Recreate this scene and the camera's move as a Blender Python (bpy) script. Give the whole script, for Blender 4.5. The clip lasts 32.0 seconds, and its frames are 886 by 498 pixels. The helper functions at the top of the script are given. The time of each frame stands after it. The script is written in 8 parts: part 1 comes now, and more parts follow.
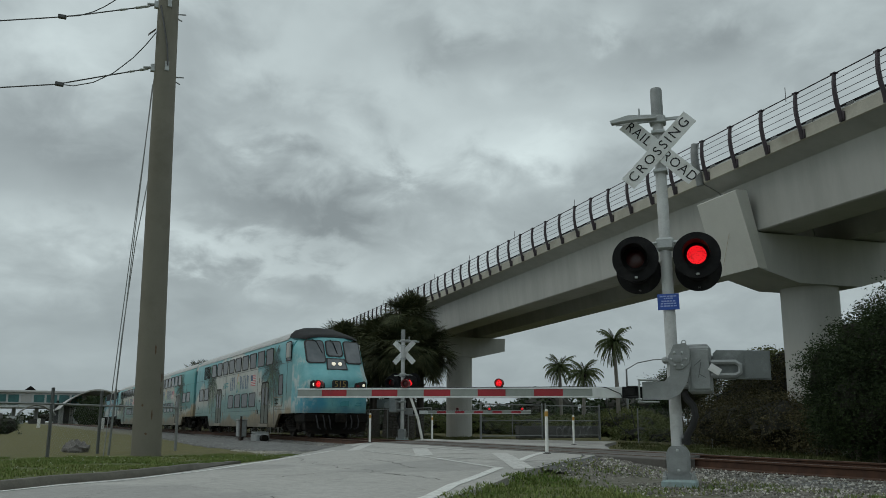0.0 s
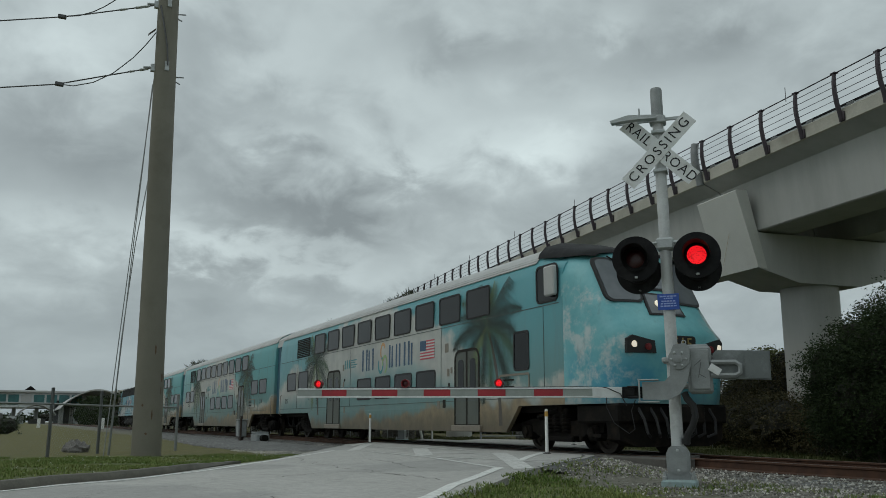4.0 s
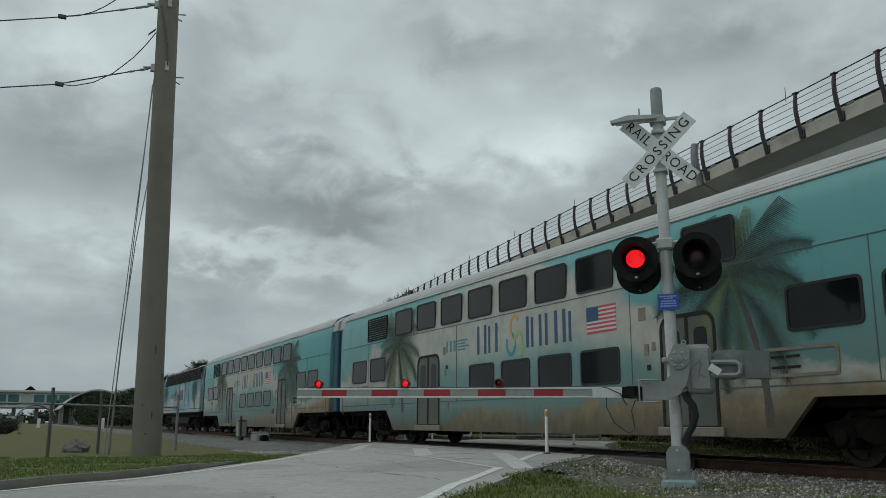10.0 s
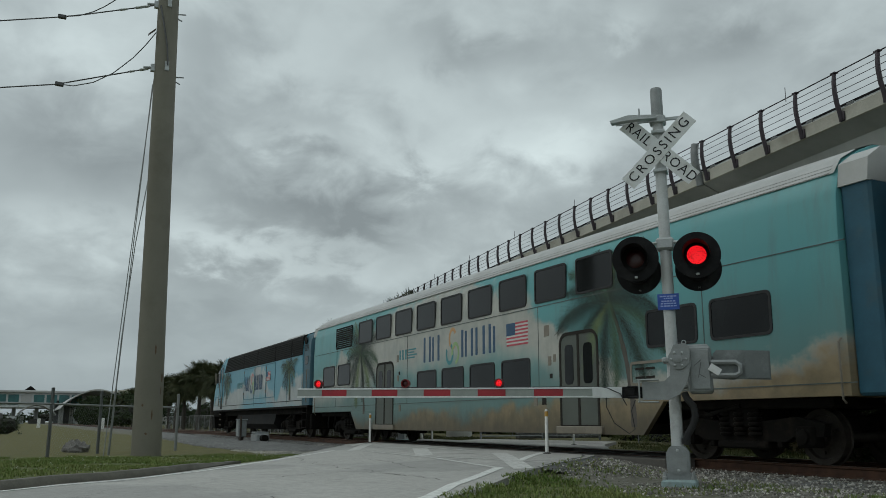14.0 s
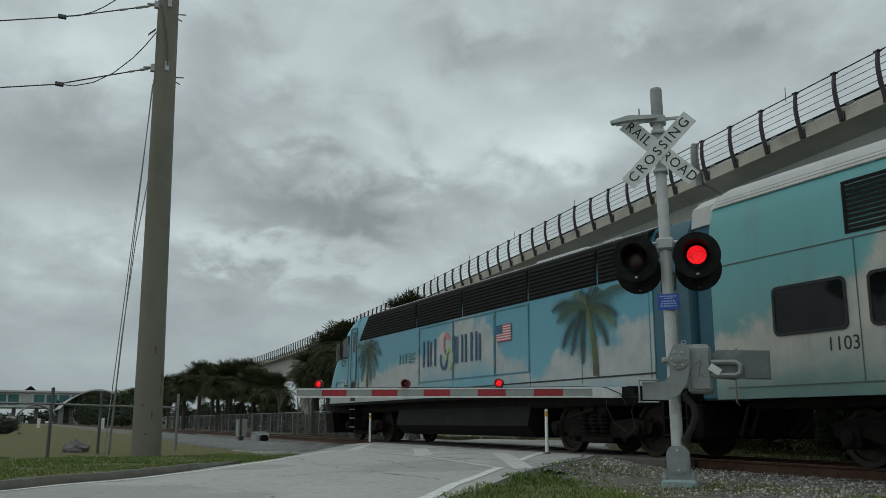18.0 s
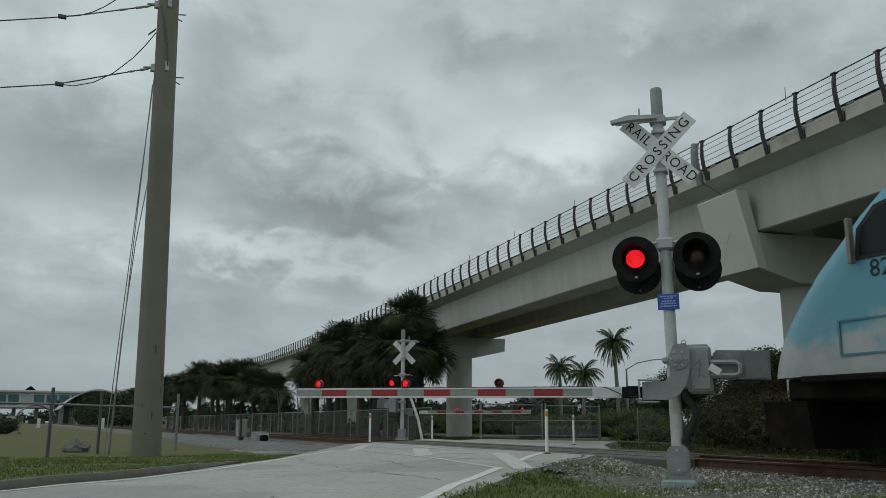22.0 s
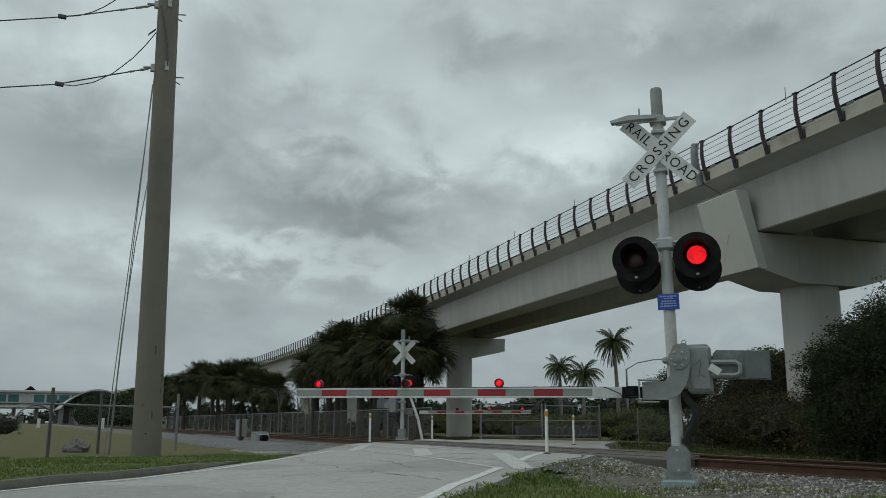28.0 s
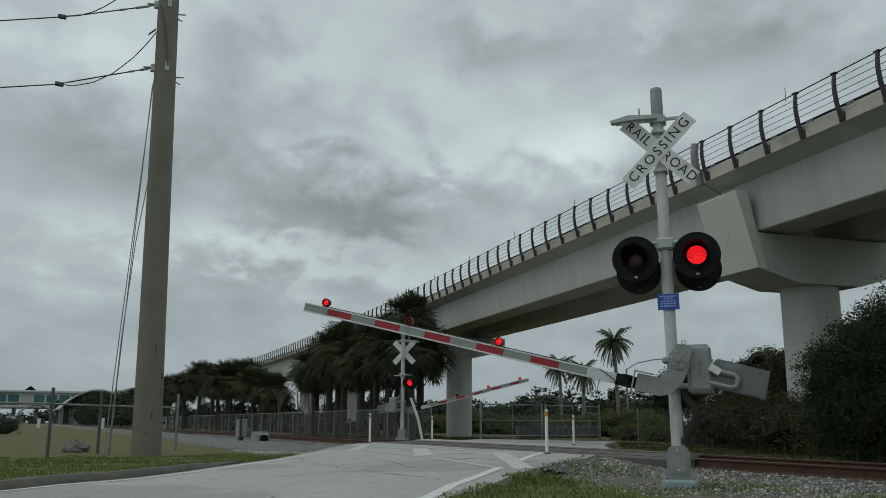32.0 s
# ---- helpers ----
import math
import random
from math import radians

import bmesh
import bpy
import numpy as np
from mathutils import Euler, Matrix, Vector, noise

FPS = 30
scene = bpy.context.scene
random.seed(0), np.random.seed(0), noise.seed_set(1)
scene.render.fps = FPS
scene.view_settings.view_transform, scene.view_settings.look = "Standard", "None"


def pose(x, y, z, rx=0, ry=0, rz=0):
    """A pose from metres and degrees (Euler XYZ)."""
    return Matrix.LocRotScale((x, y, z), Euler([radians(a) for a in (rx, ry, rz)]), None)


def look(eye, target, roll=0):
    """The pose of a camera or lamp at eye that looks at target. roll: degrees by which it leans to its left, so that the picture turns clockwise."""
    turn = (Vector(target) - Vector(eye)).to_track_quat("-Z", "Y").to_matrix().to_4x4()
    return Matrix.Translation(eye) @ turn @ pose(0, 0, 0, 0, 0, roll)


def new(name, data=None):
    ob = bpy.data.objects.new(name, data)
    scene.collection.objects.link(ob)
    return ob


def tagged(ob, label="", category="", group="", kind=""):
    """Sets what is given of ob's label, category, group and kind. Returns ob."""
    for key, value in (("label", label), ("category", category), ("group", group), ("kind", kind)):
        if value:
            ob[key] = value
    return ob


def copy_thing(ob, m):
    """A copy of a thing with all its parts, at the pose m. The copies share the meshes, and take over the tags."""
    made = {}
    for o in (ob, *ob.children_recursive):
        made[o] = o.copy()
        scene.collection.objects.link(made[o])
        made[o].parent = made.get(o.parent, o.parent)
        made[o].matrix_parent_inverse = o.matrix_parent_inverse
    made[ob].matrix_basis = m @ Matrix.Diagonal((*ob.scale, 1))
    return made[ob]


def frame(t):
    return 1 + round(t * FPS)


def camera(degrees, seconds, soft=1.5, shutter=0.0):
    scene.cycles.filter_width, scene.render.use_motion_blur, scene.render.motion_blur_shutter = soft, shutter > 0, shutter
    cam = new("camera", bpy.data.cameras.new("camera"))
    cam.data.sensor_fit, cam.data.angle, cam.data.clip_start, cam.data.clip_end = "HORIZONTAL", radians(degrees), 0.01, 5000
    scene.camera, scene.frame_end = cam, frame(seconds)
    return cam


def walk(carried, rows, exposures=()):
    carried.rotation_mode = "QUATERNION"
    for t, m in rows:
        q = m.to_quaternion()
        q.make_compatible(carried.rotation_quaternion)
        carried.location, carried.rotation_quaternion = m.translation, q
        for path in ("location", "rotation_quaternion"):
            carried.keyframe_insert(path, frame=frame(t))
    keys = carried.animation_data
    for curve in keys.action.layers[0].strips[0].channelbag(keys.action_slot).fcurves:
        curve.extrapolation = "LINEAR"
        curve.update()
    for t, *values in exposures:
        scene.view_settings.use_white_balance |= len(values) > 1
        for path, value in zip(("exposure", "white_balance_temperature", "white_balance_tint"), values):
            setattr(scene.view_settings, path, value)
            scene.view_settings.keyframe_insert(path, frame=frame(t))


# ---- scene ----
# The track runs along x (the train goes towards +x), y points across it, rail tops lie at z = 0.
SECONDS = 32.0
cam = camera(54.58, SECONDS, soft=0.7, shutter=0.08)
EYE = pose(0, 0, 0.605, 0, 0, 64.31) @ pose(0, 0, 0, 101.47) @ pose(0, 0, 0, 0, 0, 0.2)
walk(cam, [(0, EYE), (SECONDS, EYE)], exposures=[(0, 0.0), (SECONDS, 0.0)])

# ---- light: an overcast day ----
SUN_EL, SUN_AZ = radians(50), radians(200)
world = bpy.data.worlds.new("world")
scene.world = world
world.use_nodes = True
wn = world.node_tree
sky = wn.nodes.new("ShaderNodeTexSky")
sky.sky_type, sky.sun_disc = "NISHITA", False
sky.sun_elevation, sky.sun_rotation = SUN_EL, SUN_AZ
sky.air_density, sky.dust_density = 1.0, 3.0
wn.links.new(sky.outputs[0], wn.nodes["Background"].inputs[0])
wn.nodes["Background"].inputs[1].default_value = 0.08
sun_data = bpy.data.lights.new("sun", "SUN")
sun_data.energy, sun_data.angle, sun_data.color = 3.0, radians(25), (1.0, 0.96, 0.9)
sun = new("sun", sun_data)
to_sun = Vector((math.sin(SUN_AZ) * math.cos(SUN_EL), math.cos(SUN_AZ) * math.cos(SUN_EL), math.sin(SUN_EL)))
sun.matrix_basis = look(to_sun * 50, (0, 0, 0))


# ---- materials ----
class Nodes:
    """Short hand for a node material."""

    def __init__(self, name, rough=0.6, metal=0.0, spec=0.5):
        self.mat = bpy.data.materials.new(name)
        self.mat.use_nodes = True
        self.t = self.mat.node_tree
        self.b = self.t.nodes["Principled BSDF"]
        self.b.inputs["Roughness"].default_value = rough
        self.b.inputs["Metallic"].default_value = metal
        self.b.inputs["Specular IOR Level"].default_value = spec
        self.co = None

    def n(self, kind, **values):
        node = self.t.nodes.new("ShaderNode" + kind)
        for k, v in values.items():
            if isinstance(v, tuple) and len(v) == 2 and v[0] == "set":
                continue
            node.inputs[k.replace("_", " ")].default_value = v
        return node

    def link(self, a, b):
        self.t.links.new(a, b)
        return b

    def coords(self):
        if self.co is None:
            self.co = self.t.nodes.new("ShaderNodeTexCoord")
        return self.co.outputs["Object"]

    def geo(self):
        return self.t.nodes.new("ShaderNodeNewGeometry")

    def noise(self, scale, detail=5, rough=0.6, stretch=None, world=False):
        node = self.n("TexNoise", Scale=scale, Detail=detail, Roughness=rough)
        src = self.geo().outputs["Position"] if world else self.coords()
        if stretch:
            m = self.n("Mapping")
            m.inputs["Scale"].default_value = stretch
            self.link(src, m.inputs[0])
            src = m.outputs[0]
        self.link(src, node.inputs["Vector"])
        return node.outputs[0]

    def ramp(self, fac, stops):
        r = self.t.nodes.new("ShaderNodeValToRGB")
        e = r.color_ramp.elements
        while len(e) < len(stops):
            e.new(0.5)
        for el, (p, c) in zip(e, stops):
            el.position = p
            el.color = (*c, 1) if len(c) == 3 else c
        self.link(fac, r.inputs[0])
        return r.outputs[0]

    def mix(self, fac, a, b, kind="MIX"):
        m = self.t.nodes.new("ShaderNodeMix")
        m.data_type, m.blend_type = "RGBA", kind
        for src, slot in ((fac, 0), (a, 6), (b, 7)):
            if isinstance(src, (int, float)):
                m.inputs[slot].default_value = src
            elif isinstance(src, tuple):
                m.inputs[slot].default_value = (*src, 1)
            else:
                self.link(src, m.inputs[slot])
        return m.outputs[2]

    def math(self, op, a, b=None, c=None, clamp=False):
        m = self.t.nodes.new("ShaderNodeMath")
        m.operation, m.use_clamp = op, clamp
        for src, slot in ((a, 0), (b, 1), (c, 2)):
            if src is None:
                continue
            if isinstance(src, (int, float)):
                m.inputs[slot].default_value = src
            else:
                self.link(src, m.inputs[slot])
        return m.outputs[0]

    def xyz(self, src):
        s = self.t.nodes.new("ShaderNodeSeparateXYZ")
        self.link(src, s.inputs[0])
        return s.outputs

    def smooth(self, x, lo, hi):
        m = self.t.nodes.new("ShaderNodeMapRange")
        m.interpolation_type = "SMOOTHSTEP"
        m.inputs["From Min"].default_value, m.inputs["From Max"].default_value = lo, hi
        self.link(x, m.inputs["Value"])
        return m.outputs[0]

    def colour(self, c):
        if isinstance(c, tuple):
            self.b.inputs["Base Color"].default_value = (*c, 1)
        else:
            self.link(c, self.b.inputs["Base Color"])
        return self

    def bump(self, height, strength=0.3, dist=0.01):
        b = self.n("Bump", Strength=strength, Distance=dist)
        self.link(height, b.inputs["Height"])
        self.link(b.outputs[0], self.b.inputs["Normal"])
        return self

    def rough_by(self, fac, lo, hi):
        m = self.t.nodes.new("ShaderNodeMapRange")
        m.inputs["To Min"].default_value, m.inputs["To Max"].default_value = lo, hi
        self.link(fac, m.inputs["Value"])
        self.link(m.outputs[0], self.b.inputs["Roughness"])
        return self


def plain(name, c, rough=0.6, metal=0.0, vary=0.25, scale=6.0, bump=0.15, grime=None, fine=60.0, spec=0.5):
    """A surface with grain at two scales; grime: a darker colour that gathers in blotches."""
    m = Nodes(name, rough, metal, spec)
    big, small = m.noise(scale, 6), m.noise(fine, 4)
    lo, hi = tuple(v * (1 - vary) for v in c), tuple(min(1, v * (1 + vary)) for v in c)
    col = m.ramp(big, [(0.3, lo), (0.7, hi)])
    col = m.mix(0.35, col, m.ramp(small, [(0.35, lo), (0.65, hi)]))
    if grime:
        col = m.mix(m.ramp(m.noise(scale * 0.6, 8, 0.7), [(0.5, (0, 0, 0)), (0.72, (1, 1, 1))]), col, grime)
    m.colour(col).rough_by(small, max(0.02, rough - 0.1), min(1, rough + 0.1))
    if bump:
        m.bump(small, bump, 0.004)
    return m.mat


def lamp_glow(name, c, strength):
    m = Nodes(name, 0.4)
    dots = m.n("TexVoronoi", Scale=70.0)
    m.link(m.coords(), dots.inputs["Vector"])
    m.colour((0.25, 0.01, 0.01))
    m.b.inputs["Emission Color"].default_value = (*c, 1)
    m.link(m.math("MULTIPLY", m.math("SUBTRACT", 1.0, m.math("MULTIPLY", m.smooth(dots.outputs["Distance"], 0.3, 0.75), 0.75)), strength), m.b.inputs["Emission Strength"])
    return m.mat


M = {}
M["galvanised"] = plain("galvanised", (0.42, 0.44, 0.44), 0.45, 0.35, 0.2, 5, 0.1, (0.26, 0.27, 0.27))
M["mast_paint"] = plain("mast_paint", (0.55, 0.56, 0.56), 0.5, 0.1, 0.15, 4, 0.1, (0.36, 0.36, 0.35))
M["cast_grey"] = plain("cast_grey", (0.27, 0.285, 0.285), 0.55, 0.1, 0.18, 7, 0.25, (0.22, 0.23, 0.23))
M["base_green"] = plain("base_green", (0.27, 0.36, 0.36), 0.6, 0.0, 0.2, 8, 0.2, (0.2, 0.2, 0.18))
M["black_paint"] = plain("black_paint", (0.012, 0.012, 0.013), 0.7, 0.0, 0.3, 5, 0.1, (0.03, 0.03, 0.03), spec=0.15)
M["rubber"] = plain("rubber", (0.02, 0.02, 0.021), 0.7, 0.0, 0.3, 9, 0.1)
M["sign_white"] = plain("sign_white", (0.72, 0.73, 0.73), 0.5, 0.0, 0.06, 6, 0.05, (0.5, 0.5, 0.47))
M["sign_back"] = plain("sign_back", (0.62, 0.64, 0.64), 0.4, 0.4, 0.1, 6, 0.05)
M["sign_blue"] = plain("sign_blue", (0.03, 0.09, 0.42), 0.5, 0.0, 0.1, 9, 0.0)
M["letter_black"] = plain("letter_black", (0.012, 0.012, 0.014), 0.5, 0.0, 0.2, 9, 0.0)
M["arm_white"] = plain("arm_white", (0.27, 0.295, 0.275), 0.5, 0.0, 0.12, 4, 0.05, (0.22, 0.24, 0.22))
M["arm_plate"] = plain("arm_plate", (0.62, 0.64, 0.64), 0.45, 0.2, 0.1, 4, 0.05, (0.45, 0.45, 0.45))
M["arm_red"] = plain("arm_red", (0.33, 0.02, 0.03), 0.5, 0.0, 0.2, 4, 0.05, (0.22, 0.02, 0.03))
M["lamp_lit"] = lamp_glow("lamp_lit", (1.0, 0.012, 0.02), 1.3)
M["lamp_dark"] = plain("lamp_dark", (0.05, 0.006, 0.008), 0.3, 0.0, 0.3, 40, 0.1)
M["red_housing"] = plain("red_housing", (0.16, 0.01, 0.012), 0.35, 0.0, 0.2, 30, 0.05)
M["concrete_pole"] = plain("concrete_pole", (0.185, 0.174, 0.14), 0.85, 0.0, 0.16, 0.9, 0.3, (0.14, 0.128, 0.098))
M["rust_stain"] = plain("rust_stain", (0.11, 0.068, 0.04), 0.8, 0.0, 0.3, 9, 0.1)
M["wire"] = plain("wire", (0.09, 0.09, 0.09), 0.5, 0.4, 0.2, 9, 0.0)
M["porcelain"] = plain("porcelain", (0.12, 0.1, 0.09), 0.3, 0.0, 0.2, 9, 0.0)
M["post_white"] = plain("post_white", (0.72, 0.72, 0.69), 0.5, 0.0, 0.06, 6, 0.05, (0.5, 0.49, 0.44))
M["post_band"] = plain("post_band", (0.5, 0.27, 0.05), 0.5, 0.0, 0.1, 6, 0.05)
M["fence_metal"] = plain("fence_metal", (0.23, 0.24, 0.24), 0.5, 0.3, 0.2, 5, 0.1, (0.16, 0.16, 0.15))
M["stone"] = plain("stone", (0.15, 0.14, 0.13), 0.9, 0.0, 0.5, 4, 0.8, (0.06, 0.058, 0.054), 16)
M["kerb"] = plain("kerb", (0.12, 0.112, 0.092), 0.9, 0.0, 0.35, 3, 0.6, (0.075, 0.07, 0.055), 40)
M["wood_tie"] = plain("wood_tie", (0.055, 0.042, 0.034), 0.9, 0.0, 0.35, 3, 0.4)
M["bogie"] = plain("bogie", (0.008, 0.007, 0.006), 0.85, 0.0, 0.4, 5, 0.3, (0.024, 0.018, 0.013), spec=0.15)
M["wheel_steel"] = plain("wheel_steel", (0.05, 0.043, 0.037), 0.6, 0.3, 0.3, 9, 0.1, (0.03, 0.023, 0.018), spec=0.15)
M["tread"] = plain("tread", (0.3, 0.29, 0.28), 0.35, 0.8, 0.2, 9, 0.0)
M["roof_silver"] = plain("roof_silver", (0.42, 0.42, 0.41), 0.5, 0.2, 0.15, 2, 0.1, (0.34, 0.33, 0.31))
M["door_rubber"] = plain("door_rubber", (0.03, 0.026, 0.022), 0.7, 0.0, 0.3, 9, 0.1, spec=0.15)
M["sill_metal"] = plain("sill_metal", (0.24, 0.21, 0.17), 0.5, 0.4, 0.2, 6, 0.1)
M["louvre"] = plain("louvre", (0.011, 0.0105, 0.01), 0.7, 0.0, 0.3, 6, 0.1, spec=0.15)
M["diaphragm"] = plain("diaphragm", (0.025, 0.1, 0.15), 0.6, 0.0, 0.25, 2, 0.1, (0.05, 0.1, 0.12))
M["diaphragm_white"] = plain("diaphragm_white", (0.44, 0.44, 0.43), 0.6, 0.0, 0.12, 2, 0.1, (0.4, 0.4, 0.38))
M["print_blue"] = plain("print_blue", (0.02, 0.075, 0.16), 0.45, 0.0, 0.2, 4, 0.0)
M["print_teal"] = plain("print_teal", (0.05, 0.25, 0.28), 0.45, 0.0, 0.2, 4, 0.0)
M["print_orange"] = plain("print_orange", (0.55, 0.3, 0.12), 0.45, 0.0, 0.2, 4, 0.0)
M["print_green"] = plain("print_green", (0.3, 0.45, 0.2), 0.45, 0.0, 0.2, 4, 0.0)
M["print_red"] = plain("print_red", (0.5, 0.07, 0.09), 0.45, 0.0, 0.15, 4, 0.0)
M["print_pink"] = plain("print_pink", (0.6, 0.22, 0.2), 0.45, 0.0, 0.15, 4, 0.0)
M["print_white"] = plain("print_white", (0.6, 0.6, 0.58), 0.45, 0.0, 0.08, 4, 0.0)
M["frond_print_bright"] = plain("frond_print_bright", (0.13, 0.18, 0.07), 0.5, 0.0, 0.45, 3, 0.0, None, 12)
M["frond_print"] = plain("frond_print", (0.013, 0.031, 0.02), 0.5, 0.0, 0.5, 3, 0.0, None, 12)
M["frond_print_light"] = plain("frond_print_light", (0.05, 0.1, 0.05), 0.5, 0.0, 0.45, 3, 0.0, None, 12)
M["trunk_print"] = plain("trunk_print", (0.085, 0.072, 0.06), 0.5, 0.0, 0.35, 4, 0.0, None, 20)
M["amber"] = plain("amber", (0.3, 0.22, 0.07), 0.4, 0.0, 0.1, 9, 0.0)
M["palm_trunk"] = plain("palm_trunk", (0.055, 0.048, 0.04), 0.9, 0.0, 0.4, 5, 0.5)
# shade inside shrubs and trees, put into the colour of an added core
M["foliage_core_shade"] = plain("foliage_core_shade", (0.016, 0.016, 0.01), 0.95, 0.0, 0.5, 3, 0.6, (0.03, 0.027, 0.02), 14)
M["bark"] = plain("bark", (0.07, 0.06, 0.05), 0.9, 0.0, 0.4, 6, 0.5)
M["fuel_black"] = plain("fuel_black", (0.01, 0.01, 0.0105), 0.7, 0.0, 0.3, 2, 0.1, (0.018, 0.015, 0.012), spec=0.15)
M["station_wall"] = plain("station_wall", (0.5, 0.52, 0.52), 0.7, 0.0, 0.1, 0.3, 0.0)
M["station_roof"] = plain("station_roof", (0.4, 0.4, 0.39), 0.6, 0.0, 0.1, 0.3, 0.0)
M["dark_void"] = plain("dark_void", (0.03, 0.032, 0.032), 0.8, 0.0, 0.3, 0.6, 0.0)
M["bin_green"] = plain("bin_green", (0.015, 0.05, 0.04), 0.6, 0.0, 0.2, 6, 0.0)
M["graffiti"] = plain("graffiti", (0.2, 0.2, 0.2), 0.7, 0.0, 0.25, 6, 0.0)
hl = Nodes("headlamp_lit", 0.3)
hl.colour((0.8, 0.75, 0.6))
hl.b.inputs["Emission Color"].default_value = (1.0, 0.9, 0.72, 1)
hl.b.inputs["Emission Strength"].default_value = 0.5
M["headlamp_lit"] = hl.mat


def leaf_material(name, dark, mid, light, scale=0.8):
    m = Nodes(name, 0.7, 0.0, 0.16)
    isl = m.geo().outputs["Random Per Island"]
    col = m.ramp(isl, [(0.0, dark), (0.55, mid), (1.0, light)])
    col = m.mix(0.45, col, m.ramp(m.noise(scale, 4), [(0.35, dark), (0.7, light)]))
    m.colour(col)
    m.b.inputs["Subsurface Weight"].default_value = 0.0
    return m.mat


M["sabal_leaf"] = leaf_material("sabal_leaf", (0.022, 0.03, 0.014), (0.052, 0.066, 0.03), (0.16, 0.165, 0.085))
M["coconut_leaf"] = leaf_material("coconut_leaf", (0.03, 0.045, 0.018), (0.06, 0.085, 0.03), (0.12, 0.13, 0.06))
M["shrub_leaf"] = leaf_material("shrub_leaf", (0.009, 0.016, 0.007), (0.021, 0.036, 0.014), (0.05, 0.075, 0.026))
M["shrub_light"] = leaf_material("shrub_light", (0.018, 0.028, 0.01), (0.038, 0.052, 0.018), (0.085, 0.095, 0.035))
M["dry_leaf"] = leaf_material("dry_leaf", (0.036, 0.035, 0.021), (0.07, 0.066, 0.038), (0.13, 0.107, 0.07))
M["pale_leaf"] = leaf_material("pale_leaf", (0.06, 0.075, 0.025), (0.12, 0.14, 0.05), (0.22, 0.23, 0.1))
M["thicket_leaf"] = leaf_material("thicket_leaf", (0.018, 0.021, 0.01), (0.05, 0.05, 0.022), (0.15, 0.122, 0.064), 0.5)
M["reed_leaf"] = leaf_material("reed_leaf", (0.06, 0.085, 0.025), (0.11, 0.14, 0.045), (0.2, 0.2, 0.09))
M["seam"] = plain("seam", (0.09, 0.11, 0.105), 0.6, 0.0, 0.3, 2, 0.0)
M["rough_grass"] = leaf_material("rough_grass", (0.035, 0.05, 0.016), (0.06, 0.08, 0.026), (0.12, 0.115, 0.05), 0.5)
M["grass_blade"] = leaf_material("grass_blade", (0.07, 0.125, 0.025), (0.13, 0.21, 0.045), (0.29, 0.28, 0.12), 0.5)

# concrete of the viaduct: formwork streaks and damp stains
vc = Nodes("viaduct_concrete", 0.85)
c1 = vc.ramp(vc.noise(0.35, 6, 0.65, world=True), [(0.3, (0.385, 0.388, 0.365)), (0.7, (0.48, 0.483, 0.457))])
c2 = vc.ramp(vc.noise(1.2, 6, 0.7, (1, 1, 0.12), True), [(0.35, (0.31, 0.308, 0.286)), (0.6, (0.49, 0.488, 0.465))])
vc.colour(vc.mix(0.35, c1, c2)).bump(vc.noise(25, 4, world=True), 0.2, 0.004)
M["viaduct_concrete"] = vc.mat

# asphalt road, pale and worn
ra = Nodes("asphalt", 0.9)
a1 = ra.ramp(ra.noise(0.5, 8, 0.72), [(0.3, (0.33, 0.316, 0.295)), (0.7, (0.5, 0.482, 0.454))])
a2 = ra.ramp(ra.noise(60, 4, 0.75), [(0.36, (0.13, 0.127, 0.12)), (0.64, (0.58, 0.565, 0.535))])
a3 = ra.ramp(ra.noise(9, 8, 0.8), [(0.34, (0.15, 0.145, 0.137)), (0.66, (0.52, 0.505, 0.475))])
rc = ra.n("TexVoronoi", Scale=0.55)
rc.feature = "DISTANCE_TO_EDGE"
wn1 = ra.n("TexNoise", Scale=1.3, Detail=7.0, Roughness=0.65)
ra.link(ra.coords(), wn1.inputs["Vector"])
wob = ra.mix(1.0, ra.coords(), wn1.outputs["Color"], "ADD")
ra.link(wob, rc.inputs["Vector"])
crack = ra.math("SUBTRACT", 1.0, ra.smooth(rc.outputs["Distance"], 0.0, 0.011))
acol = ra.mix(0.36, ra.mix(0.36, a1, a2), a3)
patch = ra.smooth(ra.noise(0.22, 3), 0.52, 0.6)
acol = ra.mix(ra.math("MULTIPLY", patch, 0.4), acol, (0.2, 0.2, 0.193))
ra.colour(ra.mix(ra.math("MULTIPLY", ra.math("MULTIPLY", crack, 0.38), ra.smooth(ra.noise(0.45, 3), 0.42, 0.55)), acol, (0.08, 0.08, 0.076))).bump(ra.noise(90, 3), 0.35, 0.006)
M["asphalt"] = ra.mat
M["new_asphalt"] = plain("new_asphalt", (0.085, 0.085, 0.085), 0.9, 0.0, 0.2, 2, 0.4, (0.14, 0.14, 0.135), 90)

rm = Nodes("road_paint", 0.75)
worn = rm.smooth(rm.noise(14, 8, 0.75), 0.42, 0.56)
rm.colour(rm.mix(rm.math("MULTIPLY", worn, 0.65), (0.7, 0.7, 0.67), (0.46, 0.455, 0.435))).bump(rm.noise(90, 3), 0.3, 0.004)
M["road_paint"] = rm.mat
rf = Nodes("faded_paint", 0.8)
worn = rf.smooth(rf.noise(9, 8, 0.75), 0.35, 0.6)
rf.colour(rf.mix(worn, (0.58, 0.575, 0.55), (0.42, 0.412, 0.39))).bump(rf.noise(90, 3), 0.3, 0.004)
M["faded_paint"] = rf.mat

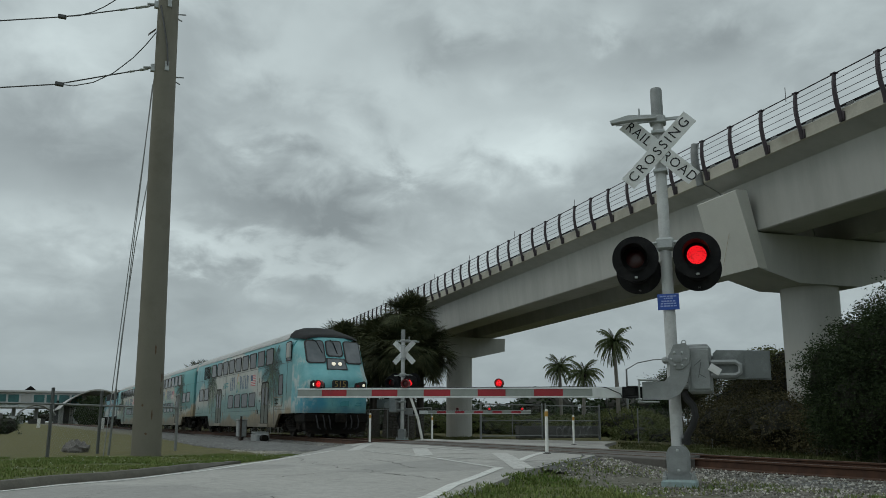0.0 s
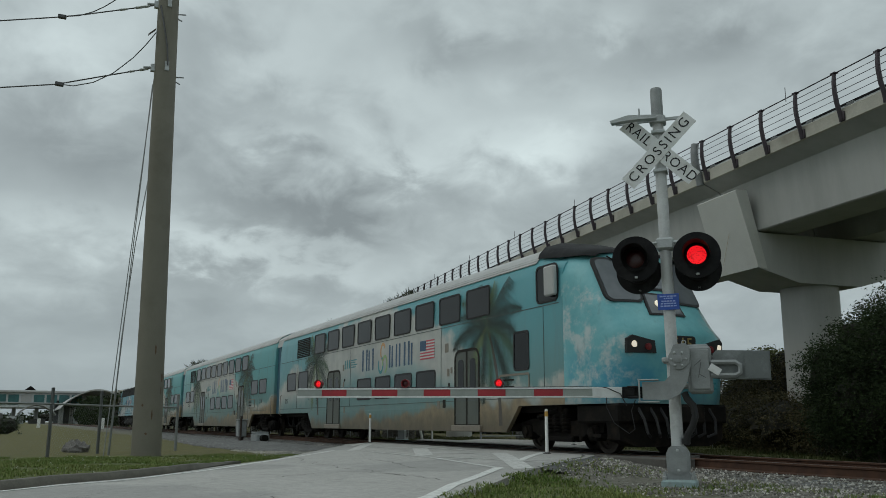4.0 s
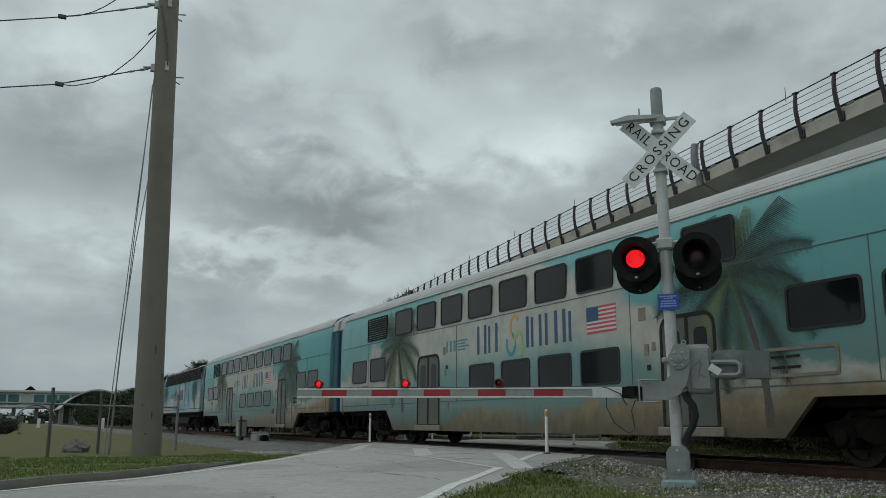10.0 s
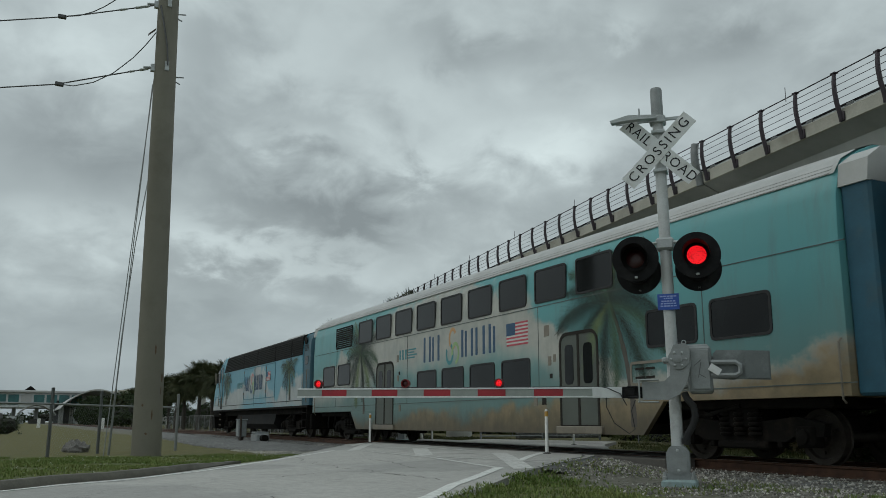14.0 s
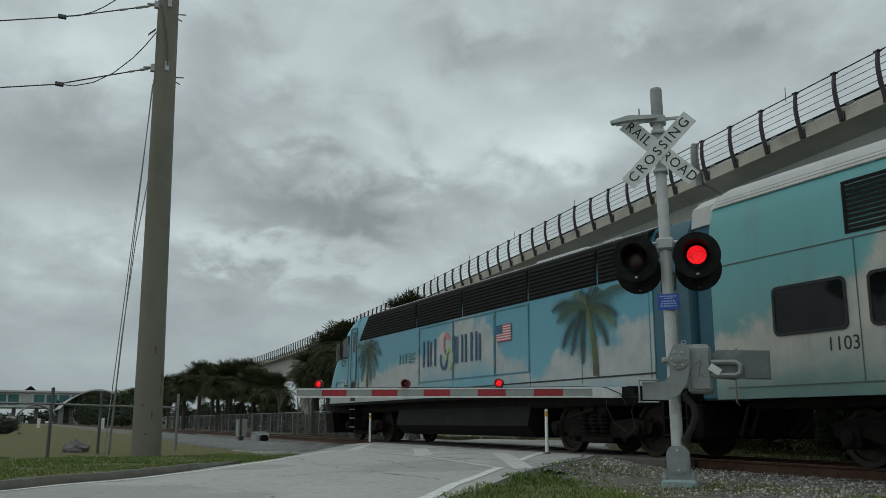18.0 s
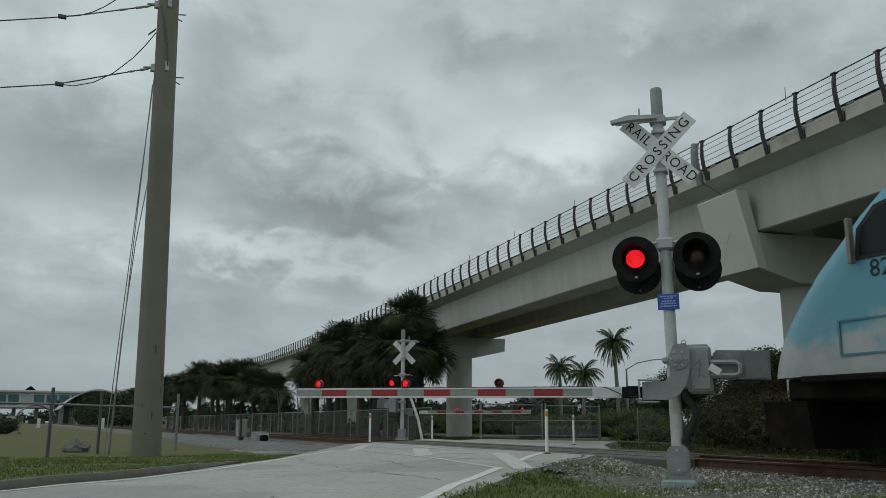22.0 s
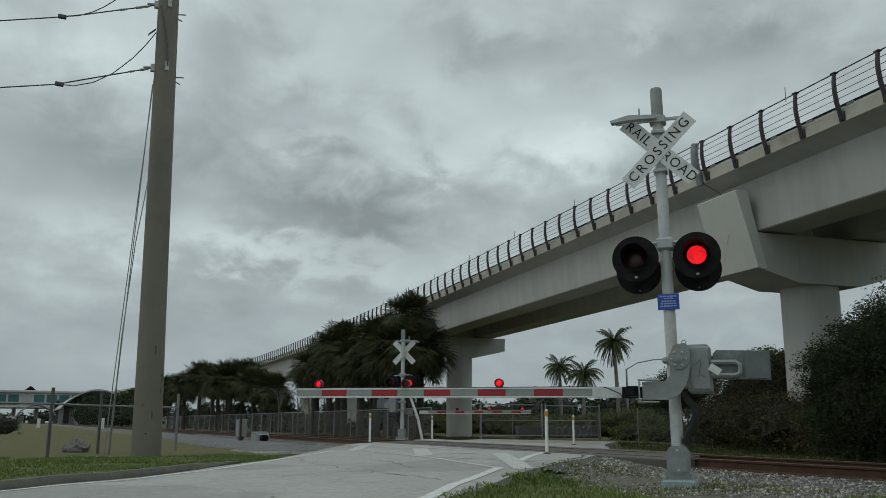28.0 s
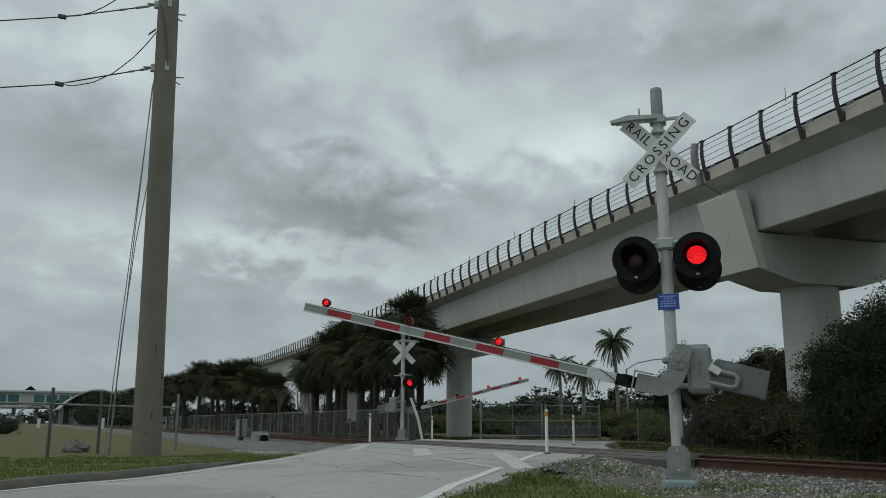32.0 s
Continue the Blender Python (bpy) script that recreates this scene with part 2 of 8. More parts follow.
# soil and short turf
gm = Nodes("turf", 0.95, 0, 0.2)
g1 = gm.ramp(gm.noise(0.35, 6, 0.65), [(0.32, (0.058, 0.08, 0.025)), (0.55, (0.092, 0.105, 0.037)), (0.75, (0.14, 0.122, 0.068))])
g2 = gm.ramp(gm.noise(14, 5, 0.7), [(0.35, (0.05, 0.07, 0.022)), (0.65, (0.18, 0.18, 0.08))])
gx, gy, gz = gm.xyz(gm.coords())
bare = gm.math("ADD", gy, gm.math("MULTIPLY", gm.math("SUBTRACT", gm.noise(0.9, 6, 0.7), 0.5), 3.4))
bare = gm.math("MULTIPLY", gm.smooth(bare, 6.7, 7.7), gm.smooth(bare, 16.0, 15.0))
soil = gm.ramp(gm.noise(9, 7, 0.75), [(0.3, (0.075, 0.069, 0.055)), (0.5, (0.16, 0.15, 0.128)), (0.7, (0.28, 0.27, 0.242))])
dry = gm.math("MULTIPLY", gm.smooth(gm.math("ADD", gx, gm.math("MULTIPLY", gm.noise(0.5, 4), 6.0)), -20.0, -25.0), 0.75)
straw = gm.ramp(gm.noise(5, 6, 0.7), [(0.35, (0.085, 0.08, 0.032)), (0.65, (0.17, 0.145, 0.07))])
gm.colour(gm.mix(gm.math("MULTIPLY", bare, 0.9), gm.mix(dry, gm.mix(0.45, g1, g2), straw), soil)).bump(gm.noise(30, 5), 0.6, 0.03)
M["turf"] = gm.mat

gb = Nodes("ballast", 0.9)
vor = gb.n("TexVoronoi", Scale=16.0)
gb.link(gb.coords(), vor.inputs["Vector"])
bc = gb.ramp(gb.xyz(vor.outputs["Color"])[0], [(0.0, (0.055, 0.056, 0.056)), (0.6, (0.15, 0.15, 0.147)), (1.0, (0.33, 0.325, 0.31))])
gb.colour(gb.mix(0.4, bc, gb.ramp(gb.noise(0.6, 5), [(0.3, (0.1, 0.098, 0.094)), (0.7, (0.2, 0.198, 0.19))])))
gb.bump(vor.outputs["Distance"], 0.9, 0.05)
M["ballast"] = gb.mat
st = Nodes("loose_stone", 0.9)
st.colour(st.mix(0.25, st.ramp(st.geo().outputs["Random Per Island"], [(0.0, (0.065, 0.06, 0.05)), (0.6, (0.185, 0.172, 0.147)), (1.0, (0.62, 0.6, 0.54))]), st.ramp(st.noise(20, 4), [(0.3, (0.1, 0.095, 0.082)), (0.7, (0.3, 0.29, 0.27))])))
M["loose_stone"] = st.mat

rr = Nodes("rail_rust", 0.8, 0.2)
rr.colour(rr.ramp(rr.noise(5, 6), [(0.3, (0.05, 0.025, 0.016)), (0.7, (0.11, 0.052, 0.03))])).bump(rr.noise(60, 4), 0.3, 0.003)
M["rail_rust"] = rr.mat
M["rail_head"] = plain("rail_head", (0.17, 0.13, 0.11), 0.4, 0.6, 0.2, 6, 0.0)


def livery(name, top, pale, cloud, sand, crest, foot, dune, seed, dust):
    """The printed film on the train: sky above, a heaped cloud with a firm upper edge and a soft foot, sand along the bottom.

    crest, foot, dune: heights of the cloud's top, its lower end and the sand along the car, as (x, z)."""
    m = Nodes(name, 0.42, 0.0, 0.4)
    x, y, z = m.xyz(m.coords())
    along = m.math("DIVIDE", m.math("ADD", x, 13.0), 26.0)

    def height(line):
        return m.math("MULTIPLY", m.ramp(along, [((a + 13.0) / 26.0, (h / 5.0,) * 3) for a, h in line]), 5.0)

    def puff(scale, detail, stretch):
        mp = m.n("Mapping")
        mp.inputs["Location"].default_value = (seed, 0, seed * 0.7)
        mp.inputs["Scale"].default_value = stretch
        m.link(m.coords(), mp.inputs[0])
        nz = m.n("TexNoise", Scale=scale, Detail=detail, Roughness=0.58)
        m.link(mp.outputs[0], nz.inputs["Vector"])
        return m.math("SUBTRACT", nz.outputs[0], 0.5)
    lumps, fine, wide = puff(0.75, 6, (1, 0.05, 1.1)), puff(2.6, 6, (1, 0.3, 1.1)), puff(0.3, 3, (1, 0.1, 0.6))
    sky_up = m.math("ADD", z, m.math("MULTIPLY", wide, 1.4))
    col = m.mix(m.smooth(sky_up, 1.0, 3.4), pale, top)
    # cloud
    over = m.math("SUBTRACT", m.math("ADD", height(crest), m.math("ADD", m.math("MULTIPLY", lumps, 2.0), m.math("MULTIPLY", fine, 0.5))), z)
    under = m.math("SUBTRACT", z, m.math("ADD", height(foot), m.math("MULTIPLY", lumps, 1.4)))
    mask = m.math("MULTIPLY", m.smooth(over, -0.05, 0.3), m.smooth(under, -0.35, 0.5))
    shade = m.ramp(m.math("ADD", 0.5, m.math("ADD", m.math("MULTIPLY", fine, 0.9), m.math("MULTIPLY", lumps, 0.8))), [(0.3, (0.74, 0.76, 0.78)), (0.7, (1.0, 1.0, 1.0))])
    col = m.mix(m.math("MULTIPLY", mask, 0.93), col, m.mix(1.0, cloud, shade, "MULTIPLY"))
    # sand in soft heaps
    heap = m.math("SUBTRACT", m.math("ADD", height(dune), m.math("ADD", m.math("MULTIPLY", lumps, 1.5), m.math("MULTIPLY", fine, 0.4))), z)
    col = m.mix(m.math("MULTIPLY", m.smooth(heap, -0.08, 0.3), 0.88), col, m.mix(m.smooth(fine, -0.2, 0.2), tuple(0.8 * v for v in sand), tuple(v * 1.3 for v in sand)))
    # road dust and rain streaks
    dirt = m.noise(2.2, 8, 0.7, (1, 1, 0.16))
    col = m.mix(m.math("MULTIPLY", m.smooth(dirt, 0.47, 0.8), dust), col, (0.15, 0.14, 0.115))
    splash = m.math("ADD", z, m.math("MULTIPLY", m.math("SUBTRACT", m.noise(4.0, 6, 0.7, (1, 1, 0.4)), 0.5), 0.7))
    col = m.mix(m.math("MULTIPLY", m.smooth(splash, 1.15, 0.35), min(0.75, dust * 2.2)), col, (0.06, 0.052, 0.038))
    m.colour(col).rough_by(m.noise(3, 5), 0.3, 0.5).bump(m.noise(1.2, 3), 0.06, 0.02)
    return m.mat


CREST = [(-12.9, 1.9), (-10.6, 2.85), (-8.0, 3.1), (-4.5, 4.3), (0.5, 4.4), (3.0, 3.7), (5.2, 2.7), (7.0, 1.6), (12.6, 1.7)]
FOOT = [(-12.9, 1.3), (-9.0, 1.5), (-4.0, 2.1), (2.0, 2.15), (5.0, 1.6), (7.0, 1.0), (12.6, 1.0)]
DUNE = [(-12.9, 0.95), (-9.0, 0.75), (-5.5, 0.55), (-2.0, 1.0), (0.5, 0.7), (3.2, 1.15), (6.0, 1.25), (9.0, 1.3), (12.6, 1.75)]
M["coach_film"] = livery("coach_film", (0.125, 0.365, 0.38), (0.13, 0.225, 0.215), (0.52, 0.495, 0.44), (0.23, 0.165, 0.085), CREST, FOOT, DUNE, 3.7, 0.4)
M["cab_film"] = livery("cab_film", (0.1, 0.33, 0.37), (0.135, 0.25, 0.245), (0.53, 0.515, 0.47), (0.225, 0.16, 0.085), CREST, FOOT, DUNE, 9.4, 0.32)
M["loco_film"] = livery("loco_film", (0.1, 0.31, 0.405), (0.16, 0.37, 0.45), (0.47, 0.48, 0.47), (0.3, 0.33, 0.32),
                        [(-8.3, 2.1), (-6.2, 1.9), (-4.6, 1.9), (-3.0, 2.4), (-0.5, 2.5), (1.2, 2.6), (3.0, 3.5), (4.6, 3.3), (6.0, 2.3), (7.2, 1.9), (9.5, 2.4), (11.4, 2.6)],
                        [(-8.3, 0.9), (-0.5, 0.9), (1.0, 1.7), (4.5, 1.9), (7.0, 1.2), (11.4, 1.0)], [(-8.3, 0.6), (11.4, 0.6)], 1.3, 0.12)
M["loco_blue"] = plain("loco_blue", (0.03, 0.105, 0.145), 0.45, 0.0, 0.2, 1.2, 0.05, (0.05, 0.11, 0.14))
cb = Nodes("cab_blue", 0.4)
cbx, cby, cbz = cb.xyz(cb.coords())
cbc = cb.ramp(cb.noise(1.1, 6, 0.7), [(0.3, (0.1, 0.34, 0.38)), (0.7, (0.19, 0.48, 0.5))])
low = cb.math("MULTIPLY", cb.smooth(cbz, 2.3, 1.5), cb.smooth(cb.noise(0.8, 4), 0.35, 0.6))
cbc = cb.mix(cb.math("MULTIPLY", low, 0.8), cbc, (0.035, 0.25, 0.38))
scuff = cb.math("MULTIPLY", cb.smooth(cb.noise(0.9, 6, 0.7), 0.5, 0.62), cb.smooth(cb.math("ABSOLUTE", cby), 0.75, 1.25))
cbc = cb.mix(cb.math("MULTIPLY", scuff, 0.8), cbc, (0.5, 0.54, 0.53))
cbc = cb.mix(cb.math("MULTIPLY", cb.smooth(cb.noise(5, 6, 0.7, (1, 1, 0.3)), 0.55, 0.72), 0.4), cbc, (0.09, 0.16, 0.17))
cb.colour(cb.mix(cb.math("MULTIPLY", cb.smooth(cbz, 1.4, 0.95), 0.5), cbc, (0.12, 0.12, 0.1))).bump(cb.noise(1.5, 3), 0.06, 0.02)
M["cab_blue"] = cb.mat
# door leaves: darker than the body film, recess shade put into the colour
M["door_film_shaded"] = plain("door_film_shaded", (0.085, 0.095, 0.08), 0.5, 0.0, 0.25, 1.2, 0.05, (0.08, 0.1, 0.09))

tg = Nodes("tinted_glass", 0.08, 0.0, 0.22)
tg.colour(tg.ramp(tg.noise(0.7, 3), [(0.35, (0.005, 0.006, 0.007)), (0.7, (0.014, 0.017, 0.018))]))
M["tinted_glass"] = tg.mat
cg = Nodes("cab_glass", 0.06, 0.0, 0.7)
cg.colour(cg.ramp(cg.noise(0.9, 3), [(0.35, (0.06, 0.075, 0.085)), (0.7, (0.14, 0.15, 0.165))]))
M["cab_glass"] = cg.mat
M["station_glass"] = plain("station_glass", (0.03, 0.12, 0.12), 0.2, 0.0, 0.5, 0.2, 0.0)


# ---- mesh helpers ----
class G:
    """Gathers vertices and faces for one mesh."""

    def __init__(self):
        self.v, self.f = [], []

    def add(self, verts, faces):
        k = len(self.v)
        self.v += [tuple(p) for p in verts]
        self.f += [tuple(i + k for i in f) for f in faces]
        return self

    def box(self, x0, y0, z0, x1, y1, z1, b=0.0, m=None):
        """A box; b: width of its chamfers; m: a pose."""
        c, h = Vector(((x0 + x1) / 2, (y0 + y1) / 2, (z0 + z1) / 2)), (abs(x1 - x0) / 2, abs(y1 - y0) / 2, abs(z1 - z0) / 2)
        b = min(b, *(0.49 * v for v in h)) if b else 0
        if not b:
            p = [Vector((sx * h[0], sy * h[1], sz * h[2])) + c for sx in (-1, 1) for sy in (-1, 1) for sz in (-1, 1)]
            faces = [(0, 1, 3, 2), (4, 6, 7, 5), (0, 4, 5, 1), (2, 3, 7, 6), (0, 2, 6, 4), (1, 5, 7, 3)]
        else:
            p, at = [], {}
            for sx in (-1, 1):
                for sy in (-1, 1):
                    for sz in (-1, 1):
                        s = (sx, sy, sz)
                        for a in range(3):
                            at[s, a] = len(p)
                            p.append(Vector([s[i] * (h[i] if i == a else h[i] - b) for i in range(3)]) + c)
            faces = []
            for a in range(3):
                u, w = (a + 1) % 3, (a + 2) % 3
                for s in (-1, 1):
                    q = []
                    for su, sw in ((-1, -1), (1, -1), (1, 1), (-1, 1)):
                        k = [0, 0, 0]
                        k[a], k[u], k[w] = s, su, sw
                        q.append(at[tuple(k), a])
                    faces.append(tuple(q if s > 0 else q[::-1]))
                for su in (-1, 1):
                    for sw in (-1, 1):
                        k0, k1 = [0, 0, 0], [0, 0, 0]
                        k0[a], k1[a] = -1, 1
                        k0[u] = k1[u] = su
                        k0[w] = k1[w] = sw
                        q = [at[tuple(k0), u], at[tuple(k1), u], at[tuple(k1), w], at[tuple(k0), w]]
                        faces.append(tuple(q if su * sw < 0 else q[::-1]))
            for s in ((a, b2, c2) for a in (-1, 1) for b2 in (-1, 1) for c2 in (-1, 1)):
                q = [at[s, 0], at[s, 1], at[s, 2]]
                faces.append(tuple(q if s[0] * s[1] * s[2] > 0 else q[::-1]))
        if m is not None:
            p = [m @ q for q in p]
        return self.add(p, faces)

    def tube(self, pts, r, n=8, caps=True, r1=None):
        """A round bar along points; r may be a list."""
        pts = [Vector(p) for p in pts]
        rs = r if isinstance(r, (list, tuple)) else [r + ((r if r1 is None else r1) - r) * i / max(1, len(pts) - 1) for i in range(len(pts))]
        k, ref = len(self.v), None
        for i, p in enumerate(pts):
            d = (pts[min(i + 1, len(pts) - 1)] - pts[max(i - 1, 0)]).normalized()
            if ref is None:
                ref = d.cross(Vector((0, 0, 1)) if abs(d.z) < 0.9 else Vector((1, 0, 0))).normalized()
            ref = (ref - d * ref.dot(d)).normalized()
            o = d.cross(ref)
            for j in range(n):
                a = 2 * math.pi * j / n
                self.v.append(tuple(p + (ref * math.cos(a) + o * math.sin(a)) * rs[i]))
        for i in range(len(pts) - 1):
            for j in range(n):
                a, b = k + i * n + j, k + i * n + (j + 1) % n
                self.f.append((a, b, b + n, a + n))
        if caps:
            self.f.append(tuple(range(k + n - 1, k - 1, -1)))
            e = k + (len(pts) - 1) * n
            self.f.append(tuple(range(e, e + n)))
        return self

    def prism(self, poly, d0, d1, axis=1, m=None):
        """A flat outline, pushed along an axis from d0 to d1; the outline's two numbers are the other axes in order."""
        def at(p, d):
            q = list(p)
            q.insert(axis, d)
            return Vector(q)
        n = len(poly)
        p = [at(q, d0) for q in poly] + [at(q, d1) for q in poly]
        area = sum(poly[i][0] * poly[(i + 1) % n][1] - poly[(i + 1) % n][0] * poly[i][1] for i in range(n))
        flip = (area > 0) == (axis != 1)
        faces = [tuple(range(n)), tuple(range(2 * n - 1, n - 1, -1))] + [(i, i + n, (i + 1) % n + n, (i + 1) % n) for i in range(n)]
        if flip == (d1 > d0):
            faces = [f[::-1] for f in faces]
        if m is not None:
            p = [m @ q for q in p]
        return self.add(p, faces)

    def lathe(self, prof, n=24, m=None, caps=True):
        """A turned shape: (radius, height) pairs round z."""
        k = len(self.v)
        for r, z in prof:
            for j in range(n):
                a = 2 * math.pi * j / n
                q = Vector((r * math.cos(a), r * math.sin(a), z))
                self.v.append(tuple(m @ q if m is not None else q))
        for i in range(len(prof) - 1):
            for j in range(n):
                a, b = k + i * n + j, k + i * n + (j + 1) % n
                self.f.append((a, b, b + n, a + n))
        if caps and prof[0][0] > 1e-6:
            self.f.append(tuple(range(k + n - 1, k - 1, -1)))
        if caps and prof[-1][0] > 1e-6:
            e = k + (len(prof) - 1) * n
            self.f.append(tuple(range(e, e + n)))
        return self

    def loft(self, rings, closed=True, caps=True):
        """Skin between outlines with equal numbers of points."""
        k, n = len(self.v), len(rings[0])
        for r in rings:
            self.v += [tuple(p) for p in r]
        for i in range(len(rings) - 1):
            for j in range(n if closed else n - 1):
                a, b = k + i * n + j, k + i * n + (j + 1) % n
                self.f.append((a, b, b + n, a + n))
        if caps and closed:
            self.f.append(tuple(range(k + n - 1, k - 1, -1)))
            e = k + (len(rings) - 1) * n
            self.f.append(tuple(range(e, e + n)))
        return self

    def mesh(self, name, mat, smooth=35):
        me = bpy.data.meshes.new(name)
        me.from_pydata(self.v, [], self.f)
        if mat:
            me.materials.append(M[mat] if isinstance(mat, str) else mat)
        if smooth:
            me.polygons.foreach_set("use_smooth", [True] * len(me.polygons))
            me.set_sharp_from_angle(angle=radians(smooth))
        me.update()
        return me


def part(name, g, mat, parent, label="", at=None, smooth=35):
    """One mesh as a part of a thing; g: a G or a ready mesh."""
    ob = new(name, g if isinstance(g, bpy.types.Mesh) else g.mesh(name, mat, smooth))
    ob.parent = parent
    if at is not None:
        ob.matrix_basis = at
    return tagged(ob, label)


def thing(name, label, category, at=None, group="", kind=""):
    ob = new(name)
    ob.empty_display_size = 0.2
    if at is not None:
        ob.matrix_basis = at
    return tagged(ob, label, category, group, kind)


def solid(name, g, mat, label, category="", at=None, group="", kind="", smooth=35):
    ob = new(name, g.mesh(name, mat, smooth))
    if at is not None:
        ob.matrix_basis = at
    return tagged(ob, label, category, group, kind)


def lettering(text, height, depth=0.002, spread=1.0, squeeze=1.0):
    """Letters in Blender's own font as a mesh, in the x-z plane facing -y, middle at the origin."""
    cu = bpy.data.curves.new("letters", "FONT")
    cu.body, cu.size, cu.extrude, cu.align_x, cu.align_y = text, height / 0.7, depth, "CENTER", "CENTER"
    cu.space_character, cu.resolution_u = spread, 3
    ob = new("letters", cu)
    me = bpy.data.meshes.new_from_object(ob.evaluated_get(bpy.context.evaluated_depsgraph_get()))
    bpy.data.objects.remove(ob)
    me.transform(pose(0, 0, 0, 90) @ Matrix.Diagonal((squeeze, 1, 1, 1)))
    return me


def letters(name, text, height, mat, parent, at, spread=1.0, squeeze=1.0, label=""):
    me = lettering(text, height, 0.002, spread, squeeze)
    me.materials.clear()
    me.materials.append(M[mat])
    return part(name, me, mat, parent, label, at)


def smoothstep(t):
    t = min(1, max(0, t))
    return t * t * (3 - 2 * t)


def road_z(y):
    return -0.19 + 0.19 * smoothstep((y - 4.5) / 4.8) if y < 12 else -0.12 * smoothstep((y - 14.2) / 3)


def side_of(line, x, y):
    """Signed distance to a road edge; positive to the right of someone who drives towards the crossing."""
    best, sign = 1e9, 1
    p = Vector((x, y))
    for a, b in zip(line, line[1:]):
        a, b = Vector(a), Vector(b)
        d = b - a
        f = min(1, max(0, (p - a).dot(d) / d.dot(d)))
        q = a + d * f
        if (p - q).length < best:
            best = (p - q).length
            sign = 1 if d.x * (p.y - a.y) - d.y * (p.x - a.x) < 0 else -1
    return best * sign


def ground_z(x, y):
    """Level ground, a little lower beyond the road on the station side, made up to the road's edge at the crossing."""
    base = -0.24 - 0.07 * smoothstep((-19.0 - x) / 6.0) * smoothstep((10.5 - y) / 4)
    if -19.0 < x < -6.0 and 4.0 < y < 11.5:
        off = side_of(ROAD_RIGHT, x, y)
        if off > 0:
            base = max(base, road_z(y) - 0.012 - 0.12 * off)
    near = math.hypot(x, y) < 120
    return base + (0.02 * noise.noise((x * 0.25, y * 0.25, 3.0)) if near else 0.0)


# ---- sky: one slowly drifting sheet of cloud ----
def build_sky():
    m = Nodes("cloud_sheet")
    d = m.t.nodes.new("ShaderNodeVectorMath")
    d.operation = "NORMALIZE"
    m.link(m.coords(), d.inputs[0])
    x, y, z = m.xyz(d.outputs[0])
    zz = m.math("ADD", m.math("MAXIMUM", z, 0.0), 0.42)
    flat = m.t.nodes.new("ShaderNodeCombineXYZ")
    m.link(m.math("DIVIDE", x, zz), flat.inputs[0])
    m.link(m.math("DIVIDE", y, zz), flat.inputs[1])

    def layer(scale, detail, rough, shift, warp=0.0):
        mp = m.n("Mapping")
        mp.inputs["Location"].default_value = shift
        m.link(flat.outputs[0], mp.inputs[0])
        nz = m.n("TexNoise", Scale=scale, Detail=detail, Roughness=rough, Distortion=warp)
        m.link(mp.outputs[0], nz.inputs["Vector"])
        return nz.outputs[0]

    big, mid, small = layer(1.3, 2, 0.45, (3.1, 1.7, 0), 0.3), layer(3.4, 4, 0.5, (7.3, 2.2, 0), 0.25), layer(9.0, 5, 0.55, (1.2, 5.1, 0), 0.3)
    t = m.math("ADD", m.math("MULTIPLY", big, 0.22), m.math("ADD", m.math("MULTIPLY", mid, 0.28), m.math("MULTIPLY", small, 0.22)))
    t = m.math("ADD", t, 0.183)

    def puff(az, el, wide, high, gain):
        """A bright (gain > 0) or dark bank: azimuth from -x towards +y and elevation in degrees."""
        a, e = radians(az), radians(el)
        c = Vector((-math.cos(a) * math.cos(e), math.sin(a) * math.cos(e), math.sin(e)))
        right, up = Vector((math.sin(a), math.cos(a), 0)), None
        up = right.cross(c)
        up = up if up.z > 0 else -up
        s = []
        for axis, size in ((right, wide), (up, high)):
            dot = m.t.nodes.new("ShaderNodeVectorMath")
            dot.operation = "DOT_PRODUCT"
            m.link(d.outputs[0], dot.inputs[0])
            dot.inputs[1].default_value = axis
            off = m.math("SUBTRACT", dot.outputs["Value"], axis.dot(c))
            s.append(m.math("POWER", m.math("DIVIDE", m.math("ADD", off, m.math("MULTIPLY", m.math("SUBTRACT", small, 0.5), 0.12)), radians(size)), 2))
        g = m.math("POWER", 2.718, m.math("MULTIPLY", m.math("ADD", s[0], s[1]), -1.0))
        return m.math("MULTIPLY", g, gain)

    for bank in BANKS:
        t = m.math("ADD", t, puff(*bank))
    col = m.ramp(t, [(0.34, (0.14, 0.162, 0.166)), (0.5, (0.225, 0.26, 0.264)), (0.62, (0.325, 0.375, 0.378)), (0.78, (0.45, 0.52, 0.518))])
    # towards the zenith an overcast sky is brighter, towards the horizon a little bluish
    col = m.mix(m.math("MULTIPLY", m.smooth(z, 0.2, 0.02), 0.75), col, (0.165, 0.198, 0.212))
    gain = m.math("ADD", 1.0, m.math("MULTIPLY", m.smooth(z, 0.45, 1.0), 0.6))
    t2 = m.t
    em = t2.nodes.new("ShaderNodeEmission")
    m.link(col, em.inputs["Color"])
    m.link(m.math("MULTIPLY", gain, SKY_GAIN), em.inputs["Strength"])
    tr = t2.nodes.new("ShaderNodeBsdfTransparent")
    mx = t2.nodes.new("ShaderNodeMixShader")
    mx.inputs[0].default_value = 0.92
    m.link(tr.outputs[0], mx.inputs[1])
    m.link(em.outputs[0], mx.inputs[2])
    m.link(mx.outputs[0], t2.nodes["Material Output"].inputs[0])
    m.mat.cycles.emission_sampling = "NONE"
    g = G()
    n, rings = 48, 18
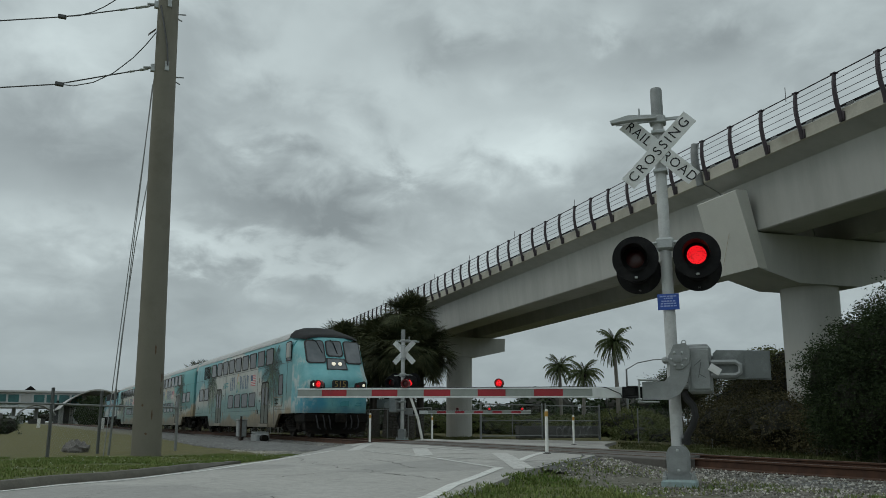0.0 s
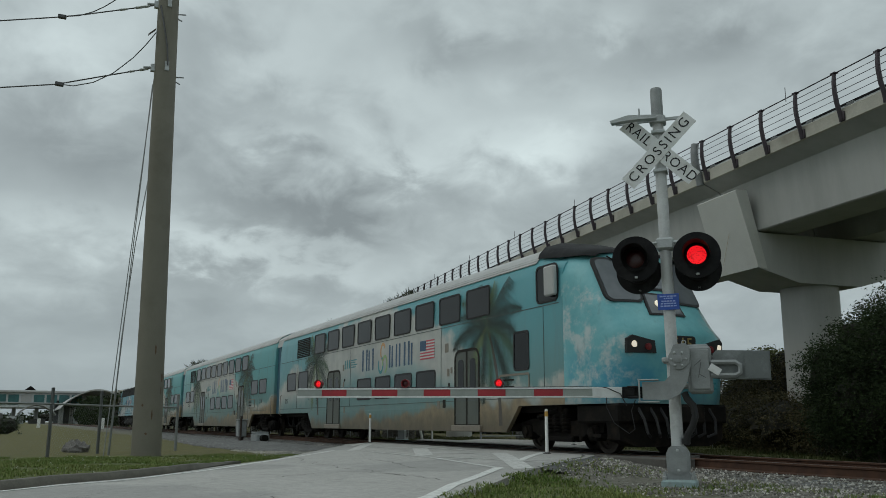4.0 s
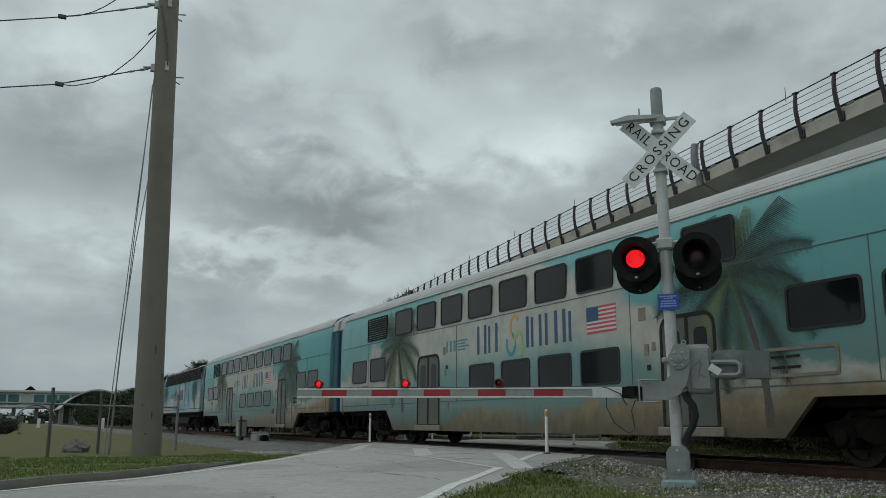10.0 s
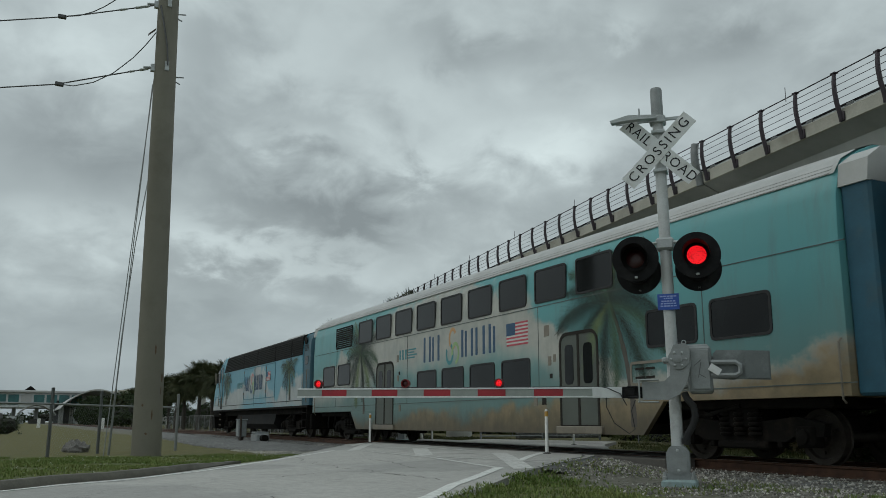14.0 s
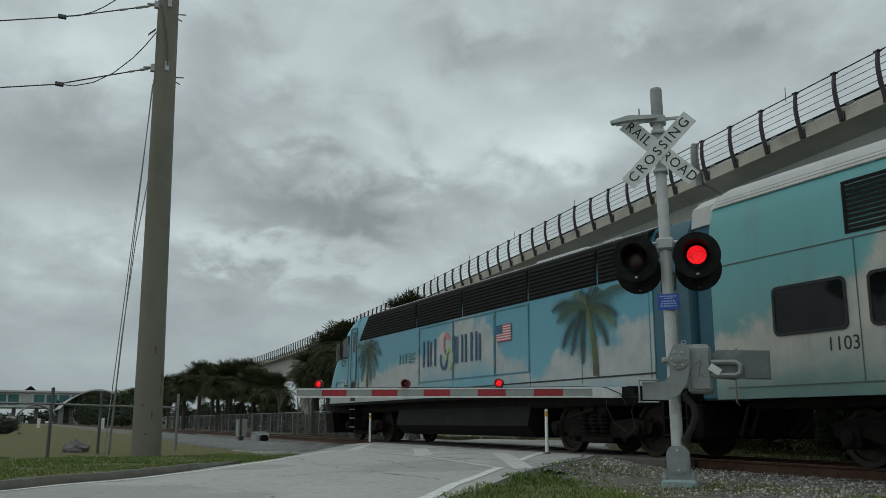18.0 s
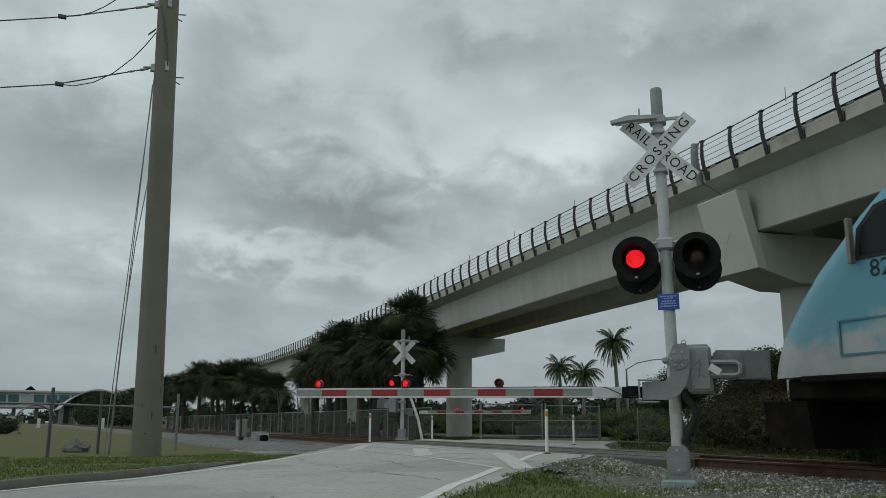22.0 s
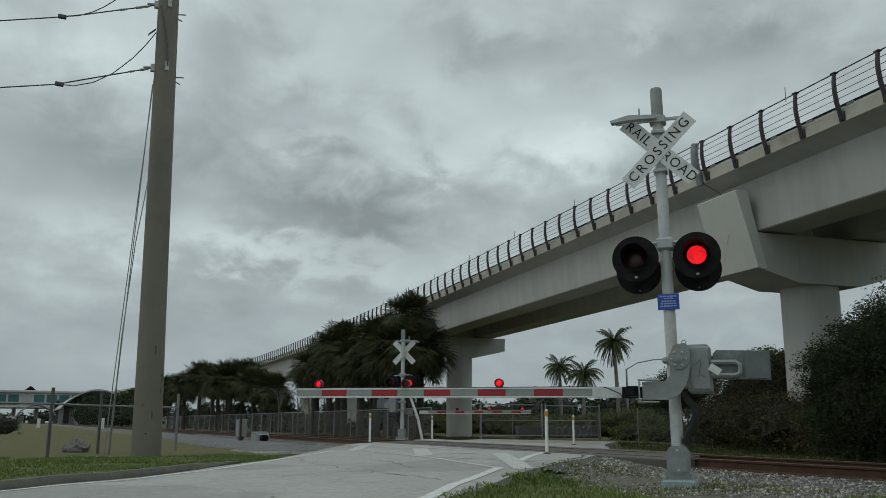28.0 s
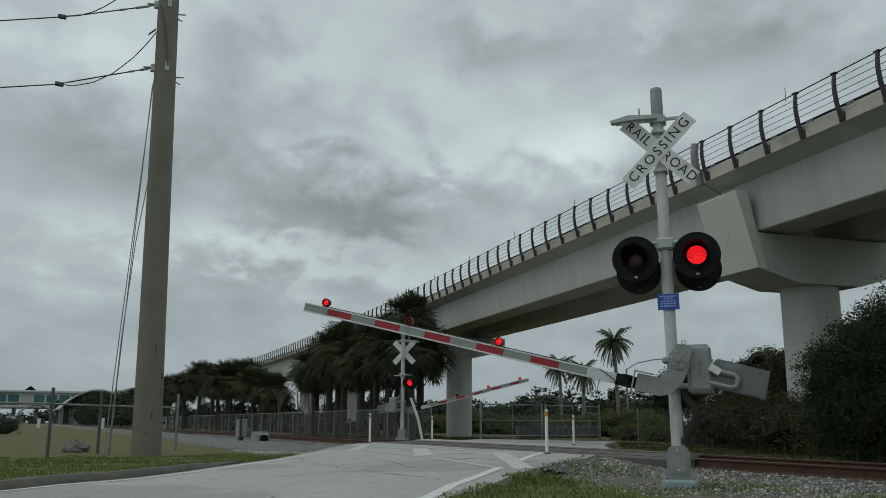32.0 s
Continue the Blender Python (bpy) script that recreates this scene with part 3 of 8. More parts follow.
    g.loft([[(4000 * math.cos(e) * math.cos(2 * math.pi * j / n), 4000 * math.cos(e) * math.sin(2 * math.pi * j / n), 4000 * math.sin(e)) for j in range(n)]
            for e in [radians(-4 + 93.9 * i / rings) for i in range(rings + 1)]], caps=False)
    ob = solid("cloud_backdrop", g, m.mat, "grey overcast sky with drifting banks of cloud", "sky", kind="structure", smooth=80)
    return ob


SKY_GAIN = 1.78
BANKS = [(14.5, 14.1, 7.2, 1.7, -0.14), (18.7, 12.4, 3.4, 1.1, -0.126), (9.9, 9.3, 4.2, 0.8, -0.084), (-0.6, 16.9, 6.4, 2.8, -0.091), (26.1, 24.6, 2.8, 1.4, -0.126), (40.2, 23.7, 3.4, 1.7, -0.098), (45.0, 24.1, 2.6, 1.7, -0.098), (8.7, 24.3, 2.6, 2.3, -0.084), (50.3, 21.0, 4.5, 2.3, -0.042), (19.2, 7.7, 9.8, 1.1, -0.042), (14.7, 18.4, 2.6, 1.3, 0.112), (30.0, 18.4, 7.2, 1.7, 0.105), (22.9, 16.8, 2.3, 1.1, 0.084), (33.5, 17.9, 2.6, 1.1, 0.07), (7.9, 13.5, 1.9, 1.5, 0.07), (10.9, 11.3, 4.9, 0.9, 0.098), (13.7, 23.4, 4.9, 2.3, 0.077), (1.4, 12.6, 4.9, 1.9, 0.063), (37.6, 25.5, 1.9, 1.3, 0.084), (20.9, 21.2, 4.5, 2.3, 0.042), (1.1, 23.6, 4.2, 2.3, 0.028), (18.0, 10.3, 3.0, 1.1, 0.042), (17.9, 15.0, 9.8, 3.4, -0.042), (5.2, 6.5, 11.3, 2.6, -0.049), (-1.0, 14.1, 6.0, 4.5, -0.042), (6.8, 19.6, 4.5, 4.5, -0.028)]
sky_sheet = build_sky()


# ---- ground ----
# road edges, from behind the camera to the crossing and on past it
ROAD_RIGHT = [(9.2, -11.3), (4.8, -7.25), (-3.8, 0.1), (-8.7, 4.2), (-11.3, 6.7), (-13.2, 9.2), (-17.0, 12.6), (-21.8, 15.9), (-26.0, 19.0), (-30.0, 22.5)]
ROAD_LEFT = [(-2.0, -16.0), (-6.6, -8.0), (-10.2, -2.0), (-13.5, 1.45), (-16.9, 3.6), (-21.2, 6.5), (-25.8, 9.75), (-29.2, 12.6), (-32.4, 15.6), (-37.0, 20.0)]


def build_ground():
    g = G()
    xs = sorted({*np.linspace(-70, 20, 91).tolist(), *[20 + 8 * 1.35 ** i for i in range(18)], *[-70 - 8 * 1.35 ** i for i in range(18)]})
    ys = sorted({*np.linspace(-20, 45, 66).tolist(), *[45 + 8 * 1.35 ** i for i in range(18)], *[-20 - 8 * 1.35 ** i for i in range(18)]})
    g.v = [(x, y, ground_z(x, y)) for y in ys for x in xs]
    w = len(xs)
    g.f = [(j * w + i, j * w + i + 1, (j + 1) * w + i + 1, (j + 1) * w + i) for j in range(len(ys) - 1) for i in range(w - 1)]
    solid("ground", g, "turf", "flat ground with patchy short grass and bare soil", "ground", kind="structure", smooth=80)


build_ground()

def ribbon(side_a, side_b, across=6, along=6, lift=0.0, skirt=0.25):
    """A strip between two edges that follows the road's height."""
    g = G()
    rows = []
    for k in range(len(side_a) - 1):
        for s in range(along + (k == len(side_a) - 2)):
            f = s / along
            a = Vector(side_a[k]).lerp(Vector(side_a[k + 1]), f)
            b = Vector(side_b[k]).lerp(Vector(side_b[k + 1]), f)
            rows.append([a.lerp(b, i / across) for i in range(across + 1)])
    w = across + 1
    for r in rows:
        g.v += [(p.x, p.y, road_z(p.y) + lift - (0.07 if TRACK_Y - 1.47 < p.y < TRACK_Y + 1.47 else 0.0)) for p in r]
    g.f = [(j * w + i, j * w + i + 1, (j + 1) * w + i + 1, (j + 1) * w + i) for j in range(len(rows) - 1) for i in range(across)]
    if skirt:
        k = len(g.v)
        for r in rows:
            for p in (r[0], r[-1]):
                g.v.append((p.x, p.y, road_z(p.y) + lift - skirt))
        for j in range(len(rows) - 1):
            g.f.append((j * w, (j + 1) * w, k + 2 * j + 2, k + 2 * j))
            g.f.append((j * w + across, k + 2 * j + 1, k + 2 * j + 3, (j + 1) * w + across))
    return g


TRACK_Y, GAUGE = 11.8, 1.435
solid("road", ribbon(ROAD_RIGHT, ROAD_LEFT, 12, 26), "asphalt", "pale worn cracked asphalt road rising to the level crossing", "road", kind="structure", smooth=60)


def paint_strip(pts, width, mat, name="road_marking", label="worn white painted road line"):
    g = G()
    k = 0
    dense = []
    for a, b in zip(pts, pts[1:]):
        a, b = Vector(a), Vector(b)
        n = max(1, int((b - a).length / 0.5))
        dense += [a.lerp(b, i / n) for i in range(n)]
    dense.append(Vector(pts[-1]))
    for i, p in enumerate(dense):
        d = (dense[min(i + 1, len(dense) - 1)] - dense[max(i - 1, 0)]).normalized()
        s = Vector((-d.y, d.x)) * (width / 2)
        for q in (p - s, p + s):
            g.v.append((q.x, q.y, road_z(q.y) + 0.006))
    g.f = [(2 * i, 2 * i + 1, 2 * i + 3, 2 * i + 2) for i in range(len(dense) - 1)]
    solid(name, g, mat, label, "road marking", kind="structure", smooth=60)


paint_strip([(4.4, -7.1), (-8.92, 4.15), (-10.3, 5.1), (-11.3, 6.0), (-12.4, 6.98)], 0.17, "road_paint")
paint_strip([(-13.45, 8.0), (-16.0, 10.1)], 0.15, "road_paint")
paint_strip([(-9.6, -2.4), (-11.5, -0.17), (-12.3, 0.48), (-12.93, 1.21), (-13.42, 1.64), (-14.18, 2.14), (-14.85, 2.67), (-15.9, 3.35), (-17.56, 4.28), (-19.1, 5.3), (-20.2, 6.24), (-21.14, 7.13)], 0.1, "road_paint")
paint_strip([(-16.1, 9.05), (-11.8, 7.08)], 0.32, "faded_paint", label="faded wide white stop line")
paint_strip([(-15.8, 7.39), (-12.1, 6.9)], 0.1, "faded_paint", label="faded thin white guide line")
paint_strip([(-16.0, 7.56), (-14.8, 7.75), (-12.6, 8.05)], 0.08, "faded_paint", label="faded thin white guide line")
paint_strip([(-21.0, 9.3), (-17.5, 9.2)], 0.2, "faded_paint", label="faded white line before the rails")
paint_strip([(-24.6, 9.2), (-22.8, 8.2)], 0.14, "faded_paint", label="faded white line before the rails")
paint_strip([(-21.6, 14.9), (-23.4, 16.6)], 0.18, "faded_paint", label="faded white line beyond the rails")
paint_strip([(-24.09, 8.45), (-25.66, 10.18)], 0.12, "faded_paint", label="faded thin white guide line")
paint_strip([(-21.66, 8.33), (-19.78, 8.81)], 0.1, "faded_paint", label="faded thin white guide line")
paint_strip([(-19.71, 8.87), (-16.58, 7.57)], 0.36, "faded_paint", label="faded wide white bar across the lane")
paint_strip([(-20.37, 7.36), (-23.81, 9.08)], 0.3, "faded_paint", label="faded wide white bar across the lane")
paint_strip([(-20.53, 7.54), (-16.58, 7.44), (-15.8, 7.39)], 0.08, "faded_paint", label="faded thin white guide line")
paint_strip([(-17.48, 8.12), (-15.75, 8.75)], 0.1, "faded_paint", label="faded thin white guide line")


def road_cracks():
    """Dark open cracks that wander over the worn surface."""
    rng = random.Random(31)
    for pts in ([(-15.2, 5.15), (-11.1, 5.36)], [(-13.98, 5.15), (-13.0, 3.6), (-12.6, 2.4)], [(-19.5, 5.6), (-15.2, 5.15)], [(-9.6, 2.6), (-7.4, 1.6)], [(-16.9, 6.4), (-13.2, 6.2)]):
        line = []
        for a, b in zip(pts, pts[1:]):
            a, b = Vector(a), Vector(b)
            n = int((b - a).length / 0.13)
            side = Vector((-(b - a).y, (b - a).x)).normalized()
            off = 0.0
            for i in range(n):
                off = off * 0.85 + rng.gauss(0, 0.05)
                line.append(a.lerp(b, i / n) + side * off)
        g = G()
        for i, p in enumerate(line):
            d = (line[min(i + 1, len(line) - 1)] - line[max(i - 1, 0)]).normalized()
            s = Vector((-d.y, d.x)) * (0.004 + 0.012 * rng.random() ** 2)
            for q in (p - s, p + s):
                g.v.append((q.x, q.y, road_z(q.y) + 0.004))
        g.f = [(2 * i, 2 * i + 1, 2 * i + 3, 2 * i + 2) for i in range(len(line) - 1)]
        solid("road_crack", g, "crack_dark", "dark wandering crack in the asphalt", "road crack", kind="structure", smooth=0)


M["crack_dark"] = plain("crack_dark", (0.12, 0.116, 0.108), 0.95, 0.0, 0.3, 4, 0.0)
road_cracks()
# darker fresh patch by the edge of the crossing
def build_apron():
    """Dark newer asphalt that runs off the edge of the crossing into the gravel."""
    inner = [(-11.9, 7.35), (-12.7, 8.4), (-13.6, 9.4), (-14.9, 10.3), (-16.2, 10.28)]
    outer = [(-11.5, 7.75), (-11.9, 8.7), (-12.35, 9.6), (-12.9, 10.27), (-13.3, 10.29)]
    rings = []
    for k in range(len(inner) - 1):
        for i in range(5 + (k == len(inner) - 2)):
            a = Vector(inner[k]).lerp(Vector(inner[k + 1]), i / 5)
            b = Vector(outer[k]).lerp(Vector(outer[k + 1]), i / 5)
            row = []
            for f in (0.0, 0.25, 0.5, 0.75, 1.0):
                p = a.lerp(b, f * (1 + 0.18 * noise.noise((a.x * 2.1, a.y * 2.1, 2.0))))
                z0, z1 = road_z(a.y) + 0.005, ground_z(b.x, b.y) - 0.03
                row.append((p.x, p.y, z0 + (z1 - z0) * smoothstep(f) + 0.012 * noise.noise((p.x * 3, p.y * 3, 0.0))))
            rings.append(row)
    tagged(new("asphalt_apron", G().loft(rings, closed=False).mesh("asphalt_apron", "new_asphalt", 60)), "dark newer asphalt running off the crossing's edge", "road", kind="structure")


build_apron()


KERB = [(-8.2, -5.2), (-9.7, -2.6), (-11.65, -0.15), (-12.12, 0.17), (-12.6, 0.5), (-12.93, 0.85), (-13.25, 1.23), (-13.75, 1.67), (-14.55, 2.22), (-15.5, 2.8), (-17.2, 3.66), (-18.4, 4.2)]


def build_kerb():
    """Kerb of the verge: rounded concrete pieces."""
    pts = KERB
    root = thing("kerb", "weathered grey concrete kerb along the grass verge", "kerb", kind="structure")
    path = []
    for a, b in zip(pts, pts[1:]):
        a, b = Vector(a), Vector(b)
        n = max(1, round((b - a).length / 0.4))
        path += [a.lerp(b, i / n) for i in range(n)]
    path.append(Vector(pts[-1]))
    step = 5
    for s in range(0, len(path) - 1, step):
        seg = path[s:s + step + 1]
        rings = []
        for i, p in enumerate(seg):
            d = (seg[min(i + 1, len(seg) - 1)] - seg[max(i - 1, 0)]).normalized()
            o = Vector((d.y, -d.x))
            if o.dot(Vector((-1, -1))) < 0:
                o = -o
            shrink = 0.006 if i in (0, len(seg) - 1) else 0
            z = road_z(p.y)
            top = 0.105 * (1 - 0.85 * smoothstep((s + i - len(path) + 11) / 11))
            prof = [(0.0, -0.2), (0.0, 0.02), (0.035, top - 0.03), (0.06, top), (0.15, top + 0.003), (0.165, top - 0.02), (0.17, -0.2)]
            rings.append([(p.x + o.x * u, p.y + o.y * u, z + w - shrink) for u, w in prof])
        g = G().loft(rings)
        part("kerb_stone", g, "kerb", root)


build_kerb()


# ---- railway ----


def build_track():
    prof = [(-0.07, -0.171), (-0.07, -0.16), (-0.012, -0.14), (-0.009, -0.045), (-0.034, -0.03), (-0.036, -0.006), (-0.026, 0.0), (0.026, 0.0), (0.036, -0.006), (0.034, -0.03), (0.009, -0.045), (0.012, -0.14), (0.07, -0.16), (0.07, -0.171)]
    for s, word in ((-1, "near"), (1, "far")):
        y = TRACK_Y + s * (GAUGE + 0.07) / 2
        root = thing("rail", "rusty brown steel rail with a worn head", "rail", kind="structure", group="rails of the track")
        for x0, x1 in ((-420, -200), (-200, -60), (-60, 10), (10, 150)):
            part("rail_length", G().prism([(y + a, b) for a, b in prof], x0, x1 - 0.01, 0), "rail_rust", root)
            part("rail_head", G().box(x0, y - 0.024, 0.0, x1 - 0.01, y + 0.024, 0.0025), "rail_head", root, "dull bare steel running surface")
    bed = G()
    prof = [(-2.35, -0.4), (-1.75, -0.24), (-1.4, -0.185), (1.4, -0.185), (1.75, -0.24), (2.5, -0.4)]
    rings, x = [], -420.0
    while x <= 150:
        rings.append([(x, TRACK_Y + a + 0.12 * noise.noise((x * 0.4, a, 0)), b + 0.02 * noise.noise((x * 0.6, a * 2, 5.0))) for a, b in prof])
        x += 1.0 if -60 < x < 20 else 6.0
    bed.loft(rings, closed=False)
    tagged(new("ballast_bed", bed.mesh("ballast_bed", "ballast", 80)), "grey crushed stone ballast under the track", "ballast", kind="structure")
    tie = G().box(-0.11, -1.3, -0.19, 0.11, 1.3, -0.168, 0.01).mesh("tie", "wood_tie", 0)
    sleepers = thing("sleepers", "dark weathered wooden sleepers in the ballast", "sleepers", kind="structure")
    rng = random.Random(5)
    x = -60.0
    while x < 8:
        if not -27.5 < x < -14.0:
            part("sleeper", tie, None, sleepers, at=pose(x, TRACK_Y + rng.uniform(-0.03, 0.03), 0, 0, 0, rng.uniform(-1, 1)))
        x += 0.55
    far = G()
    for i in range(400):
        x = -60.6 - i * 0.55
        far.box(x - 0.11, TRACK_Y - 1.3, -0.19, x + 0.11, TRACK_Y + 1.3, -0.168)
    part("far_sleepers", far, "wood_tie", sleepers, smooth=0)
    tagged(sleepers.children[-1], kind="stuff")
    # crossing panels between and beside the rails
    panels = thing("crossing_panels", "worn grey concrete panels between the rails of the level crossing", "crossing panels", kind="structure")
    inner = GAUGE / 2 - 0.07
    for i in range(6):
        x0 = -28.0 + i * 2.42
        for y0, y1 in ((-inner, 0.0), (0.0, inner), (-1.5, -GAUGE / 2 - 0.08), (GAUGE / 2 + 0.08, 1.5)):
            sh = (y0 + y1) / 2 * 1.0
            part("panel", G().box(x0 - sh, TRACK_Y + y0 + 0.008, -0.2, x0 - sh + 2.4, TRACK_Y + y1 - 0.008, -0.008, 0.012), "panel_concrete", panels)


M["panel_concrete"] = plain("panel_concrete", (0.105, 0.098, 0.088), 0.9, 0.0, 0.3, 1.2, 0.3, (0.07, 0.06, 0.052), 50)
build_track()


# ---- the elevated railway ----
V_PATH = [(42.0, 9.78), (-19.22, 17.95), (-88.0, 27.13), (-125.0, 29.9), (-230.0, 33.6), (-320.0, 35.3), (-500.0, 38.5), (-800.0, 43.0)]
V_RISE = [(-800, 22.0), (-500, 15.9), (-320, 12.3), (-230, 11.1), (-125, 8.9), (-88, 8.72), (-55, 8.12), (-19, 8.1), (42, 8.1)]


def v_line():
    """Points every two metres or so along the near edge of the deck, with the lip's height."""
    pts = []
    for a, b in zip(V_PATH, V_PATH[1:]):
        a, b = Vector(a), Vector(b)
        n = max(1, round((b - a).length / 2.0))
        pts += [a.lerp(b, i / n) for i in range(n)]
    pts.append(Vector(V_PATH[-1]))
    for _ in range(60):
        keep = [p.copy() for p in pts]
        for i in range(1, len(pts) - 1):
            if pts[i].x < -62:
                pts[i] = (keep[i - 1] + keep[i] * 2 + keep[i + 1]) / 4
    out = []
    for i, p in enumerate(pts):
        d = (pts[min(i + 1, len(pts) - 1)] - pts[max(i - 1, 0)]).normalized()
        o = Vector((-d.y, d.x))
        out.append((p, d, o if o.y > 0 else -o, float(np.interp(p.x, [k for k, _ in V_RISE], [z for _, z in V_RISE]))))
    return out


V = v_line()


def v_at(x):
    """Position, direction, outward normal and height on the deck's near edge at that x."""
    for (p, d, o, z), (q, e, u, w) in zip(V, V[1:]):
        if q.x <= x <= p.x:
            f = (p.x - x) / max(1e-6, p.x - q.x)
            return p.lerp(q, f), d, o, z + (w - z) * f
    return V[-1]


def build_viaduct():
    root = thing("elevated_viaduct", "pale grey concrete elevated railway viaduct on round piers", "viaduct")
    joints = [40.0, 13.0, -19.22, -50.25, -82.0, -104.0, -132.0, -164.0, -196.0, -228.0, -262.0, -300.0, -340.0, -380.0, -418.0, -560.0, -790.0]
    # cross-section: distance from the near lip towards the far side, height below the lip's top
    lip = [(0.0, -0.02), (0.0, -0.345), (0.03, -0.36), (0.34, -0.36), (0.34, 0.0), (0.02, 0.0)]
    sec = [(0.05, -0.362), (0.62, -0.6), (0.74, -2.05), (0.78, -2.08), (2.02, -2.08), (2.2, -1.1), (3.95, -1.1), (4.1, -2.08), (5.3, -2.08), (5.6, -0.6), (6.2, -0.36), (6.2, 0.0), (5.9, 0.0), (5.9, -0.25), (0.36, -0.25), (0.36, -0.362)]
    for a, b in zip(joints, joints[1:]):
        n = max(2, int((a - b) / 5))
        rings, edge = [], []
        for i in range(n + 1):
            x = a - 0.03 + (b - a + 0.06) * i / n
            p, d, o, z = v_at(x)
            rings.append([(p.x + o.x * u, p.y + o.y * u, z + w) for u, w in sec])
            edge.append([(p.x + o.x * u, p.y + o.y * u, z + w) for u, w in lip])
        part("deck_span", G().loft(rings), "viaduct_concrete", root)
        part("deck_lip", G().loft(edge), "lip_concrete", root, "cream concrete lip along the deck's edge")
        # dark conductor rail and a cable tray on brackets behind the lip
        bar = [v_at(a + (b - a) * i / n) for i in range(n + 1)]
        part("edge_rail", G().loft([[(p.x + o.x * u, p.y + o.y * u, z + w) for u, w in ((0.2, 0.09), (0.34, 0.09), (0.34, 0.19), (0.2, 0.19))] for p, d, o, z in bar]), "black_paint", root, "dark steel edge rail along the deck")
        if b > -140:
            part("cable_tray", G().tube([(p.x + o.x * 0.1, p.y + o.y * 0.1, z + 0.045) for p, d, o, z in bar], 0.03, 5), "galvanised", root, "grey cable tray along the lip")
            stays = G()
            x = a - 0.6
            while x > b:
                p, d, o, z = v_at(x)
                stays.box(-0.1, 0.04, 0.0, 0.1, 0.3, 0.09, 0, pose(p.x, p.y, z, 0, 0, math.degrees(math.atan2(o.y, o.x)) - 90))
                x -= 1.354
            tagged(part("tray_bracket", stays, "fence_metal", root, "small steel brackets under the edge rail"), kind="stuff")
    for j in joints[2:-2]:
        p, d, o, z = v_at(j)
        first = j == -19.22
        if first:
            p = p - d * 0.62
        c = p + o * 3.1
        turn = math.degrees(math.atan2(o.y, o.x)) - 90
        m = pose(c.x, c.y, 0, 0, 0, turn)
        zb = z - 2.1
        if first:
            # end blocks rise beside the girders and lean in at the bottom
            cap = [(-2.5, zb - 1.05), (-1.1, zb - 1.42), (1.1, zb - 1.42), (2.5, zb - 1.05), (2.42, zb - 0.03), (-2.42, zb - 0.03)]
            for e in (-1, 1):
                blk = part("end_block", G().prism([(e * 3.1, zb + 1.13), (e * 3.06, zb + 1.17), (e * 2.72, zb + 1.17), (e * 2.2, zb - 1.08), (e * 2.46, zb - 1.06), (e * 2.5, zb - 1.02)], -0.93, 0.93, 0, m), "block_concrete_lit", root, "leaning concrete block beside the girder, coloured paler for the light on it", smooth=20)
                part("stain", G().box(-0.012, -0.004, -1.0, 0.012, 0.004, 1.0, 0, m @ pose(0.12, e * 2.8, zb + 0.06, e * 15.3)), "damp_stain", blk, "narrow brown damp streak")
        else:
            cap = [(-2.85, zb - 0.03), (-2.8, zb - 0.85), (-1.0, zb - 1.25), (1.0, zb - 1.25), (2.8, zb - 0.85), (2.85, zb - 0.03)]
        part("pier_cap", G().prism(cap, -0.9, 0.9, 0, m), "viaduct_concrete", root)
        part("pier_column", G().lathe([(0.82, -0.6), (0.82, zb - 1.24 if not first else zb - 1.4)], 32, m), "viaduct_concrete", root)
        for u in (-1.7, 1.6):
            part("bearing", G().box(-0.5, u - 0.35, zb - 0.04, 0.5, u + 0.35, zb + 0.02, 0.01, m), "rubber", root)
    # railing: bowed flat posts on brackets, wires and a top wire
    post_me = G().tube([(0, -0.03, -0.34), (0, -0.07, -0.12), (0, -0.13, 0.1), (0, -0.17, 0.4), (0, -0.165, 0.65), (0, -0.13, 0.88)], [0.055, 0.058, 0.06, 0.058, 0.055, 0.05], 7).box(-0.075, -0.19, 0.86, 0.075, -0.07, 0.89).box(-0.075, -0.05, -0.34, 0.1, 0.0, -0.1, 0.01).mesh("railing_post", "rail_post", 60)
    joint_me = G().tube([(0, -0.04, -0.42), (0, -0.09, -0.12), (0, -0.16, 0.1), (0, -0.2, 0.4), (0, -0.19, 0.65), (0, -0.16, 0.87)], 0.12, 7).mesh("joint_post", "fence_metal", 60)
    spots, far = [], G()
    p0, d0, o0, z0 = v_at(-19.22)
    for k in range(30):
        spots.append(p0.x + d0.x * (-0.31 - 1.354 * k))
    x = p0.x + d0.x * (0.04 + 1.354)
    while x > -300:
        spots.append(x)
        x += v_at(x)[1].x * 1.354
    for x in spots:
        p, d, o, z = v_at(x)
        m = pose(p.x, p.y, z, 0, 0, math.degrees(math.atan2(o.y, o.x)) - 90)
        if x > -130:
            part("railing_post", post_me, None, root, at=m)
        else:
            far.tube([m @ Vector((0, -0.03, -0.3)), m @ Vector((0, -0.17, 0.4)), m @ Vector((0, -0.13, 0.88))], 0.06, 4)
    tagged(part("far_railing_posts", far, "rail_post", root), kind="stuff")
    for j in (-19.24, -50.3):
        p, d, o, z = v_at(j)
        part("joint_post", joint_me, None, root, "pale steel post at the deck joint", at=pose(p.x, p.y, z, 0, 0, math.degrees(math.atan2(o.y, o.x)) - 90))
    part("joint_gap", G().box(-0.02, -0.012, -0.36, 0.02, 0.5, 0.01, 0, pose(p0.x, p0.y, z0, 0, 0, math.degrees(math.atan2(o0.y, o0.x)) - 90)), "rubber", root, "dark open joint in the lip")
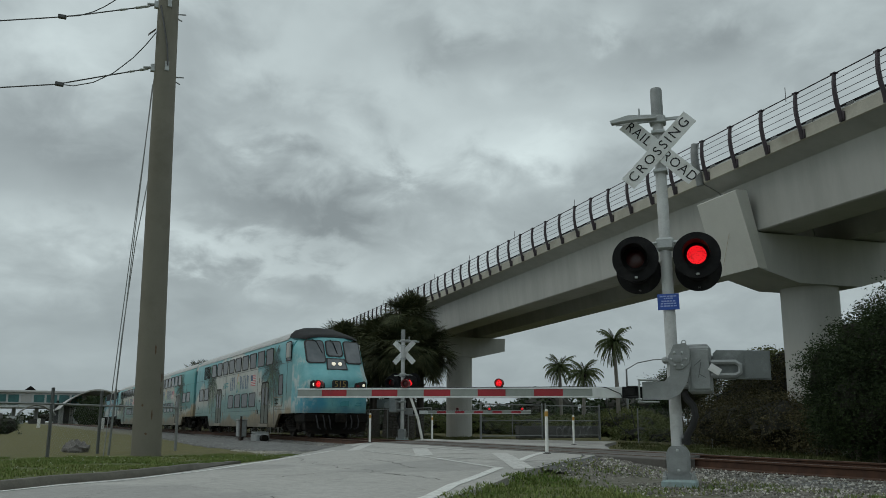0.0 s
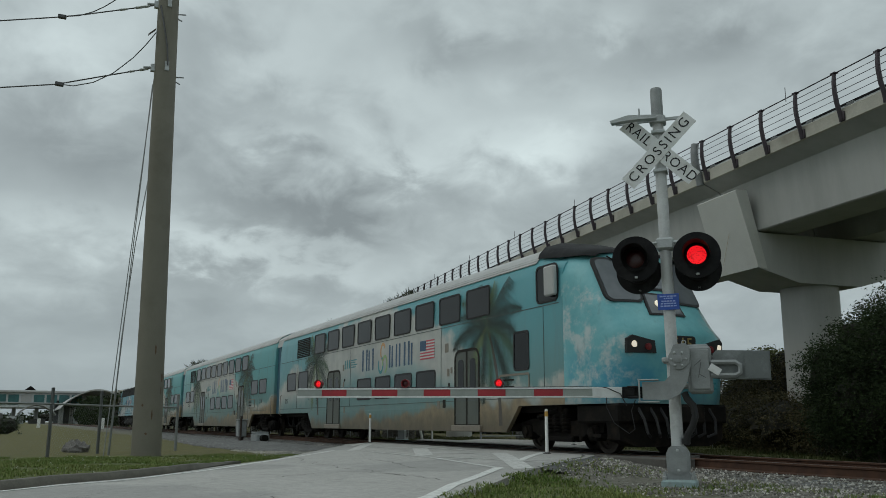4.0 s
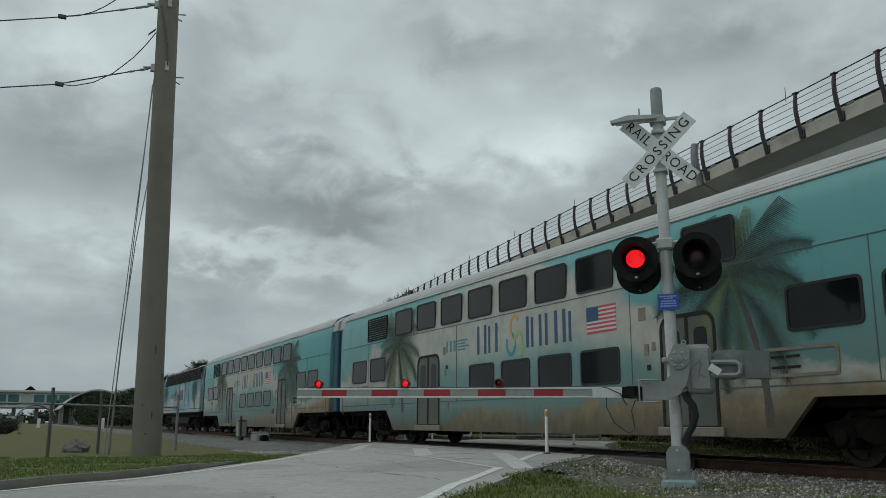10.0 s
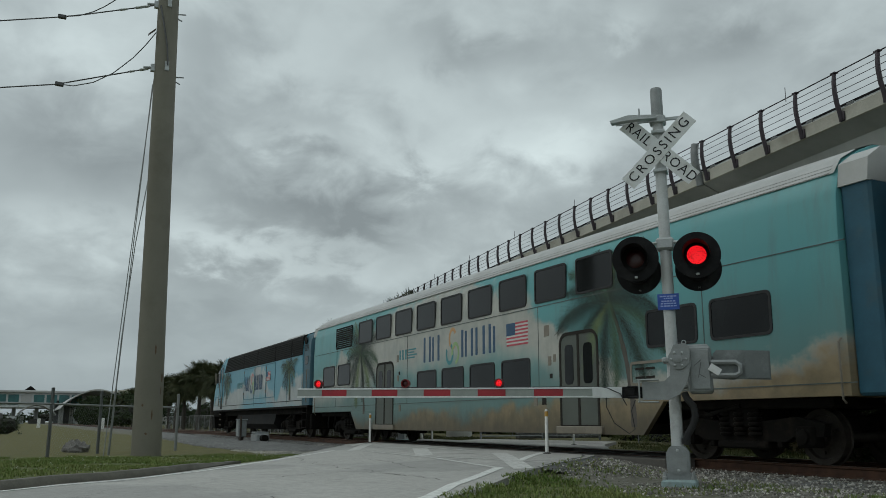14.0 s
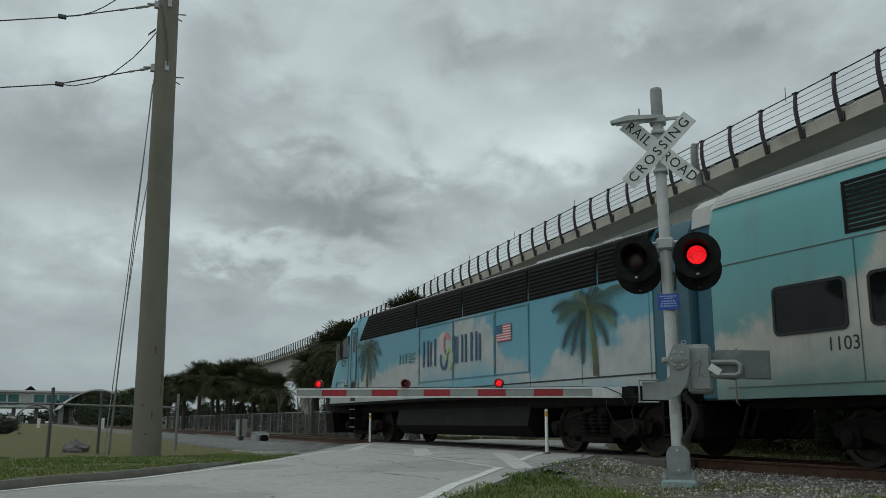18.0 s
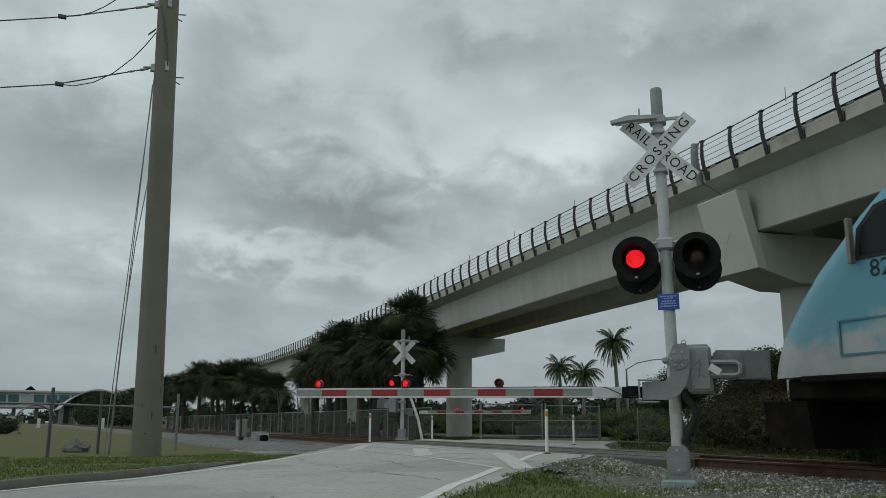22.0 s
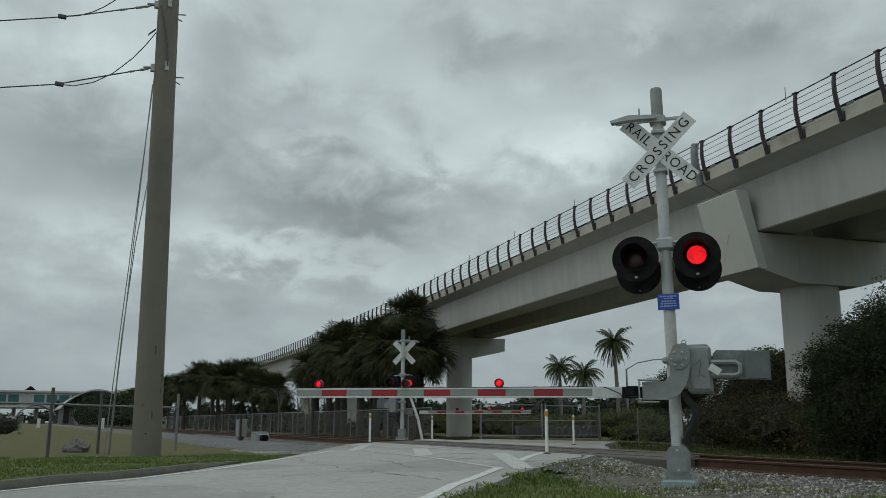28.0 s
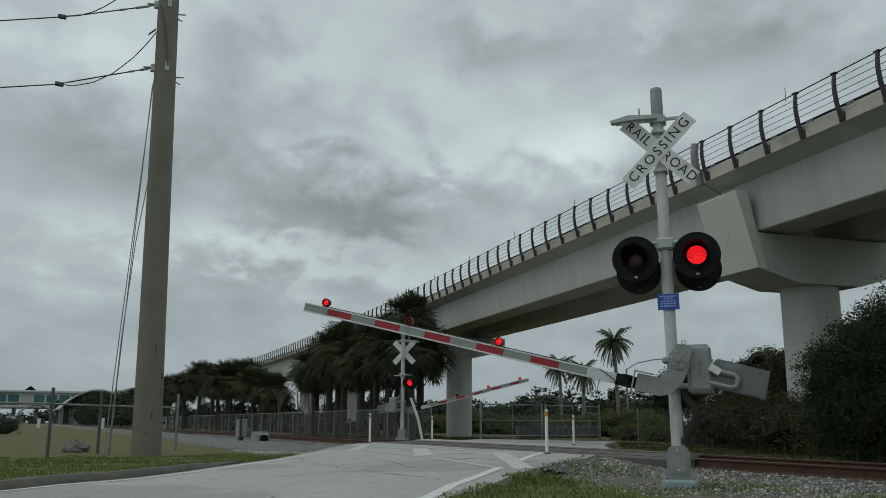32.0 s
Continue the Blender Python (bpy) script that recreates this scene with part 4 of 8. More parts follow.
    for h, off, r in ((0.87, -0.13, 0.018), (0.69, -0.165, 0.009), (0.52, -0.175, 0.009), (0.35, -0.165, 0.009), (0.19, -0.15, 0.009)):
        part("railing_wire", G().tube([(p.x + o.x * off, p.y + o.y * off, z + h) for p, d, o, z in V if p.x < 13 and p.x > -300], r, 4), "rail_post", root)
    for k in (2, 5, 8, 11, 14, 17, 20, 23):
        p, d, o, z = v_at(-15.4 - 2.708 * (k - 2) * 0.75)
        part("railing_rod", G().tube([(p.x, p.y, z + 0.85), (p.x, p.y, z + 1.25)], 0.012, 4), "rail_post", root)


M["lip_concrete"] = plain("lip_concrete", (0.47, 0.45, 0.39), 0.85, 0.0, 0.16, 0.8, 0.2, (0.3, 0.28, 0.23), 30)
# girder concrete made paler: the end blocks' brighter light is in the colour
M["block_concrete_lit"] = plain("block_concrete_lit", (0.56, 0.56, 0.52), 0.85, 0.0, 0.08, 0.7, 0.2, (0.47, 0.46, 0.42), 30)
M["damp_stain"] = plain("damp_stain", (0.4, 0.36, 0.29), 0.9, 0.0, 0.25, 3, 0.0)
M["rail_post"] = plain("rail_post", (0.05, 0.038, 0.046), 0.5, 0.2, 0.2, 4, 0.0)
build_viaduct()


# ---- fences ----
def mesh_panel(g, a, b, z0, z1, pitch, r):
    """Woven wire between two points: slanting wires both ways."""
    a, b = Vector(a), Vector(b)
    L, h = (b - a).length, z1 - z0
    d = (b - a) / L
    n = int((L + h) / pitch)
    for i in range(n):
        s = i * pitch
        for sign in (1, -1):
            u0, u1 = (s - h, s) if sign > 0 else (s, s - h)
            w0, w1 = z0, z1
            if u0 < 0:
                w0, u0 = z0 + (0 - u0) / (u1 - u0) * h, 0
            if u1 < 0:
                w1, u1 = z0 + (0 - (s)) / ((s - h) - s) * h, 0
            if u0 > L:
                w0, u0 = z0 + (L - s) / ((s - h) - s) * h, L
            if u1 > L:
                w1, u1 = z0 + (L - (s - h)) / h * h, L
            p, q = a + d * u0, a + d * u1
            if abs(w1 - w0) < 0.02:
                continue
            o = Vector((-d.y, d.x)) * r
            t = d * r
            k = len(g.v)
            g.v += [(p.x - t.x, p.y - t.y, w0), (p.x + t.x, p.y + t.y, w0), (q.x + t.x, q.y + t.y, w1), (q.x - t.x, q.y - t.y, w1)]
            g.f.append((k, k + 1, k + 2, k + 3))


def wire_fence(pts, height, spacing, label, top=True, pitch=0.12, wire=0.004, ground=None, r=0.03, extra=0.0, mid=False):
    root = thing("chain_link_fence", label, "fence", kind="structure")
    for a, b in zip(pts, pts[1:]):
        a, b = Vector(a), Vector(b)
        L = (b - a).length
        n = max(1, round(L / spacing))
        for i in range(n + 1):
            p = a.lerp(b, i / n)
            z = ground if ground is not None else ground_z(p.x, p.y)
            part("post", G().tube([(p.x, p.y, z - 0.2), (p.x, p.y, z + height + extra), (p.x, p.y, z + height + extra + 0.02)], [r, r, r * 0.4], 8), "fence_metal", root)
        za, zb = (ground, ground) if ground is not None else (ground_z(a.x, a.y), ground_z(b.x, b.y))
        if top:
            part("top_rail", G().tube([(a.x, a.y, za + height), (b.x, b.y, zb + height)], r * 0.75, 6), "fence_metal", root)
        if mid:
            part("mid_rail", G().tube([(a.x, a.y, za + height * 0.52), (b.x, b.y, zb + height * 0.52)], r * 0.6, 6), "fence_metal", root)
        g = G()
        mesh_panel(g, a, b, min(za, zb) + 0.03, min(za, zb) + height, pitch, wire)
        part("wire_mesh", g, "fence_metal", root, "grey woven wire mesh", smooth=0)
    return root


wire_fence([(-22.9, -4.6), (-25.64, 0.71), (-27.73, 2.1)], 1.38, 2.5, "galvanised chain-link fence in the grass beside the pole", ground=-0.3, wire=0.002, extra=0.42, r=0.045)
wire_fence([(-27.73, 2.1), (-29.6, 4.6)], 1.38, 4.0, "galvanised chain-link fence by the utility pole", ground=-0.3, wire=0.002, extra=0.42, r=0.045)
wire_fence([(-45.0, 17.2), (-150.0, 17.2)], 1.55, 3.0, "grey chain-link fence along the far side of the track", pitch=0.16, wire=0.008, top=True)
wire_fence([(-36.5, 17.0), (-45.0, 17.2)], 1.55, 2.8, "grey chain-link fence beside the far signal", pitch=0.14, wire=0.006)
wire_fence([(-30.8, 24.3), (-12.0, 21.5)], 1.5, 2.6, "rusty chain-link fence in front of the shrubs", pitch=0.14, wire=0.003, top=False)


# ---- level crossing signals ----
FLASH = [0.03 + 0.5405 * k + {0: 0.04, 11: -0.05, 24: -0.07, 37: 0.06}.get(k, 0.0) for k in range(60)]
LENSES = []  # (object, resting pose, phase)
ARMS = []


def lens_pair(name, r, parent, at, phase, thick=0.02):
    """A lamp's insert: a glowing face and, on its back, a dark one. It turns half round to flash."""
    lit = G().lathe([(r, -0.001), (r, 0.0), (r * 0.8, thick * 0.6), (r * 0.4, thick), (0.0, thick * 1.05)], 24, pose(0, 0, 0, 90))
    dark = G().lathe([(0.0, -thick * 1.05), (r * 0.4, -thick), (r * 0.8, -thick * 0.6), (r, 0.0), (r, 0.001)], 24, pose(0, 0, 0, 90))
    both = G().add(dark.v, dark.f).add(lit.v, lit.f)
    me = both.mesh(name, "lamp_dark")
    me.materials.append(M["lamp_lit"])
    n = len(dark.f)
    me.polygons.foreach_set("material_index", [0] * n + [1] * (len(both.f) - n))
    ob = part(name, me, None, parent, "red lamp lens", at)
    LENSES.append((ob, at, phase))
    return ob


def flasher(root, x, y, z, face, phase):
    """One lamp unit: black disc, hood, housing behind. face: -1 towards local -y, 1 away."""
    m = pose(x, y, z, 0, 0, 0 if face < 0 else 180) @ Matrix.Scale(1.08, 4)
    disc = G().lathe([(0.165, 0.0), (0.305, 0.0), (0.305, 0.012), (0.165, 0.012), (0.165, 0.0)], 36, pose(0, 0, 0, 90), False)
    unit = part("flasher", disc, "black_paint", root, "round black flashing light unit with a hood", m)
    # hood: an open half tube that is longer on top
    g = G()
    n = 40
    for j in range(n):
        a = 2 * math.pi * j / n
        long = 0.05 + 0.26 * smoothstep((math.sin(a) + 0.85) / 1.5)
        for r in (0.163, 0.17):
            g.v += [(r * math.cos(a), 0.0, r * math.sin(a)), (r * 1.04 * math.cos(a), -long, r * 1.04 * math.sin(a) - 0.05 * long)]
    for j in range(n):
        a, b = 4 * j, 4 * ((j + 1) % n)
        g.f += [(a, a + 1, b + 1, b), (a + 2, b + 2, b + 3, a + 3), (a + 1, a + 3, b + 3, b + 1)]
    part("hood", g, "black_paint", unit)
    part("housing", G().lathe([(0.168, 0.004), (0.172, 0.03), (0.172, 0.16), (0.12, 0.2), (0.05, 0.21), (0.0, 0.211)], 24, pose(0, 0, 0, -90), False), "black_paint", unit)
    part("clip", G().box(-0.02, -0.03, -0.27, 0.02, 0.0, -0.24, 0.004), "galvanised", unit, "small pale metal clip")
    part("bezel", G().lathe([(0.124, 0.0), (0.168, -0.012), (0.168, 0.0), (0.124, 0.008), (0.124, 0.0)], 36, pose(0, 0, 0, 90), False), "black_paint", unit)
    lens_pair("lens", 0.132, unit, pose(0, 0.024, 0, 0, 0, 0), phase)
    return unit


def blade(root, angle, y):
    return part("crossbuck_blade", G().box(-0.67, 0, -0.12, 0.67, 0.006, 0.12, 0.0025), "sign_white", root, "white reflective crossbuck board with black capitals", pose(0, y, CROSS_Z, 0, angle, 0))


CROSS_Z = 4.74
M["weight_plate"] = plain("weight_plate", (0.15, 0.165, 0.165), 0.5, 0.2, 0.2, 4, 0.1, (0.26, 0.28, 0.28))
M["cast_mark"] = plain("cast_mark", (0.12, 0.125, 0.125), 0.6, 0.0, 0.4, 12, 0.1, (0.25, 0.26, 0.26))


def build_signal(at, near, phase_sign):
    """Mast with crossbuck, flashers and a gate; local -x is where the arm points, local -y faces the traffic."""
    root = thing("crossing_signal", "grey steel level crossing signal with crossbuck, red flashers and gate" if near else "distant level crossing signal with crossbuck and a lowered gate", "crossing signal", at, "crossing signals")
    top = 5.74 if near else 4.85
    cz = CROSS_Z if near else 3.85
    part("mast", G().lathe([(0.085, 0.3), (0.083, 2.5), (0.08, top - 0.3), (0.08, top - 0.02), (0.06, top), (0.0, top + 0.005)], 20), "mast_paint", root, "pale grey painted steel mast")
    part("mast_cap", G().lathe([(0.088, top - 0.42), (0.088, top - 0.02), (0.078, top + 0.012), (0.0, top + 0.016)], 20), "cast_grey", root, "darker grey mast top sleeve")
    # foot: junction casting on a bolted base
    foot = G().prism([(-0.19, 0.03), (0.19, 0.03), (0.19, 0.08), (0.14, 0.12), (0.155, 0.2), (0.155, 0.38), (0.12, 0.45), (0.08, 0.48), (-0.08, 0.48), (-0.12, 0.45), (-0.155, 0.38), (-0.155, 0.2), (-0.14, 0.12), (-0.19, 0.08)], -0.14, 0.13, 1)
    part("junction_box", foot, "cast_grey", root, "grey cast junction box at the mast foot")
    part("box_cover", G().prism([(-0.11, 0.15), (-0.03, 0.1), (0.03, 0.1), (0.11, 0.15), (0.125, 0.38), (0.05, 0.42), (0.03, 0.46), (-0.03, 0.46), (-0.05, 0.42), (-0.125, 0.38)], -0.165, -0.14, 1), "cast_grey", root)
    for bx, bz in ((0, 0.15), (0, 0.42)):
        part("cover_bolt", G().lathe([(0.022, 0.0), (0.022, 0.02), (0.012, 0.025)], 8, pose(bx, -0.165, bz, 90)), "galvanised", root)
    part("base_plate", G().box(-0.24, -0.23, -0.2, 0.24, 0.23, 0.03, 0.03), "base_green", root, "greenish grey painted base casting")
    for bx in (-0.19, 0.19):
        for by in (-0.18, 0.18):
            part("anchor_bolt", G().lathe([(0.03, 0.03), (0.03, 0.07), (0.016, 0.075), (0.016, 0.13)], 8, pose(bx, by, 0)), "galvanised", root)
    # crossbuck
    words = {1: [("RAIL", -0.4, 0.95), ("ROAD", 0.39, 0.95)], -1: [("CROSSING", 0, 1.0)]} if near else {1: [], -1: []}
    y_cross = -0.13
    for s in (1, -1):
        bl = blade(root, 45 * s, y_cross)
        bl.matrix_basis = pose(0, y_cross - (0.012 if s < 0 else 0), cz, 0, 45 * s, 0)
        for text, lx, squeeze in words[s]:
            letters("letters", text, 0.145, "letter_black", bl, pose(lx, -0.003, 0), 1.3 if s < 0 else 1.15, squeeze, "black painted capitals")
        if not words[s]:
            tagged(bl, "pale grey blank crossbuck board")
    for dz in (-0.3, 0.3):
        part("sign_clamp", G().box(-0.1, -0.13, cz + dz - 0.025, 0.1, 0.09, cz + dz + 0.025, 0.01), "galvanised", root)
    # cross arm with its two angled wings at the mast top
    part("top_bracket", G().box(-0.62, -0.05, top - 0.52, 0.34, -0.02, top - 0.47, 0.006).box(-0.12, -0.11, top - 0.56, 0.12, 0.1, top - 0.44, 0.02), "galvanised", root, "galvanised cross bracket below the mast top")
    part("wing_plate", G().prism([(-0.68, top - 0.52), (-0.4, top - 0.46), (0.0, top - 0.5), (0.0, top - 0.55), (-0.4, top - 0.54), (-0.66, top - 0.56)], -0.3, -0.18, 1), "galvanised", root)
    part("bell_bracket", G().box(-0.3, -0.08, top - 0.46, -0.05, -0.05, top - 0.43, 0.006, pose(0, 0, 0)).box(-0.27, -0.1, top - 0.44, -0.25, -0.02, top - 0.3, 0.004), "galvanised", root)
    # flashers on a cross arm, back to back
    fz = 3.11 if near else 2.6
    part("light_arm", G().tube([(-0.42, -0.08, fz + 0.2), (0.0, -0.08, fz + 0.26), (0.44, -0.08, fz + 0.2)], 0.028, 8).box(-0.13, -0.12, fz + 0.14, 0.13, 0.1, fz + 0.32, 0.03).tube([(-0.1, -0.1, fz + 0.12), (-0.2, -0.14, fz + 0.06)], 0.015, 6), "galvanised", root, "galvanised arm that carries the lights")
    for x in (-0.415, 0.435):
        flasher(root, x, -0.26, fz, -1, (1 if x < 0 else 0) if phase_sign > 0 else (0 if x < 0 else 1))
        flasher(root, x, 0.2, fz - 0.12, 1, (1 if x < 0 else 0) if phase_sign > 0 else (0 if x < 0 else 1))
    if near:
        sg = part("notice_plate", G().box(-0.15, -0.11, 2.37, 0.15, -0.1, 2.6, 0.004), "sign_blue", root, "small blue enamel notice with rows of white lettering")
        for k, (z, w) in enumerate(((2.565, 0.24), (2.535, 0.13), (2.495, 0.2), (2.46, 0.22), (2.425, 0.23))):
            for j in range(5):
                w1 = w / 5
                part("text_bar", G().box(-w / 2 + j * w1 + 0.004, -0.113, z - 0.009, -w / 2 + (j + 1) * w1 - 0.004, -0.109, z + 0.009), "print_pale_blue", sg)
    # gate machine on the far side of the mast, with a lifting eye
    part("machine_case", G().box(0.2, -0.25, 1.19, 0.53, 0.3, 1.83, 0.03).box(0.1, -0.2, 1.75, 0.5, 0.28, 1.86, 0.02), "cast_grey", root, "grey cast gate machine case")
    part("cast_mark", G().box(-0.006, -0.282, -0.11, 0.006, -0.275, 0.11, 0, pose(0.37, 0, 1.5, 0, 12)).box(-0.005, -0.282, -0.05, 0.005, -0.275, 0.05, 0, pose(0.4, 0, 1.42, 0, -60)).box(-0.005, -0.282, -0.06, 0.005, -0.275, 0.06, 0, pose(0.35, 0, 1.6, 0, 50)), "cast_mark", root, "worn dark stencil mark on the case")
    part("case_door", G().box(0.25, -0.275, 1.24, 0.5, -0.25, 1.78, 0.015), "cast_grey", root)
    part("lifting_eye", G().tube([(0.17 + 0.03 * math.cos(a), 0, 1.91 + 0.03 * math.sin(a)) for a in [i * math.pi / 6 for i in range(13)]], 0.008, 5, False), "galvanised", root)
    for z0, z1 in ((1.62, 1.7), (1.26, 1.33)):
        part("machine_clamp", G().box(-0.14, -0.14, z0, 0.28, 0.14, z1, 0.02), "galvanised", root)
    part("conduit", G().tube([(0.14, -0.1, 1.2), (0.17, -0.12, 1.12), (0.25, -0.14, 1.02), (0.27, -0.14, 0.88), (0.22, -0.13, 0.74), (0.15, -0.1, 0.63), (0.12, -0.08, 0.5)], 0.05, 10).tube([(0.12, -0.08, 0.5), (0.12, -0.08, 0.58)], 0.06, 10), "rubber", root, "black flexible conduit")
    if near:
        part("tag", G().box(-0.08, -0.003, -0.05, 0.08, 0.003, 0.05, 0.002), "sign_white", root, "small white tag hanging from the gate machine", pose(0.57, -0.3, 1.5, 0, 35, 0))
    # the moving gate: everything turns about one axle
    piv = Vector((0.1, -0.32, 1.63))
    arm_at = Matrix.Translation(piv)
    az = -0.43
    j_cast = G().prism([(0.1, 0.24), (0.15, 0.18), (0.16, -0.05), (0.11, -0.28), (0.0, -0.46), (-0.15, -0.53), (-0.5, -0.53), (-0.5, -0.29), (-0.2, -0.28), (-0.12, -0.2), (-0.11, 0.1), (-0.06, 0.22)], -0.05, 0.02, 1)
    arm = part("gate_arm", j_cast, "cast_grey", root, "red and white striped gate arm on a grey curved casting", arm_at)
    part("hub_plate", G().lathe([(0.14, 0.0), (0.14, 0.02), (0.05, 0.025), (0.05, 0.05), (0.02, 0.055)], 20, pose(0, -0.05, 0.02, 90)), "cast_grey", arm)
    for k in range(6):
        a = k * math.pi / 3
        part("hub_bolt", G().lathe([(0.018, 0.0), (0.018, 0.02), (0.008, 0.024)], 6, pose(0.1 * math.cos(a), -0.07, 0.02 + 0.1 * math.sin(a), 90)), "galvanised", arm)
    part("clevis", G().box(-0.56, -0.09, -0.27, -0.28, 0.04, -0.25, 0.005).box(-0.56, -0.09, -0.57, -0.28, 0.04, -0.55, 0.005).box(-0.55, -0.09, -0.57, -0.53, -0.05, -0.25, 0.004), "galvanised", arm)
    part("arm_fitting", G().box(-0.78, -0.02, az - 0.08, -0.5, 0.03, az + 0.08, 0.01).box(-0.74, -0.06, az - 0.05, -0.6, 0.07, az + 0.05, 0.01).tube([(-0.7, -0.08, az + 0.07), (-0.56, -0.08, az + 0.07)], 0.02, 6).tube([(-0.7, -0.08, az - 0.07), (-0.56, -0.08, az - 0.07)], 0.02, 6), "black_paint", arm, "dark breakaway fitting at the arm's root")
    x = -0.78
    part("arm_plate", G().box(x - 0.415, -0.03, az - 0.075, x, -0.004, az + 0.075, 0.004), "arm_plate", arm, "bare pale plate at the arm's root")
    x -= 0.41
    for k in range(11):
        h = 0.07 - 0.004 * k / 11
        part("stripe", G().box(x - 0.421, -0.028, az - h + 0.012, x, -0.004, az + h - 0.012, 0.003), "arm_red" if k % 2 else "arm_white", arm, "red reflective stripe" if k % 2 else "greyish white reflective stripe")
        x -= 0.421
    part("arm_edge", G().box(x, -0.036, az + 0.05, -1.19, 0.008, az + 0.072, 0.003).box(x, -0.036, az - 0.072, -1.19, 0.008, az - 0.05, 0.003), "arm_plate", arm, "pale metal edging of the arm")
    for k, (lx, phase) in enumerate(((-5.46, None), (-4.01, 1), (-2.55, 0))):
        c = Vector((lx, -0.01, az + 0.14))
        part("lamp_bracket", G().box(lx - 0.05, -0.03, az + 0.065, lx + 0.05, 0.015, az + 0.095, 0.006).box(lx - 0.015, -0.015, az + 0.09, lx + 0.015, 0.005, az + 0.11), "black_paint", arm)
        part("lamp_ring", G().lathe([(0.05, -0.045), (0.062, -0.045), (0.065, 0.0), (0.065, 0.045), (0.05, 0.045), (0.05, -0.045)], 18, pose(c.x, c.y, c.z, 90), False), "red_housing", arm)
        ph = phase if phase is None or phase_sign > 0 else phase
        lens_pair("lens", 0.052, arm, Matrix.Translation(c) @ pose(0, 0, 0, 0, 0, 0 if near or phase is not None else 180), ph, 0.025)
    part("lamp_cable", G().tube([(-5.4, 0.015, az + 0.08), (-4.19, 0.012, az + 0.078), (-3.6, 0.012, az + 0.085), (-2.85, 0.012, az + 0.078), (-1.4, 0.012, az + 0.082), (-1.0, -0.03, az + 0.07), (-0.8, -0.05, az - 0.02), (-0.72, -0.06, az - 0.18)], 0.007, 5), "rubber", arm, "thin black cable along the arm")
    part("counterweight", G().prism([(0.45, -0.24), (1.19, -0.26), (1.19, 0.13), (0.5, 0.15), (0.45, 0.1)], 0.12, 0.15, 1).prism([(0.86, -0.23), (1.17, -0.24), (1.17, 0.11), (0.86, 0.12)], 0.1, 0.12, 1), "weight_plate", arm, "flat galvanised counterweight plates")
    part("weight_arm", G().prism([(0.0, 0.1), (0.3, 0.1), (0.75, 0.03), (0.82, -0.05), (0.82, -0.2), (0.73, -0.26), (0.3, -0.22), (0.0, -0.1)], 0.17, 0.2, 1).tube([(0.42, 0.07, -0.02), (0.74, 0.07, -0.02), (0.8, 0.07, -0.06), (0.8, 0.07, -0.16), (0.74, 0.07, -0.2), (0.42, 0.07, -0.2)], 0.035, 6), "cast_grey", arm)
    part("slack_cable", G().tube([(-1.0, -0.02, az - 0.02), (-1.0, -0.04, az - 0.2), (-0.9, -0.03, az - 0.42), (-0.7, -0.02, az - 0.56), (-0.62, -0.02, az - 0.5), (-0.66, -0.02, az - 0.25), (-0.6, -0.02, az - 0.1)], 0.006, 5), "rubber", arm)
    ARMS.append((arm, arm_at))
    return root


M["print_pale_blue"] = plain("print_pale_blue", (0.35, 0.45, 0.75), 0.5, 0.0, 0.1, 9, 0.0)
SIGNAL_NEAR = pose(-9.62, 8.27, -0.17, 0, 0, 46.2) @ pose(0, 0, 0, 0, -0.7)
SIGNAL_FAR = pose(-35.7, 15.2, -0.12, 0, 0, 46.2 + 180)
build_signal(SIGNAL_NEAR, True, 1)
build_signal(SIGNAL_FAR, False, -1)


def build_posts():
    """White flexible marker posts with an orange band."""
    first = thing("marker_post", "slim white plastic marker post with an orange top band", "marker post", pose(-15.45, 9.83, 0.0), "marker posts")
    part("tube", G().lathe([(0.037, 0.0), (0.035, 0.03), (0.034, 0.88), (0.02, 0.905), (0.0, 0.907)], 14), "post_white", first)
    part("band", G().lathe([(0.035, 0.75), (0.0365, 0.755), (0.0365, 0.85), (0.035, 0.855)], 14), "post_band", first, "orange reflective band")
    part("foot", G().lathe([(0.085, 0.0), (0.08, 0.012), (0.037, 0.025)], 14), "rubber", first)
    for m in (pose(-25.67, 9.84, 0.0), pose(-23.09, 15.69, -0.04, 0.5, 0.5), pose(-31.42, 14.67, -0.02)):
        copy_thing(first, m)
    lean = thing("leaning_post", "white plastic post leaning over beside the far signal", "marker post")
    part("tube", G().tube([(-32.0, 14.5, -0.03), (-32.0, 14.3, 0.8), (-32.15, 14.05, 1.6)], 0.055, 10), "post_white", lean)


build_posts()


# ---- the train: a cab car leads, two coaches, a locomotive pushes ----
# Each vehicle's space: x towards the front of the train, -y the side towards the road, z = 0 at the rail tops.
SIDE = 1.49
WHEELS = []


def section(x, z0, roof=True, tuck=0.0):
    """Half-rounded outline of a coach at x, from sill height z0."""
    s = SIDE - tuck
    pts = [(-s, z0), (-s, 3.3), (-s + 0.03, 3.9), (-s + 0.12, 4.22), (-s + 0.3, 4.46), (-s + 0.65, 4.66), (-0.5, 4.78), (0, 4.81)]
    return [(x, a, b) for a, b in pts] + [(x, -a, b) for a, b in reversed(pts[:-1])]


def rounded(x0, z0, x1, z1, r, n=4):
    """Outline of a rounded rectangle."""
    out = []
    for cx, cz, a0 in ((x1 - r, z1 - r, 0), (x0 + r, z1 - r, 90), (x0 + r, z0 + r, 180), (x1 - r, z0 + r, 270)):
        for i in range(n + 1):
            a = radians(a0 + 90 * i / n)
            out.append((cx + r * math.cos(a), cz + r * math.sin(a)))
    return out


